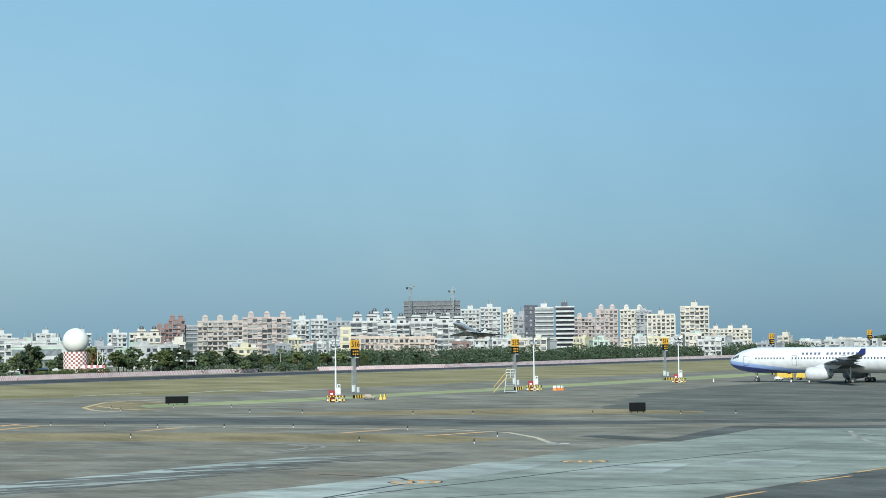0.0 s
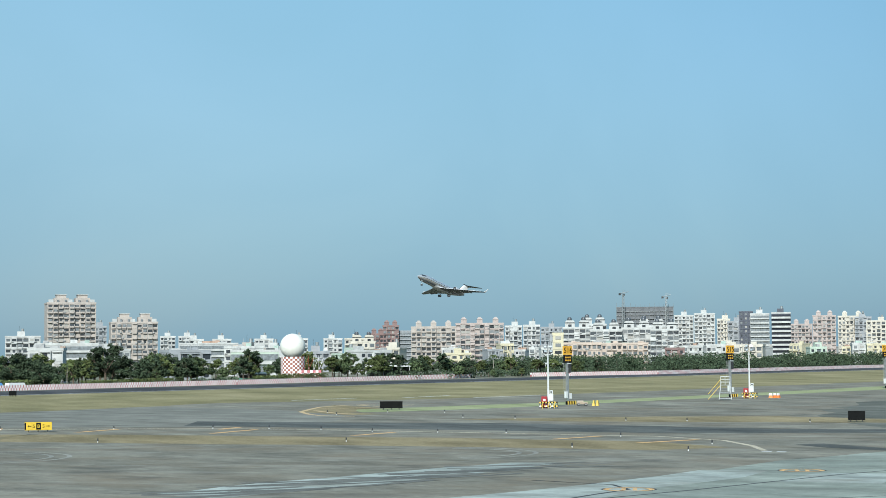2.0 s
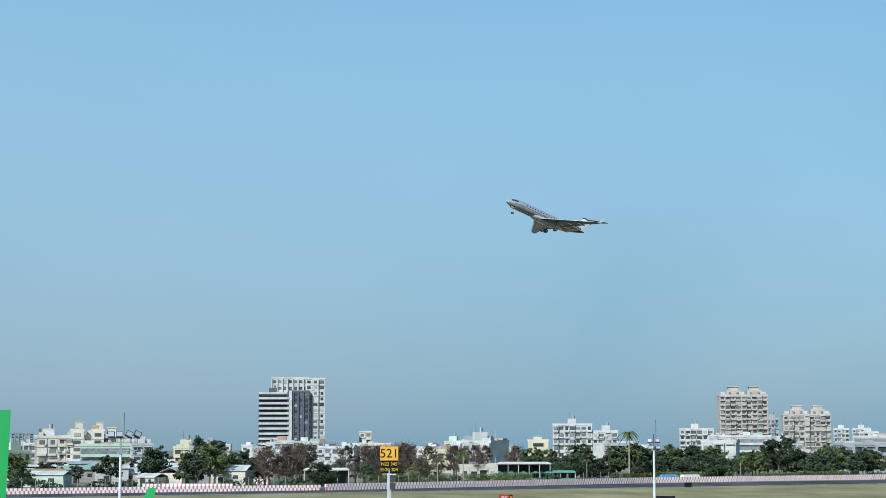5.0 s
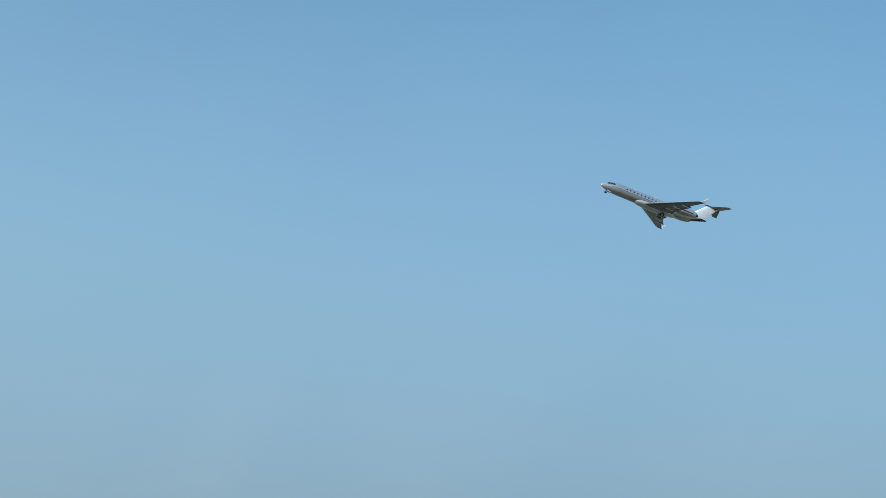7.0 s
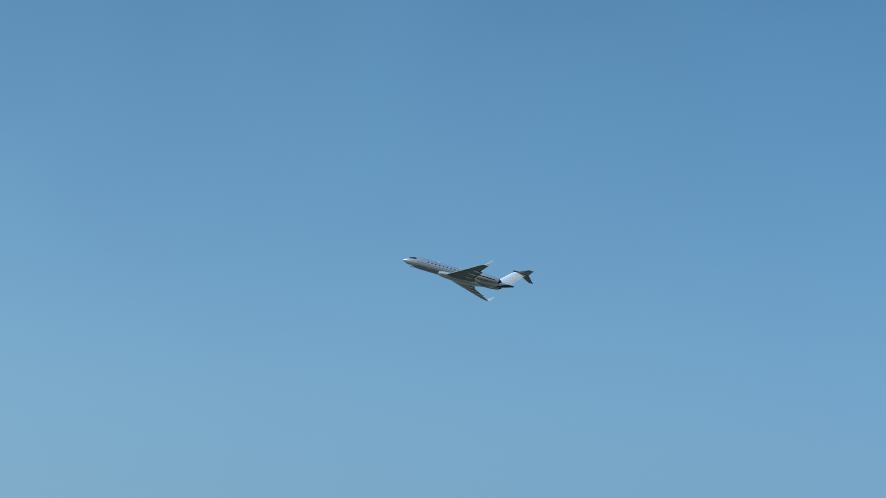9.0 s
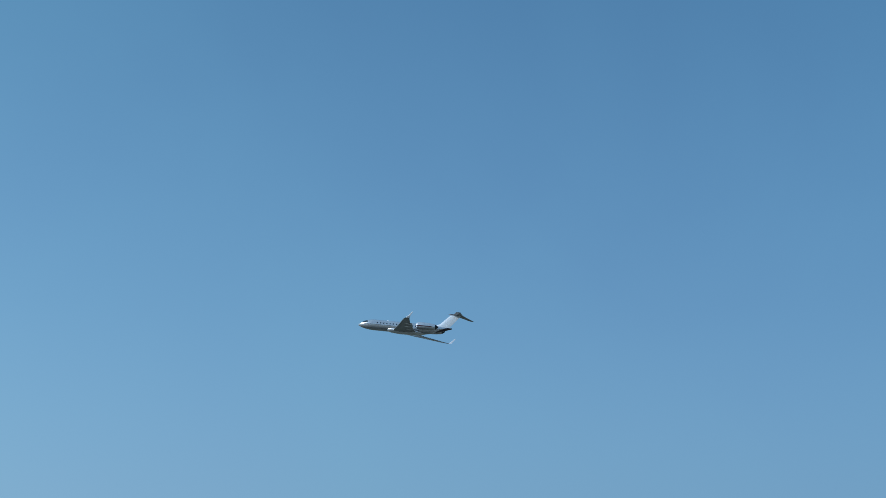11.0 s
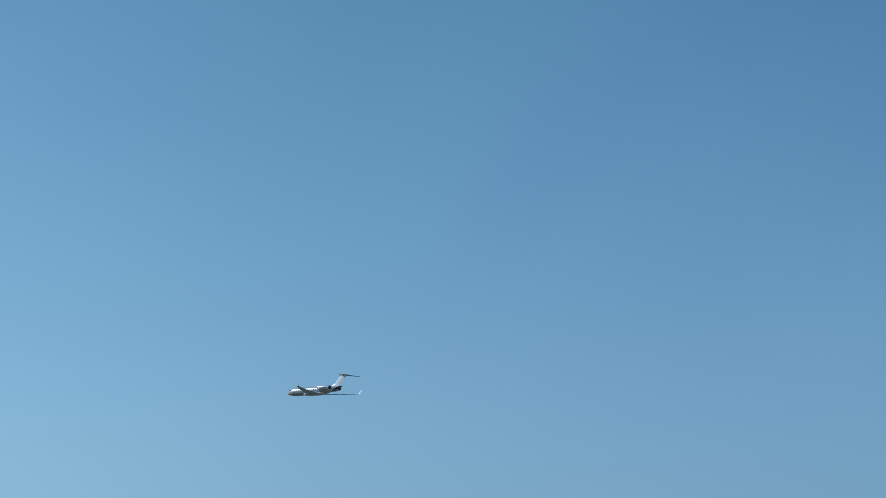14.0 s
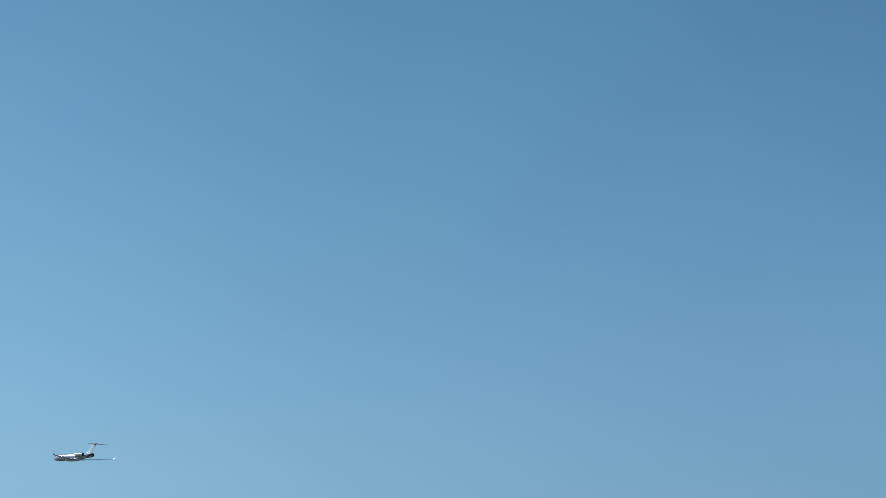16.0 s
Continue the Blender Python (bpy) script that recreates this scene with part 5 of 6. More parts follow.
    if roof == "tanks":
        for i in range(max(1, int(w / 11))):
            cx = -w / 2 + (i + 0.5) * w / max(1, int(w / 11)) + rnd.uniform(-1, 1)
            bm = B()
            box(bm, (cx, rnd.uniform(-0.2, 0.2) * d, h + 1.7), (4.2, min(4, d * 0.5), 3.4))
            stair = part("stair_house", bm, wm, b)
            bm = B()
            tube(bm, (cx + 0.8, 0, h + 3.4), (cx + 0.8, 0, h + 5.0), 0.75, 0.75, 10)
            part("water_tank", bm, STEEL, stair)
            if rnd.random() < 0.5:
                bm = B()
                tube(bm, (cx - 1, 0, h + 3.4), (cx - 1, 0, h + 6.5), 0.06, n=5)
                part("aerial", bm, DARK, stair)
    elif roof == "house":
        part("stair_house", box(B(), (0.6, 0, h + 1.5), (w * 0.55, d * 0.5, 3.0)), wm, b)
        part("roof_slab", box(B(), (0.6, 0, h + 3.1), (w * 0.62, d * 0.55, 0.25)), wm, b)
    elif roof == "crown":  # two stepped roof houses with tank rooms, a lower link between them
        for cx in (-w * 0.2, w * 0.24):
            bm = B()
            box(bm, (cx, -d * 0.1, h + 1.7), (w * 0.3, d * 0.55, 3.4)), box(bm, (cx, -d * 0.1, h + 4.3), (w * 0.2, d * 0.4, 1.8)), box(bm, (cx, -d * 0.1, h + 5.3), (w * 0.23, d * 0.45, 0.25), idx=1)
            box(bm, (cx - w * 0.08, -d * 0.4, h + 1.6), (1.0, 0.4, 1.4), idx=2), box(bm, (cx + w * 0.08, -d * 0.4, h + 1.6), (1.0, 0.4, 1.4), idx=2)
            part("stair_house", bm, [wm, WALLS["white"], RACK], b)
        for cx in (-w * 0.42, -w * 0.03, w * 0.43):
            part("roof_screen", box(B(), (cx, -d * 0.38, h + 1.5), (w * 0.1, 0.5, 2.0)), WALLS["white"], b)
    elif roof == "gables":
        n = max(2, int(w / 8))
        for i in range(n):
            cx = -w / 2 + (i + 0.5) * w / n
            bm = B()
            box(bm, (cx, 0, h + 1.6), (5.2, d * 0.7, 3.2))
            loft(bm, [[(cx - 2.8, yy, h + 3.2), (cx + 2.8, yy, h + 3.2), (cx + 1.9, yy, h + 4.4), (cx - 1.9, yy, h + 4.4)] for yy in (-d * 0.37, d * 0.37)])
            g = part("gabled_roof_house", bm, wm, b)
            bm = B()
            loft(bm, [ring((cx + dx, 0, h + z), (1, 0, 0), (0, 1, 0), r_, 10) for dx, z, r_ in ((-0.2, 4.4, 1.25), (-0.2, 5.4, 1.25), (-0.2, 6.0, 0.95), (-0.2, 6.3, 0.4))])
            part("water_tank", bm, TANK, g)
            bm = B()
            box(bm, (cx, -d * 0.37 - 0.05, h + 3.2), (5.6, 0.2, 0.25)), box(bm, (cx, -d * 0.35 - 0.05, h + 1.5), (1.8, 0.2, 1.4))
            part("dark_trim", bm, GLASS, g)
    elif roof == "turrets":
        n = max(2, int(w / 8))
        for i in range(n):
            cx = -w / 2 + (i + 0.5) * w / n
            bm = B()
            box(bm, (cx, -d * 0.2, h + 1.6), (3.6, 3.6, 3.2)), box(bm, (cx, -d * 0.2, h + 3.9), (4.0, 4.0, 1.5), top=0.3)
            part("roof_turret", bm, wm, b)
    if style == "bands":
        for f in range(floors):
            for side, (cx, cy, sx, sy) in enumerate(((0, -d / 2, w * 0.98, 0.3), (-w / 2, 0, 0.3, d * 0.96), (w / 2, 0, 0.3, d * 0.96))):
                bm = B()
                box(bm, (cx, cy, (f + 0.55) * fh), (sx, sy, fh * 0.52))
                part("window_band", bm, RACK if wall != "slate" else TINTED, b)
            bm = B()
            box(bm, (0, -d / 2 - 0.5, (f + 0.12) * fh), (w, 1.3, fh * (0.42 if wall == "slate" else 0.30)))
            part("balcony", bm, WALLS[accent], b)
    elif style == "scaffold":
        for f in range(floors):
            bm = B()
            box(bm, (0, -d / 2 - 0.6, f * fh + 0.1), (w + 1, 1.0, 0.2))
            part("scaffold_deck", bm, STEEL, b)
        for i in range(bays + 1):
            bm = B()
            tube(bm, (-w / 2 + i * bw, -d / 2 - 1.0, 0), (-w / 2 + i * bw, -d / 2 - 1.0, h + 2.5 + rnd.random() * 2), 0.12, n=5)
            part("scaffold_pole", bm, STEEL, b)
    else:
        mes = [pane_mesh((0.75 if wall == "slate" else 1.0) * bw * k * (1.0 if style == "windows" else 1.2), fh * v) for k, v in ((0.5, 0.46), (0.62, 0.42), (0.4, 0.5), (0.7, 0.56))]
        thin, deep = pane_mesh(bw * 0.9, 0.35), pane_mesh(bw * 0.92, fh * 0.6)
        sd = pane_mesh(min(2.0, d / 4 * 0.5), fh * 0.46)
        for f in range(floors):
            for i in range(bays):
                if style == "stair" and i == bays // 2:
                    continue
                if rnd.random() < 0.04:
                    continue
                ob = new("window", mes[(i * 5 + (rnd.random() < 0.3)) % 4] if style != "mixed" else (thin if (i + bays) % 3 == 1 else deep))
                ob.parent, ob.matrix_basis = b, pose(-w / 2 + (i + 0.5) * bw, -d / 2 - 0.02 - out[i], (f + 0.55) * fh)
            for sgn in ((1,) if rz + face > 6 else (-1,) if rz + face < -6 else ()):
                for i in range(min(3, max(1, int(d / 5)))):
                    ob = new("window", sd)
                    ob.parent, ob.matrix_basis = b, pose(sgn * (w / 2 + 0.02), -d / 2 + (i + 0.5) * d / min(3, max(1, int(d / 5))), (f + 0.55) * fh, 0, 0, 90)
            if style == "balconies" and f:
                for i in range(0, bays, 2):
                    bm = B()
                    box(bm, (-w / 2 + (i + 0.5) * bw, -d / 2 - 0.6 - out[i], f * fh + 0.4), (bw * 0.86, 1.2, 0.8))
                    part("balcony", bm, wm, b)
        if style == "balconies":
            part("pier", box(B(), (w / 2 - 0.3, -d / 2 - 0.5, h / 2 - 0.4), (0.6, 1.0, h - 0.8)), wm, b)
        if style == "piers":
            for i in range(bays + 1):
                bm = B()
                box(bm, (-w / 2 + i * bw, -d / 2 - 0.3, h / 2), (bw * 0.28, 0.6, h))
                part("pier", bm, WALLS[accent], b)
    return b


# far towers, from the turn of the runway westwards
block(243, 1480, 36, 16, 18.5, "cream", "low cream apartment block far behind the trees")
block(164, 1138, 18.5, 14, 31, "cream", "cream apartment tower with small square windows", 11, 6, style="balconies")
block(161, 1290, 20, 16, 28.5, "cream", "cream tower with vertical dark bays", 10, 6, style="piers", accent="cream")
block(146, 1343, 20, 16, 33, "cream", "cream and pink residential slab", 11, 7, roof="turrets")
block(126, 1346, 17, 18, 33.5, "pink", "pinkish residential slab with roof turrets", 11, 5, roof="turrets")
block(153, 1330, 12, 14, 32, "grey", "plain grey residential tower block", 11, 4)
block(113, 1395, 16.5, 16, 28, "pink", "pinkish apartment block with balconies", 9, 6, style="balconies", roof="turrets")
block(80, 1148, 12, 14, 32, "slate", "dark tower with white balcony bands", 11, 4, style="bands")
block(66.5, 1150, 12, 14, 31.5, "white", "white tower with dark window bands", 11, 4, style="bands")
block(60, 1198, 9, 14, 34, "slate", "dark grey blank tower head", 12, 3, roof="none")
block(54.5, 1230, 11, 14, 28, "grey", "plain grey apartment tower block", 9, 3)
block(47, 1250, 9, 14, 30, "cream", "slender cream apartment tower block", 10, 4)
block(35, 1300, 15, 15, 35, "white", "white apartment tower with blue glazing", 12, 5, style="balconies")
block(20, 1310, 14, 15, 34, "white", "white apartment tower with balconies", 12, 5, style="balconies")
block(-10, 1500, 48, 20, 45, "scaffold", "unfinished tower block wrapped in grey scaffolding", 14, 12, style="scaffold", roof="none", name="tower_under_construction")
for i, (dx, dy, w, h) in enumerate(((-22, 0, 15, 21), (-6, -10, 17, 19.5), (10, 4, 16, 20.5), (25, -8, 15, 19.5), (-14, 30, 14, 23), (18, 32, 16, 22))):
    block(-21 + dx, 945 + dy, w, 14, h, "white", "white apartment block with gabled roof houses and water tanks", 7, 5, style="mixed", roof="gables")
block(-37, 869, 19, 12, 12.3, "peach", "low pinkish apartment block with arcade", 4, 8, roof="none")
block(-16, 870, 23, 12, 12.0, "peach", "low pinkish apartment block", 4, 9, roof="none")
block(-45, 799, 5, 8, 16.5, "yellow", "pale yellow blank-sided house", 5, 1, roof="none")
block(9, 905, 10, 10, 9.5, "brick", "low brick shed house", 3, 3, roof="none")
block(30, 900, 10, 10, 11, "white", "white low house with four windows", 3, 4, roof="none")
block(-78, 1298, 16, 14, 26, "grey", "grey apartment tower with small windows", 8, 5)
block(-82, 1147, 11, 14, 25.4, "white", "white apartment tower with balconies", 8, 4, style="balconies")
block(-94, 1147, 11, 14, 25, "white", "white apartment tower with balconies", 8, 4, style="balconies")
block(-111, 1094, 30, 16, 26, "pink", "long beige and pink apartment slab with roof turrets", 8, 10, style="mixed", roof="turrets")
block(-140, 1091, 28, 16, 24, "beige", "long beige apartment slab with roof turrets", 8, 9, style="balconies", roof="turrets")
block(-197, 1285, 12, 12, 28, "brick", "red-brown stepped tower with pointed roof", 9, 4, roof="turrets")
block(-208, 1290, 10, 12, 22, "brick", "red-brown stepped tower with turrets", 7, 3, roof="turrets")
block(-187, 1290, 12, 12, 24, "grey", "grey-blue glazed tower block", 8, 4, style="bands", accent="grey", roof="none")
block(-188, 1084, 15, 14, 17, "cream", "pale apartment house with balconies", 5, 5, style="balconies")
block(-168, 990, 14, 12, 14.5, "cream", "cream house with gabled roof", 4, 4, roof="gables")
for i, dx in enumerate((-52, -38, -16, 2, 20)):
    block(-250 + dx * 1.3, 1175 + i * 5, 13, 12, 18, "white", "white apartment row with roof water tanks", 6, 4)
block(-253, 967, 33, 12, 14, "white", "long white flat-roofed building", 4, 9, style="bands", roof="none")
block(-160, 684, 19, 12, 9.5, "green", "low white and pale green flat-roofed hall", 2, 8, style="bands", roof="none")
for i in range(3):
    block(-372 + i * 13, 1251 + i * 3, 11, 12, 21, "white", "white apartment row with roof frames", 7, 4)
block(-327, 945, 26.5, 22, 37.0, "beige", "tall beige apartment tower with rows of balconies", 14, 9, style="balconies", turn=5, roof="crown")
block(-279, 908, 24.5, 18, 25.2, "beige", "beige apartment tower with blank middle wall", 9, 9, style="stair", turn=4, roof="crown")
block(-263, 756, 27.5, 14, 13.2, "white", "white flat-roofed institute with window bands", 4, 8, roof="none", style="bands")
block(-373, 1140, 8, 10, 27, "grey", "grey apartment tower with small windows", 9, 3)
block(-374, 818, 20, 14, 20, "white", "white stepped apartment block with balconies", 6, 7, style="balconies")
block(-359, 825, 13, 14, 16.5, "white", "white apartment block with windows", 5, 4)
block(-351, 936, 19, 14, 18.5, "white", "white apartment pair with roof houses", 6, 6, style="balconies")
block(-303.5, 631, 8.2, 9, 11.2, "yellow", "pale yellow blank-walled house", 4, 1, roof="none")
block(-537, 802, 20, 12, 46.5, "white", "white rear wing of the modern tower with dark slots", 13, 7, style="piers", accent="white", name="modern_tower", roof="none")
block(-535.2, 784, 16.2, 20, 37.6, "slate", "modern tower of dark glass with white balcony bands", 14, 6, style="bands", name="modern_tower", turn=0)
block(-524.5, 791.5, 11, 20, 38.6, "slate", "modern tower of dark glass and white piers", 13, 4, style="piers", accent="slate", name="modern_tower", roof="none")
part("white_pier", box(B(), (-4.2, -10.5, 19.6), (1.6, 1.4, 39.2)), WALLS["white"], bpy.context.scene.objects["modern_tower.002"], "bright white corner pier")
block(-517.5, 797.5, 10.5, 16, 45.5, "white", "white tower with dark bays beside the glass tower", 15, 3, name="modern_tower", roof="none")
for x, y, w, d, h, fl, by, rf in ((-393.8, 453.7, 5.2, 10, 12.4, 5, 2, "none"), (-391.0, 456.1, 4.4, 9, 14.6, 6, 1, "house"), (-388.3, 461.5, 6.0, 9, 12.6, 5, 2, "none"), (-385.8, 460.5, 4.2, 9, 14.6, 6, 1, "house"), (-382.6, 462.9, 5.0, 9, 12.8, 5, 2, "house"), (-379.6, 466.5, 4.0, 9, 12.4, 4, 1, "none")):
    block(x, y, w, d, h, "ivory", "ivory stepped apartment house with roof gables", fl, by, style="stair" if by > 2 else "windows", roof=rf)
block(-424.4, 479.1, 7.2, 10, 12.6, "cream", "pale cream house beside the stepped apartments", 4, 2)
block(-464, 524, 9.7, 10, 12.5, "beige", "beige house with roof tower", 4, 3)
block(-358, 431, 15, 8, 9.6, "green", "long pale green institute with roof rails", 3, 8, style="bands", roof="none", accent="green")
block(-365.7, 369.6, 7.5, 8, 7.9, "white", "white house with dark window frames", 2, 3, roof="none")
block(-391.3, 580.4, 8, 9, 11.0, "white", "white framed house beside the bare trees", 3, 3, roof="none")
block(-383.6, 585.5, 9, 9, 10.8, "white", "white framed house with open balconies", 3, 3, style="balconies", roof="none")
block(-525, 862, 7, 10, 17.5, "ivory", "ivory house above the bare trees", 5, 2, roof="none")
block(-415.8, 683.5, 22, 12, 10.2, "ivory", "cream flat-roofed terrace behind the bare trees", 3, 8, roof="none")
for x, y, w, h in ((-1340, 1347, 26, 31), (-1352, 1336, 20, 28), (-1420, 1547, 16, 17), (-1347, 1480, 24, 25), (-1330, 1494, 9, 30)):
    block(x, y, w, 20, h, "haze", "hazy blue-grey tower block far off", 9, 6, style="piers", accent="haze", roof="none")
rnd = random.Random(5)
WALL_PICK = ["white"] * 7 + ["cream", "cream", "yellow", "green", "beige", "grey"]
for i in range(92):  # low town between the trees and the towers
    az = radians(rnd.uniform(-15.5, 46))
    dist = 560 + 560 * rnd.random() ** 0.9
    if az < radians(8):
        dist += 330
    x, y = -dist * math.sin(az), dist * math.cos(az)
    if RN.dot(Vector((x, y)) - RA) < 110:
        continue
    wall = rnd.choice(WALL_PICK)
    block(x, y, rnd.uniform(7, 17), rnd.uniform(8, 12), min(12.5, rnd.uniform(5.5, 10) + dist * 0.0016), wall, f"low {wall} flat-roofed town house", turn=rnd.uniform(-35, 35), roof="tanks" if rnd.random() < 0.35 else "none", name="town_house", category="house", group="town houses")

low = random.Random(8)
for i in range(42):  # pale low town seen over the eastern trees
    az, dist = radians(low.uniform(-15.5, 9.0) if i < 34 else low.uniform(-15.5, -8.0)), low.uniform(1010, 1290)
    wall = low.choice(WALL_PICK)
    block(-dist * math.sin(az), dist * math.cos(az), low.uniform(8, 16), 10, (low.uniform(6.5, 9.5) if az < radians(-9) else low.uniform(9.0, 13.0)), wall, f"low {wall} town house over the trees", 3, 4, turn=low.uniform(-30, 30), roof="none", name="town_house", category="house", group="town houses")

SHEETS = [mat("pale_roof_sheet", (0.46, 0.48, 0.47), 0.6, vary=0.2, scale=0.4), mat("blue_roof_sheet", (0.30, 0.43, 0.52), 0.6, vary=0.15, scale=0.4), mat("green_roof_sheet", (0.24, 0.36, 0.30), 0.6, vary=0.15, scale=0.4), mat("tan_roof_tiles", (0.30, 0.20, 0.12), 0.8, vary=0.2, scale=0.4), mat("grey_roof_sheet", (0.28, 0.30, 0.31), 0.6, vary=0.2, scale=0.4)]


def shed(x, y, w, d, h, roofing, wall, turn, label):
    """A low shed with a shallow pitched sheet roof over its walls."""
    b = thing("shed", label, "shed", pose(x, y, 0, 0, 0, -math.degrees(math.atan2(x, y)) + turn), "sheds")
    part("wall", box(B(), (0, 0, h / 2), (w, d, h)), WALLS[wall], b)
    rise = d * 0.16
    part("roof", loft(B(), [[(px, -d / 2 - 0.4, h - 0.05), (px, 0, h + rise), (px, d / 2 + 0.4, h - 0.05), (px, d / 2 + 0.4, h + 0.07), (px, 0, h + rise + 0.12), (px, -d / 2 - 0.4, h + 0.07)] for px in (-w / 2 - 0.4, w / 2 + 0.4)]), roofing, b)
    part("door", box(B(), (-w * 0.2, -d / 2, 1.05), (1.4, 0.12, 2.1)), DARK, b)
    for k in (0.22,):
        part("window", box(B(), (w * k, -d / 2, h * 0.58), (w * 0.14, 0.12, 0.9)), GLASS, b)


pick = random.Random(61)
for i in range(78):  # jumble of sheds and low houses by the western fence
    az, dist = radians(pick.uniform(34.5, 46.5)), pick.uniform(425, 690)
    roof_no = pick.choice((0, 0, 0, 1, 2, 3, 4, 4))
    shed(-dist * math.sin(az), dist * math.cos(az), pick.uniform(4, 12), pick.uniform(4, 8), pick.uniform(2.0, 4.6), SHEETS[roof_no], pick.choice(("white", "cream", "grey", "green", "beige", "ivory")), pick.uniform(-45, 45),
         ("white-roofed", "blue-roofed", "green-roofed", "tan tile-roofed", "grey-roofed")[roof_no] + " low shed behind the perimeter fence")



def crane(x, y, h, jib, turn):
    c = thing("tower_crane", "blue-grey tower crane above the unfinished block", "crane", pose(x, y, 0, 0, 0, turn), "tower cranes")
    bm = B()
    for dx, dy in ((-0.7, -0.7), (0.7, -0.7), (0.7, 0.7), (-0.7, 0.7)):
        tube(bm, (dx, dy, 0), (dx, dy, h), 0.16, n=4)
    for i in range(int(h / 3)):
        tube(bm, (-0.7, -0.7, i * 3), (0.7, -0.7, i * 3 + 3), 0.1, n=4), tube(bm, (0.7, 0.7, i * 3), (-0.7, 0.7, i * 3 + 3), 0.1, n=4)
    mast = part("mast", bm, STEEL, c)
    bm = B()
    tube(bm, (-3, 0, h), (jib, 0, h + 1.6), 0.35, 0.2, 5), tube(bm, (0, 0, h + 3), (jib, 0, h + 1.6), 0.1, n=4), tube(bm, (0, 0, h), (0, 0, h + 3), 0.25, n=4)
    part("jib", bm, STEEL, c)
    bm = B()
    box(bm, (-3, 0, h - 0.6), (1.6, 1.2, 1.8)), box(bm, (0.9, 0, h - 1), (1.2, 1.2, 1.6))
    part("counterweight", bm, DARK, c)


crane(-28, 1480, 57, 5, 20)
crane(8, 1480, 54, 4, -10)

# radome on its chequered tower
rd = thing("radar_dome", "white radar dome on a red and white chequered tower", "radar", pose(-115.8, 548, 0))
bm = B()
bmesh.ops.create_icosphere(bm, subdivisions=4, radius=4.05, matrix=Matrix.Translation((0, 0, 11.2)))
dome = part("dome", bm, mat("cream_white_dome", (0.62, 0.63, 0.575), 0.6, vary=0.03, scale=0.3), rd, "smooth white dome", smooth=True)
bm = B()
rows_, cols_ = 12, 32
for j in range(rows_):
    for i in range(cols_):
        a0, a1 = 2 * math.pi * i / cols_, 2 * math.pi * (i + 1) / cols_
        z0, z1 = j * 0.655, (j + 1) * 0.655
        vs = [bm.verts.new((3.85 * math.cos(a), 3.85 * math.sin(a), z)) for a, z in ((a0, z0), (a1, z0), (a1, z1), (a0, z1))]
        bm.faces.new(vs).material_index = (i + j) % 2
part("chequered_drum", bm, [mat("dark_red_panel", (0.26, 0.085, 0.06), 0.6, vary=0.12), WHITE_BLOCK], rd, "red and white chequered drum")
rb = thing("equipment_building", "chequered red and white equipment building with lattice aerials", "building", pose(-111, 547, 0, 0, 0, 12))
part("core_wall", box(B(), (1.0, 0.1, 1.75), (7.0, 4.6, 3.5)), WALLS["brick"], rb)
for i in range(8):
    for j in range(4):
        part("chequer_panel", box(B(), (-2.2 + i * 0.9, -2.3, 0.45 + j * 0.9), (0.88, 0.2, 0.88)), (RED_BLOCK, WHITE_BLOCK)[(i + j) % 2], rb)
for dx in (0, 1.6, 3.2, 4.8):
    bm = B()
    tube(bm, (dx - 1, -1, 3.4), (dx - 1, -1, 8.2), 0.05, n=5), tube(bm, (dx - 1, -1, 3.6), (dx + 0.5, -1, 7.4), 0.05, n=5)
    part("aerial", bm, RED if dx < 2 else WHITE_BLOCK, rb)


# ---- barrier, fence and plants along the far side of the runway ----
def barrier_mesh(flip):
    bm = B()
    box(bm, (0, 0, 0.45), (0.54 if flip else 0.31, 0.55, 0.88), idx=flip)
    box(bm, (0, 0, 1.34), (0.31 if flip else 0.54, 0.45, 0.88), idx=1 - flip, top=0.92)
    me = bpy.data.meshes.new("barrier_block")
    bm.to_mesh(me)
    bm.free()
    me.materials.append(RED_BLOCK), me.materials.append(WHITE_BLOCK)
    return me


PAIR = barrier_mesh(0), barrier_mesh(1)
LINES = [[(-246, 262), (-205, 318)], [(-203, 317), (-168, 416), (-121, 494), (-64, 601)], [(-45, 622), (0, 664), (157, 946), (250, 1110)], [(-241, 303), (-223, 311)], [(-265, 354), (-248, 361.5)]]
count = 0
for line in LINES:
    rest = B()
    wallthing = thing("barrier_wall", "chequered red and white plastic barrier wall beyond the runway", "barrier", None, "barrier walls")
    for p, q in zip(line, line[1:]):
        p, q = Vector(p), Vector(q)
        tall = 0.66 if line is LINES[0] else 0.78  # the western stretch is lower
        n, rz = int((q - p).length / 0.43), math.degrees(math.atan2((q - p).y, (q - p).x))
        for i in range(n):
            c = p + (q - p) * ((i + 0.5) / n)
            if count < 300 and c.y < 640:
                ob = new("barrier_block", PAIR[i % 2])
                ob.parent, ob.matrix_basis = wallthing, pose(c.x, c.y, 0.03, 0, 0, rz) @ Matrix.Diagonal((1, 1, tall, 1))
                count += 1
            else:
                box(rest, (c.x, c.y, 0.03 + 0.45 * tall), (0.54 if i % 2 else 0.31, 0.55, 0.88 * tall), rz, idx=i % 2)
                box(rest, (c.x, c.y, 0.03 + 1.34 * tall), (0.31 if i % 2 else 0.54, 0.45, 0.88 * tall), rz, idx=1 - i % 2)
    if rest.verts:
        part("barrier_blocks", rest, [RED_BLOCK, WHITE_BLOCK], wallthing, kind="stuff")
    else:
        rest.free()

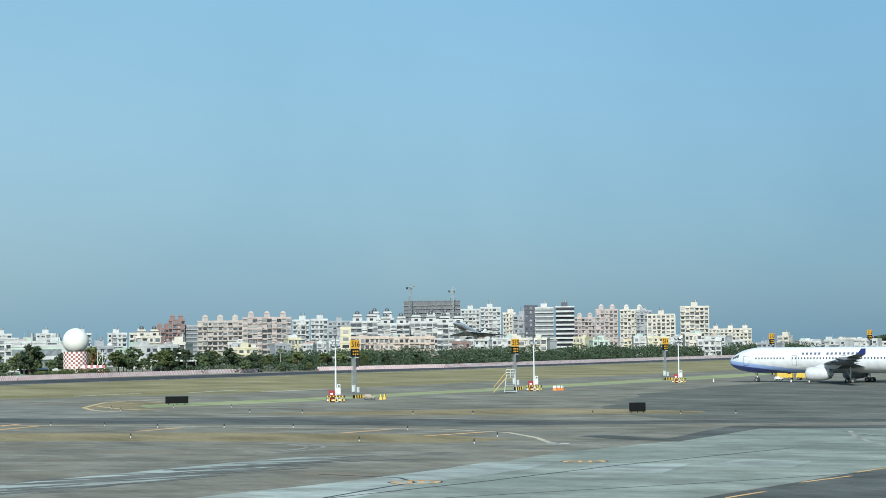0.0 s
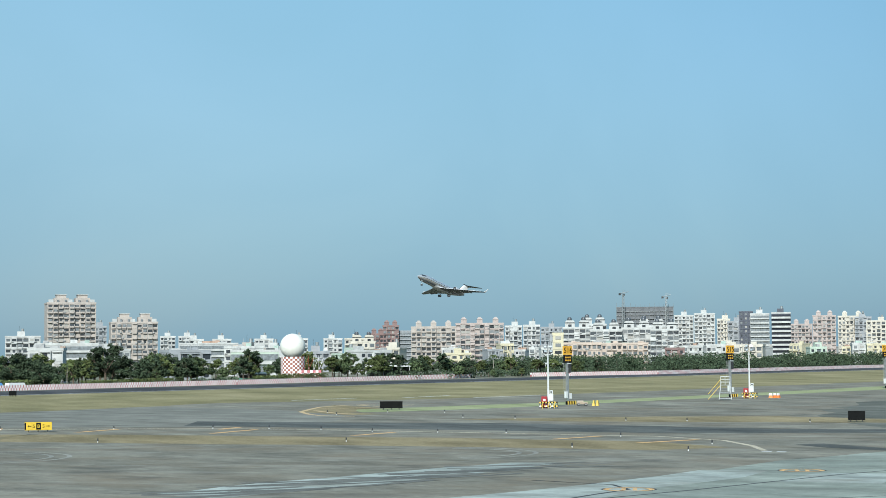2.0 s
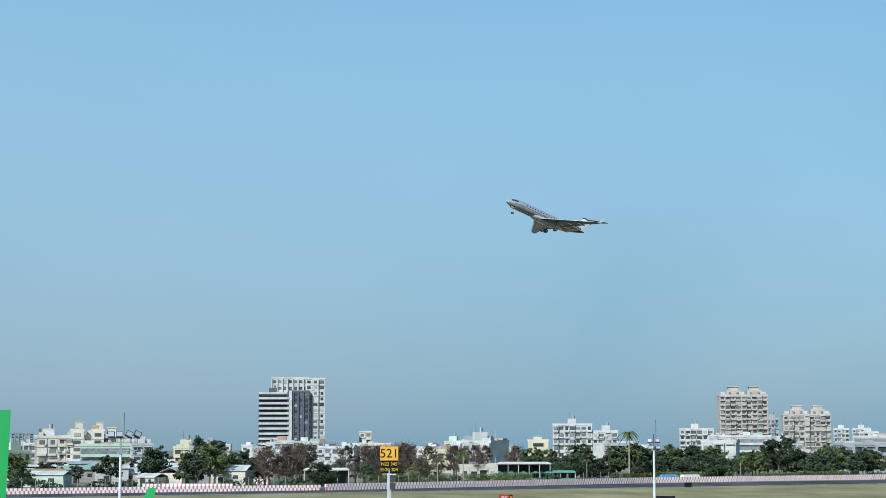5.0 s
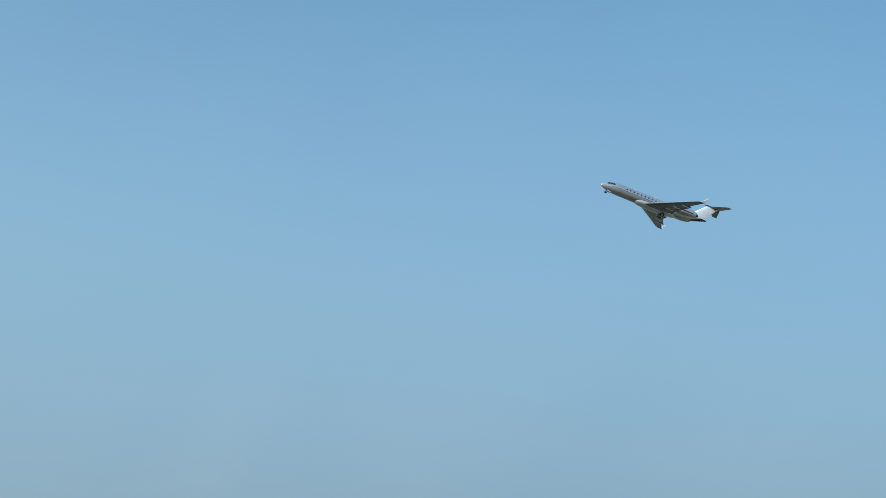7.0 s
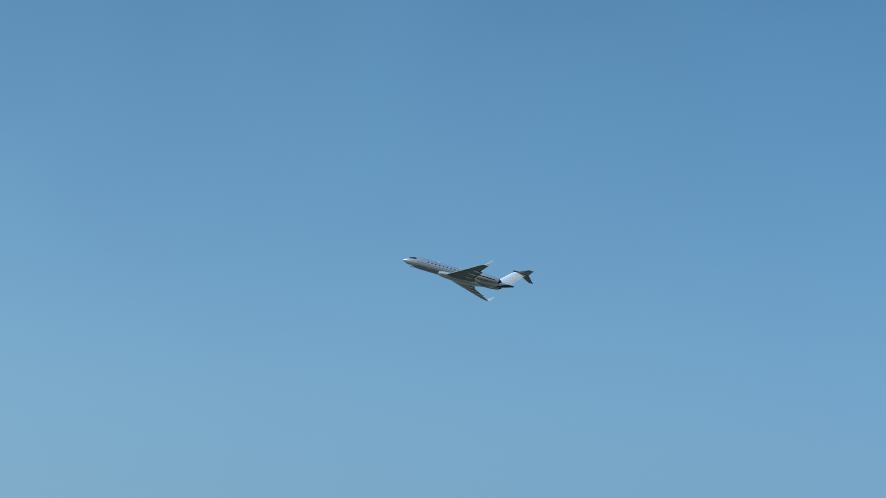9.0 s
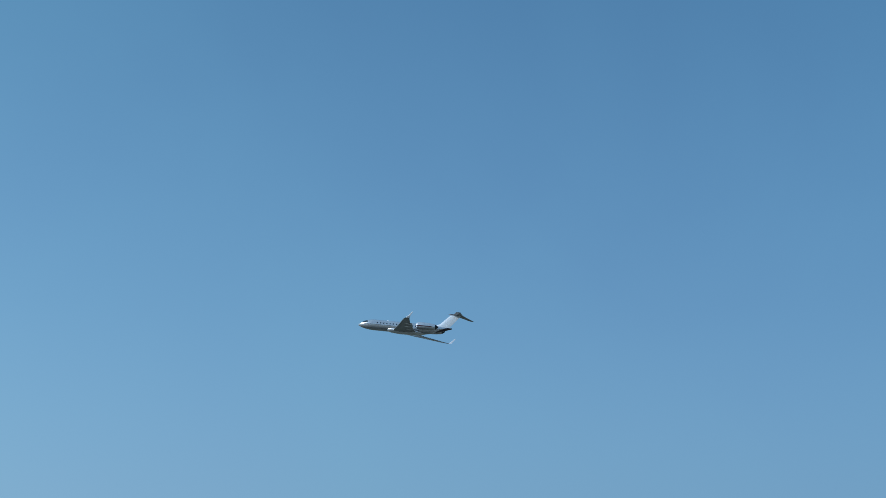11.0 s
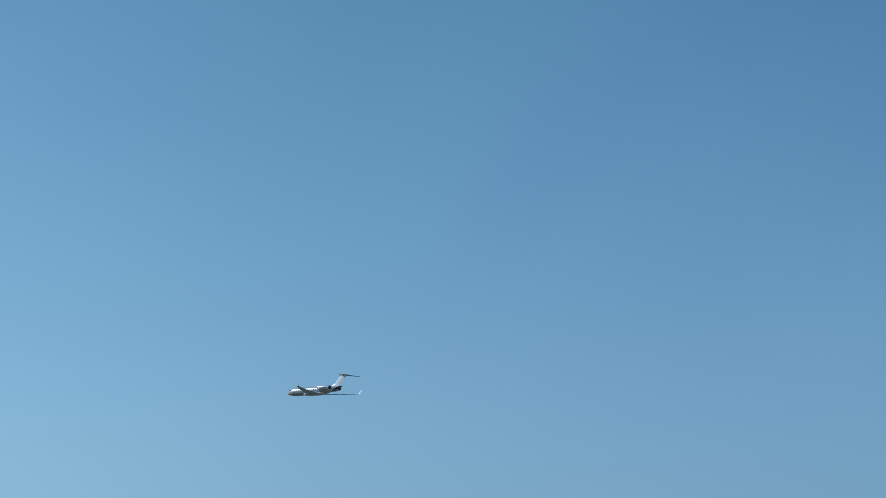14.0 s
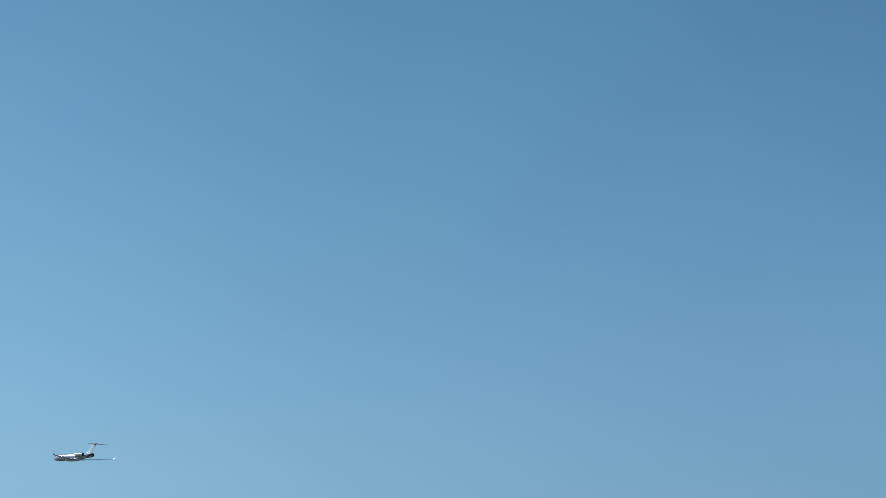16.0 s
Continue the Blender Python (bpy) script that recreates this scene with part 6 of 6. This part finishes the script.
fence = thing("perimeter_fence", "grey wire mesh perimeter fence on thin posts", "fence")
for p, q in (((-262, 262), (-222, 330)), ((-215, 345), (-180, 432)), ((-70, 615), (-44, 650))):
    p, q = Vector(p), Vector(q)
    n = int((q - p).length / 3)
    for i in range(n + 1):
        c = p + (q - p) * (i / n)
        bm = B()
        tube(bm, (c.x, c.y, 0), (c.x, c.y, 2.6), 0.06, n=5)
        part("post", bm, STEEL, fence)
    bm = B()
    for j in range(9):
        tube(bm, (p.x, p.y, 0.3 + j * 0.27), (q.x, q.y, 0.3 + j * 0.27), 0.02, n=3)
    part("wires", bm, DARK, fence)


def crown(seed, w, h, z0, n, leaf=0.42, lumps=16, flat=0.6):
    """Small leaf sprays on boughs of uneven reach: big masses, each broken into smaller tufts, with gaps between them."""
    r = random.Random(seed)
    tufts = []
    for i in range(lumps):
        a, up = r.uniform(0, 6.283), r.uniform(0.0, 1.0)
        reach = w * 0.40 * math.sqrt(max(0.06, 1 - (up - 0.25) ** 2 * 1.5)) * r.uniform(0.35, 1.08)
        c = Vector((math.cos(a) * reach, math.sin(a) * reach, z0 + h * (0.08 + 0.84 * up) * r.uniform(0.85, 1.05)))
        big = r.uniform(0.10, 0.17) * w
        for _ in range(r.randint(4, 8)):
            v = Vector((r.gauss(0, 1), r.gauss(0, 1), r.gauss(0.25, 0.8))).normalized()
            tufts.append((c + Vector((v.x, v.y, v.z * flat)) * big * r.uniform(0.5, 1.15), big * r.uniform(0.28, 0.6)))
    verts, faces = [], []
    for _ in range(n):
        c, rad = r.choice(tufts)
        v = Vector((r.gauss(0, 1), r.gauss(0, 1), r.gauss(0, 1))).normalized()
        p = c + Vector((v.x, v.y, v.z * 0.75)) * rad * r.uniform(0.25, 1.1)
        if p.z < z0 * 0.6:
            continue
        u = Vector((r.gauss(0, 1), r.gauss(0, 1), r.gauss(0, 0.5))).normalized()
        w2 = v.cross(u).normalized()
        s = leaf * r.uniform(0.45, 1.25)
        k = len(verts)
        verts += [p + u * s, p + w2 * s * 0.55, p - u * s * 0.9, p - w2 * s * 0.55 + v * s * 0.3]
        faces.append((k, k + 1, k + 2, k + 3))
    me = bpy.data.meshes.new("crown")
    me.from_pydata(verts, [], faces)
    return me


def tree(seed, w, h, leafmat, label, n=1500, trunk=BARK, bare=False):
    t = thing("tree", label, "tree", None, "trees beyond the runway")
    r = random.Random(seed)
    bm = B()
    th = h * 0.35
    tube(bm, (0, 0, -0.1), (0.1, 0, th), 0.035 * h, 0.022 * h, 7)
    for i in range(6):
        a = i * 1.05 + r.random()
        tube(bm, (0.1, 0, th * 0.9), (math.cos(a) * w * 0.3, math.sin(a) * w * 0.3, h * r.uniform(0.6, 0.85)), 0.016 * h, 0.005 * h, 5)
    part("trunk", bm, trunk, t)
    if bare:
        bm = B()
        for i in range(160):
            a, z = r.uniform(0, 6.28), r.uniform(0.3, 0.95) * h
            rr = w * 0.45 * math.sqrt(max(0.05, 1 - abs(z / h - 0.6)))
            k = r.uniform(0.1, 0.7)
            tube(bm, (math.cos(a) * rr * k, math.sin(a) * rr * k, z - 0.8), (math.cos(a) * rr, math.sin(a) * rr, z + r.uniform(0.2, 1.2)), 0.05, 0.02, 3)
        part("twig_mass", bm, leafmat, t, kind="stuff")
        me = crown(seed, w, h * 0.65, h * 0.3, n // 2 * 2, 0.3, 14)
    else:
        me = crown(seed, w, h * 0.72, h * 0.25, n * 3, 0.38, 26)
    me.materials.append(leafmat)
    ob = new("crown", me)
    ob.parent = t
    return t


def palm(seed, h):
    t = thing("palm_tree", "tall palm tree with drooping fronds", "tree", None, "palms beyond the runway")
    r = random.Random(seed)
    bm = B()
    tube(bm, (0, 0, -0.1), (0.1, 0, h * 0.82), 0.22, 0.15, 8)
    part("trunk", bm, PALE_BARK, t)
    for i in range(16):
        a, lift = i * 0.393 + r.uniform(-0.2, 0.2), r.uniform(-0.3, 1.0)
        ln_ = r.uniform(2.4, 3.2)
        bm = B()
        prev = None
        for j in range(6):
            f = j / 5
            p = Vector((math.cos(a) * ln_ * f, math.sin(a) * ln_ * f, h * 0.82 + lift * 2.2 * f - 2.6 * f * f))
            n = Vector((-math.sin(a), math.cos(a), 0)) * 0.42 * (1.15 - f)
            row = [bm.verts.new(p - n - Vector((0, 0, 0.25))), bm.verts.new(p), bm.verts.new(p + n - Vector((0, 0, 0.25)))]
            if prev:
                bm.faces.new((prev[0], prev[1], row[1], row[0])), bm.faces.new((prev[1], prev[2], row[2], row[1]))
            prev = row
        part("frond", bm, LEAF_LIGHT if i % 3 else LEAF, t)
    return t


KINDS = [tree(11, 9.5, 10, LEAF, "broad green shade tree behind the barrier"), tree(12, 11, 9, LEAF_DARK, "dark spreading shade tree behind the barrier", 1700),
         tree(13, 7, 8, LEAF_LIGHT, "light green bushy tree behind the barrier", 1200), tree(14, 8, 11, LEAF_DARK, "tall dark green tree behind the barrier", 1600),
         tree(15, 6.5, 10, TWIGS, "leafless reddish-brown tree behind the barrier", 900, bare=True),
         tree(16, 14, 8.5, LEAF_DARK, "wide flat-topped rain tree behind the barrier", 1900), tree(17, 6, 7, LEAF, "round green garden tree behind the barrier", 1100), tree(18, 10, 9.5, LEAF_LIGHT, "pale feathery tree behind the barrier", 1300)]
homes = [spot(300, 420), spot(312, 425), spot(330, 420), spot(290, 424), spot(200, 400), spot(318, 432), spot(306, 418), spot(322, 428)]
for t, p in zip(KINDS, homes):
    t.matrix_basis = pose(p.x, p.y, 0)
rnd = random.Random(21)
s = 470.0
while s < 1010:
    for row in range(3):
        o = (48, 66, 92)[row] + rnd.uniform(-7, 9)
        if row == 0 and 680 < s < 775:  # the garden lies open in front of the shade trees
            o += 15
        if s > 1000:
            o += 20
        p = Vector(rail(s + rnd.uniform(-4, 4), o))
        az = math.degrees(math.atan2(-p.x, p.y))
        gap = row == 0 and (10.5 < az < 13.2 or 24.5 < az < 28.5 or 6.8 < az < 9.6 or 3.0 < az < 4.2)
        if gap or (row < 2 and 10.6 < az < 12.9) or (row == 0 and 28.5 < az < 35 and rnd.random() < 0.6) or rnd.random() < (0.82 if az > 37.5 else 0.5 if az > 35 else 0.08):
            continue
        bare = 26.3 < az < 35.5 and row > 0
        pick = 4 if bare and rnd.random() < 0.9 else rnd.choice((0, 1, 5, 2, 3, 6, 7, 5) if az > 14 else (0, 1, 2, 5, 3, 6, 7))
        size = rnd.uniform(0.6, 1.14) * (0.85 if row == 0 else 1.0) * (0.78 if az < 10 else 0.9 if 13 < az < 26 else 0.98)
        t = copy_thing(KINDS[pick], pose(p.x, p.y, 0, 0, 0, rnd.uniform(0, 360)))
        t.scale = (size, size, size)
        if pick == 4:  # the leafless row stands close
            q = rail(s + 3.1, o + 7)
            t = copy_thing(KINDS[4], pose(q[0], q[1], 0, 0, 0, rnd.uniform(0, 360)))
            t.scale = (0.95, 0.95, 1.0)
    s += 6.2
# undergrowth between the barrier and the trees
rr = random.Random(77)
verts, faces = [], []
for i in range(760):
    far = i > 300
    sr = rr.uniform(985, 1750) if far else rr.uniform(480, 1700)
    o = rr.uniform(70, 116) if far else rr.uniform(46, 62) + (18 if sr > 1000 else 0)
    az = math.degrees(math.atan2(-rail(sr, o)[0], rail(sr, o)[1]))
    x, y = rail(sr, o)
    if not far and 15.2 < az < 24 and o < 59:
        continue
    # the wooded belt past the bend of the fence stands taller
    tall = rr.uniform(3.6, 8.2) if far else rr.uniform(1.0, 2.4) + (0.9 if az < 10 else 0)
    wide = tall * rr.uniform(0.6, 1.1) + (0 if far else 0.8)
    for _ in range(210 if far else 110):
        v = Vector((rr.gauss(0, 1), rr.gauss(0, 1), rr.gauss(0.2, 1))).normalized()
        p = Vector((x + v.x * wide * rr.uniform(0.5, 1.0), y + v.y * wide * rr.uniform(0.5, 1.0), max(0.1, tall * 0.5 + v.z * tall * 0.5 * rr.uniform(0.6, 1.05))))
        u, v2 = Vector((rr.gauss(0, 1), rr.gauss(0, 1), rr.gauss(0, 1))).normalized(), Vector((rr.gauss(0, 1), rr.gauss(0, 1), rr.gauss(0, 1))).normalized()
        k, k0 = len(verts), rr.uniform(0.24, 0.55) if far else rr.uniform(0.2, 0.42)
        verts += [p + u * k0, p + v2 * k0, p - u * k0, p - v2 * k0 * 0.9]
        faces.append((k, k + 1, k + 2, k + 3))
me = bpy.data.meshes.new("undergrowth")
me.from_pydata(verts, [], faces)
me.materials.append(LEAF_DARK)
tagged(new("undergrowth", me), "green scrub and far wooded belt behind the barrier", "shrubs", kind="stuff")
big = tree(31, 13, 12.5, LEAF_DARK, "large dark tree at the fence", 2600)
big.matrix_basis = pose(-264, 358, 0)
for x, y, k in ((-151, 466, 1.0), (-291, 303, 0.74), (-296, 309, 0.6), (-268, 340, 0.8), (-272, 346, 0.62), (-274, 332, 0.62), (-265, 372, 0.72), (-282, 388, 0.66), (-250, 378, 0.55), (-300, 350, 0.4), (-318, 340, 0.42), (-330, 372, 0.45), (-340, 330, 0.5), (-310, 380, 0.5), (-262, 392, 0.6)):
    t = copy_thing(big, pose(x, y, 0, 0, 0, x * 13))
    t.scale = (k, k, k)
PALM = palm(3, 15.6)
PALM.matrix_basis = pose(-179, 427, 0)
for x, y, k in ((-199, 372, 0.62), (-206, 385, 0.55), (-162, 466, 0.5), (-60, 640, 0.6), (-195, 352, 0.5), (-188, 420, 0.45)):
    t = copy_thing(PALM, pose(x, y, 0, 0, 0, x * 7))
    t.scale = (k, k, k)


def garden(az, o):
    """A place o metres beyond the runway's near edge, az degrees round to the west."""
    k = math.tan(radians(az))
    return rail(-(RA.x + RN.x * o + k * (RA.y + RN.y * o)) / (RW.x + k * RW.y), o)


for az, o, w, h, seed in ((22.2, 47, 15, 2.3, 41), (20.9, 47, 15, 2.5, 42), (17.8, 47, 20, 2.0, 47), (16.6, 47, 18, 2.2, 48), (27.0, 46, 20, 2.6, 43), (30.0, 46, 22, 2.5, 44), (11.6, 52, 22, 2.6, 45), (12.6, 52, 16, 2.2, 46)):
    x, y = garden(az, o)
    hd = thing("hedge", "clipped bright green hedge along the fence", "hedge", pose(x, y, 0, 0, 0, 58.3), "hedges")
    rr = random.Random(seed)
    verts, faces = [], []
    for _ in range(1600):
        p = Vector((rr.uniform(-0.5, 0.5) * w, rr.uniform(-1, 1), rr.uniform(0.05, 1) ** 0.6 * h))
        u, v = Vector((rr.gauss(0, 1), rr.gauss(0, 1), rr.gauss(0, 1))).normalized(), Vector((rr.gauss(0, 1), rr.gauss(0, 1), rr.gauss(0, 1))).normalized()
        k = len(verts)
        verts += [p + u * 0.3, p + v * 0.3, p - u * 0.3]
        faces.append((k, k + 1, k + 2))
    me = bpy.data.meshes.new("leaves")
    me.from_pydata(verts, [], faces)
    me.materials.append(LEAF_LIGHT)
    ob = new("leaves", me)
    ob.parent = hd
    tagged(ob, kind="stuff")


def pavilion(x, y, rz, w, d, h, roof, label, umbrellas=0, cloth=GREEN_ROOF):
    p = thing("pavilion", label, "building", pose(x, y, 0, 0, 0, rz), "pavilions")
    bm = B()
    box(bm, (0, 0, h), (w, d, 0.3)), box(bm, (0, 0, h + 0.3), (w * 0.98, d * 0.95, 0.3), top=0.9)
    part("roof", bm, roof, p)
    n = max(3, int(w / 2.6))
    for i in range(n + 1):
        for sy in (-0.45, 0.45):
            bm = B()
            box(bm, (-w * 0.48 + i * w * 0.96 / n, sy * d, h / 2), (0.12, 0.12, h))
            part("post", bm, POLE, p)
    # a dark sheet at the back paints in the shade under the roof
    bm = B()
    box(bm, (0, d * 0.4, h / 2), (w * 0.96, 0.2, h - 0.1))
    part("back_wall", bm, DARK, p)
    if umbrellas:
        part("parapet", box(B(), (0, -d * 0.5, 0.6), (w, 0.15, 1.2)), GREEN_ROOF, p)
    for i in range(umbrellas):
        u = thing("parasol", "dark green garden parasol on the terrace", "parasol", p.matrix_basis @ pose(-w * 0.45 + i * w / umbrellas, -d * 0.2 + (i % 2) * 1.5, 1.2), "parasols")
        bm = B()
        tube(bm, (0, 0, -1.2), (0, 0, 1.7), 0.04, n=5)
        part("pole", bm, STEEL, u)
        bm = B()
        tube(bm, (0, 0, 1.25), (0, 0, 1.85), 1.25, 0.05, 8)
        part("canopy", bm, cloth, u)


pavilion(-199.5, 406, 27, 14, 7, 4.9, WALLS["white"], "open white-roofed restaurant terrace", 9)
block(-210.5, 401.5, 9.5, 6, 3.9, "cream", "cream low restaurant building beside the terrace", 1, 4, turn=4, roof="none", name="restaurant_annex", group="")
pavilion(-190.5, 411, 27, 6, 7, 2.7, GREEN_ROOF, "green awning over restaurant garden tables", 4)
pavilion(-92, 593, 9, 15.5, 6, 4.2, WALLS["white"], "long low white canopy")
pavilion(-173, 470, 21, 9, 6, 3.2, GREY_ROOF, "low grey-roofed shed under the trees")
pavilion(-127, 540, 13, 9, 6, 2.6, WALLS["white"], "white tent roofs beside the radar", 4, WHITE)
pavilion(-41, 690, 3, 12, 6, 4.0, WALLS["white"], "low white open shelter")
pavilion(-229, 358, 33, 11, 6, 3.8, WALLS["cream"], "long cream low building behind the fence")
pavilion(-333, 392, 37, 12, 8, 3.4, mat("pale_blue_sheet", (0.38, 0.55, 0.68), 0.6, vary=0.1), "low pale blue metal shed")
pavilion(-344, 384, 39, 12, 8, 4.0, WALLS["white"], "low white metal shed")
pavilion(-393, 450, 41, 9, 8, 4.6, WALLS["beige"], "low beige tiled-roof house")
for az, o, k in ((21.75, 45.5, 0.42), (20.15, 46, 0.42), (19.5, 46, 0.40), (23.2, 46, 0.38), (15.6, 48, 0.4)):  # rounded garden bushes
    x, y = garden(az, o)
    t = copy_thing(KINDS[6], pose(x, y, 0, 0, 0, az * 31))
    t.scale = (k * 1.25, k * 1.25, k)
tx, ty = garden(21.5, 44.5)
tb = thing("tarpaulin", "blue tarpaulin over stacked goods by the hedge", "tarpaulin", pose(tx, ty, 0, 0, 0, 58.3))
bm = B()
box(bm, (0, 0, 1.0), (7, 2.2, 2.0), top=0.7), box(bm, (7.2, 0, 0.95), (6.5, 2, 1.9), top=0.75, idx=1)
part("cover", bm, [TARP, WHITE], tb)

# a low wooded rise far off to the east
rr = random.Random(9)
verts, faces = [], []
for i in range(22000):
    x = rr.uniform(-130, 700)
    top = (24 + 9 * math.sin(x * 0.006) + 4 * math.sin(x * 0.03)) * min(1.0, 0.25 + (x + 130) / 160)
    p = Vector((900 + x * 0.97 - 100, 3000 - x * 0.25 + rr.uniform(-40, 40), rr.random() ** 0.5 * top))
    u, v = Vector((rr.gauss(0, 1), rr.gauss(0, 1), rr.gauss(0, 1))).normalized(), Vector((rr.gauss(0, 1), rr.gauss(0, 1), rr.gauss(0, 1))).normalized()
    k = len(verts)
    verts += [p + u * 2.6, p + v * 2.6, p - u * 2.6, p - v * 2.2]
    faces.append((k, k + 1, k + 2, k + 3))
me = bpy.data.meshes.new("far_woods")
me.from_pydata(verts, [], faces)
me.materials.append(LEAF_DARK)
tagged(new("far_woods", me), "dark wooded rise on the horizon", "woods", kind="stuff")


# ---- what moves ----
def fly(x, y, z, heading, pitch, bank):
    """The jet's pose: heading in degrees left of due west-by-grid, nose up, left wing down."""
    return Matrix.Translation((x, y, z)) @ Matrix.Rotation(radians(180 + heading), 4, "Z") @ Matrix.Rotation(radians(-pitch), 4, "Y") @ Matrix.Rotation(radians(-bank), 4, "X")


def motions():
    walk(JET, [
        (0.0, fly(10.5, 696.2, 13.9, 58.0, 15.4, -0.4)),
        (0.5, fly(-9.9, 663.5, 17.4, 58.0, 15.4, -0.4)),
        (1.0, fly(-30.2, 631.0, 21.1, 58.0, 15.4, -0.4)),
        (1.5, fly(-50.2, 599.0, 25.4, 58.0, 15.4, -0.4)),
        (2.0, fly(-69.9, 567.6, 30.1, 58.7, 15.8, 0.1)),
        (2.5, fly(-89.3, 536.4, 35.2, 59.3, 16.1, 0.6)),
        (3.0, fly(-108.5, 505.8, 40.7, 60.0, 16.5, 1.0)),
        (3.5, fly(-126.9, 476.3, 46.5, 60.7, 16.9, 1.5)),
        (4.0, fly(-145.7, 446.2, 52.5, 61.6, 16.8, 1.2)),
        (4.5, fly(-164.2, 416.7, 58.6, 62.5, 16.8, 0.9)),
        (5.0, fly(-183.0, 386.4, 65.0, 63.5, 16.8, 0.6)),
        (5.2, fly(-190.4, 374.7, 67.5, 63.5, 17.0, 0.5)),
        (7.3, fly(-266.8, 252.3, 101.0, 63.7, 19.4, 0.0)),
        (7.5, fly(-274.2, 240.6, 104.0, 63.7, 19.6, 0.0)),
        (8.0, fly(-292.5, 211.3, 110.0, 63.7, 18.9, -0.0)),
        (8.5, fly(-310.8, 182.0, 116.0, 63.7, 18.3, -0.1)),
        (9.0, fly(-329.1, 152.7, 122.0, 63.7, 17.7, -0.1)),
        (9.2, fly(-336.4, 140.9, 123.5, 63.5, 17.1, 0.1)),
        (11.3, fly(-413.3, 17.9, 139.5, 61.6, 11.2, 2.5)),
        (11.5, fly(-420.7, 6.1, 141.0, 61.4, 10.7, 2.7)),
        (12.0, fly(-439.0, -23.2, 144.0, 60.9, 9.4, 3.2)),
        (12.5, fly(-457.3, -52.5, 147.0, 60.4, 8.2, 3.7)),
        (13.0, fly(-475.6, -81.8, 149.7, 59.8, 8.0, 4.5)),
        (13.5, fly(-493.9, -111.1, 152.3, 59.3, 7.8, 5.2)),
        (14.0, fly(-512.2, -140.4, 155.0, 58.8, 7.7, 6.0)),
        (14.5, fly(-530.6, -169.7, 157.0, 58.6, 7.6, 6.0)),
        (15.0, fly(-548.9, -199.0, 159.0, 58.4, 7.6, 6.0)),
        (15.5, fly(-567.2, -228.3, 161.0, 58.2, 7.6, 6.1)),
        (16.0, fly(-585.5, -257.6, 163.0, 58.2, 7.6, 6.1)),
    ])
    for g, (x, y, z) in GEARS:
        fold = (0, -88, 0) if y == 0 else (-86 if y > 0 else 86, 0, 0)
        up = 0.35 if y else 0.7
        walk(g, [(t, pose(x, y, z + up * f, fold[0] * f, fold[1] * f, 0)) for t, f in ((0.0, 0.0), (5.4, 0.0), (6.4, 0.35), (7.3, 0.72), (7.5, 0.8), (8.2, 1.0), (16.0, 1.0))])
    for d, (x, y, z), side in DOORS:
        walk(d, [(t, pose(x, y, z + 0.12 * f, -side * 80 * f, 0, 0)) for t, f in ((0.0, 0.0), (9.2, 0.0), (10.2, 1.0), (16.0, 1.0))])


motions()
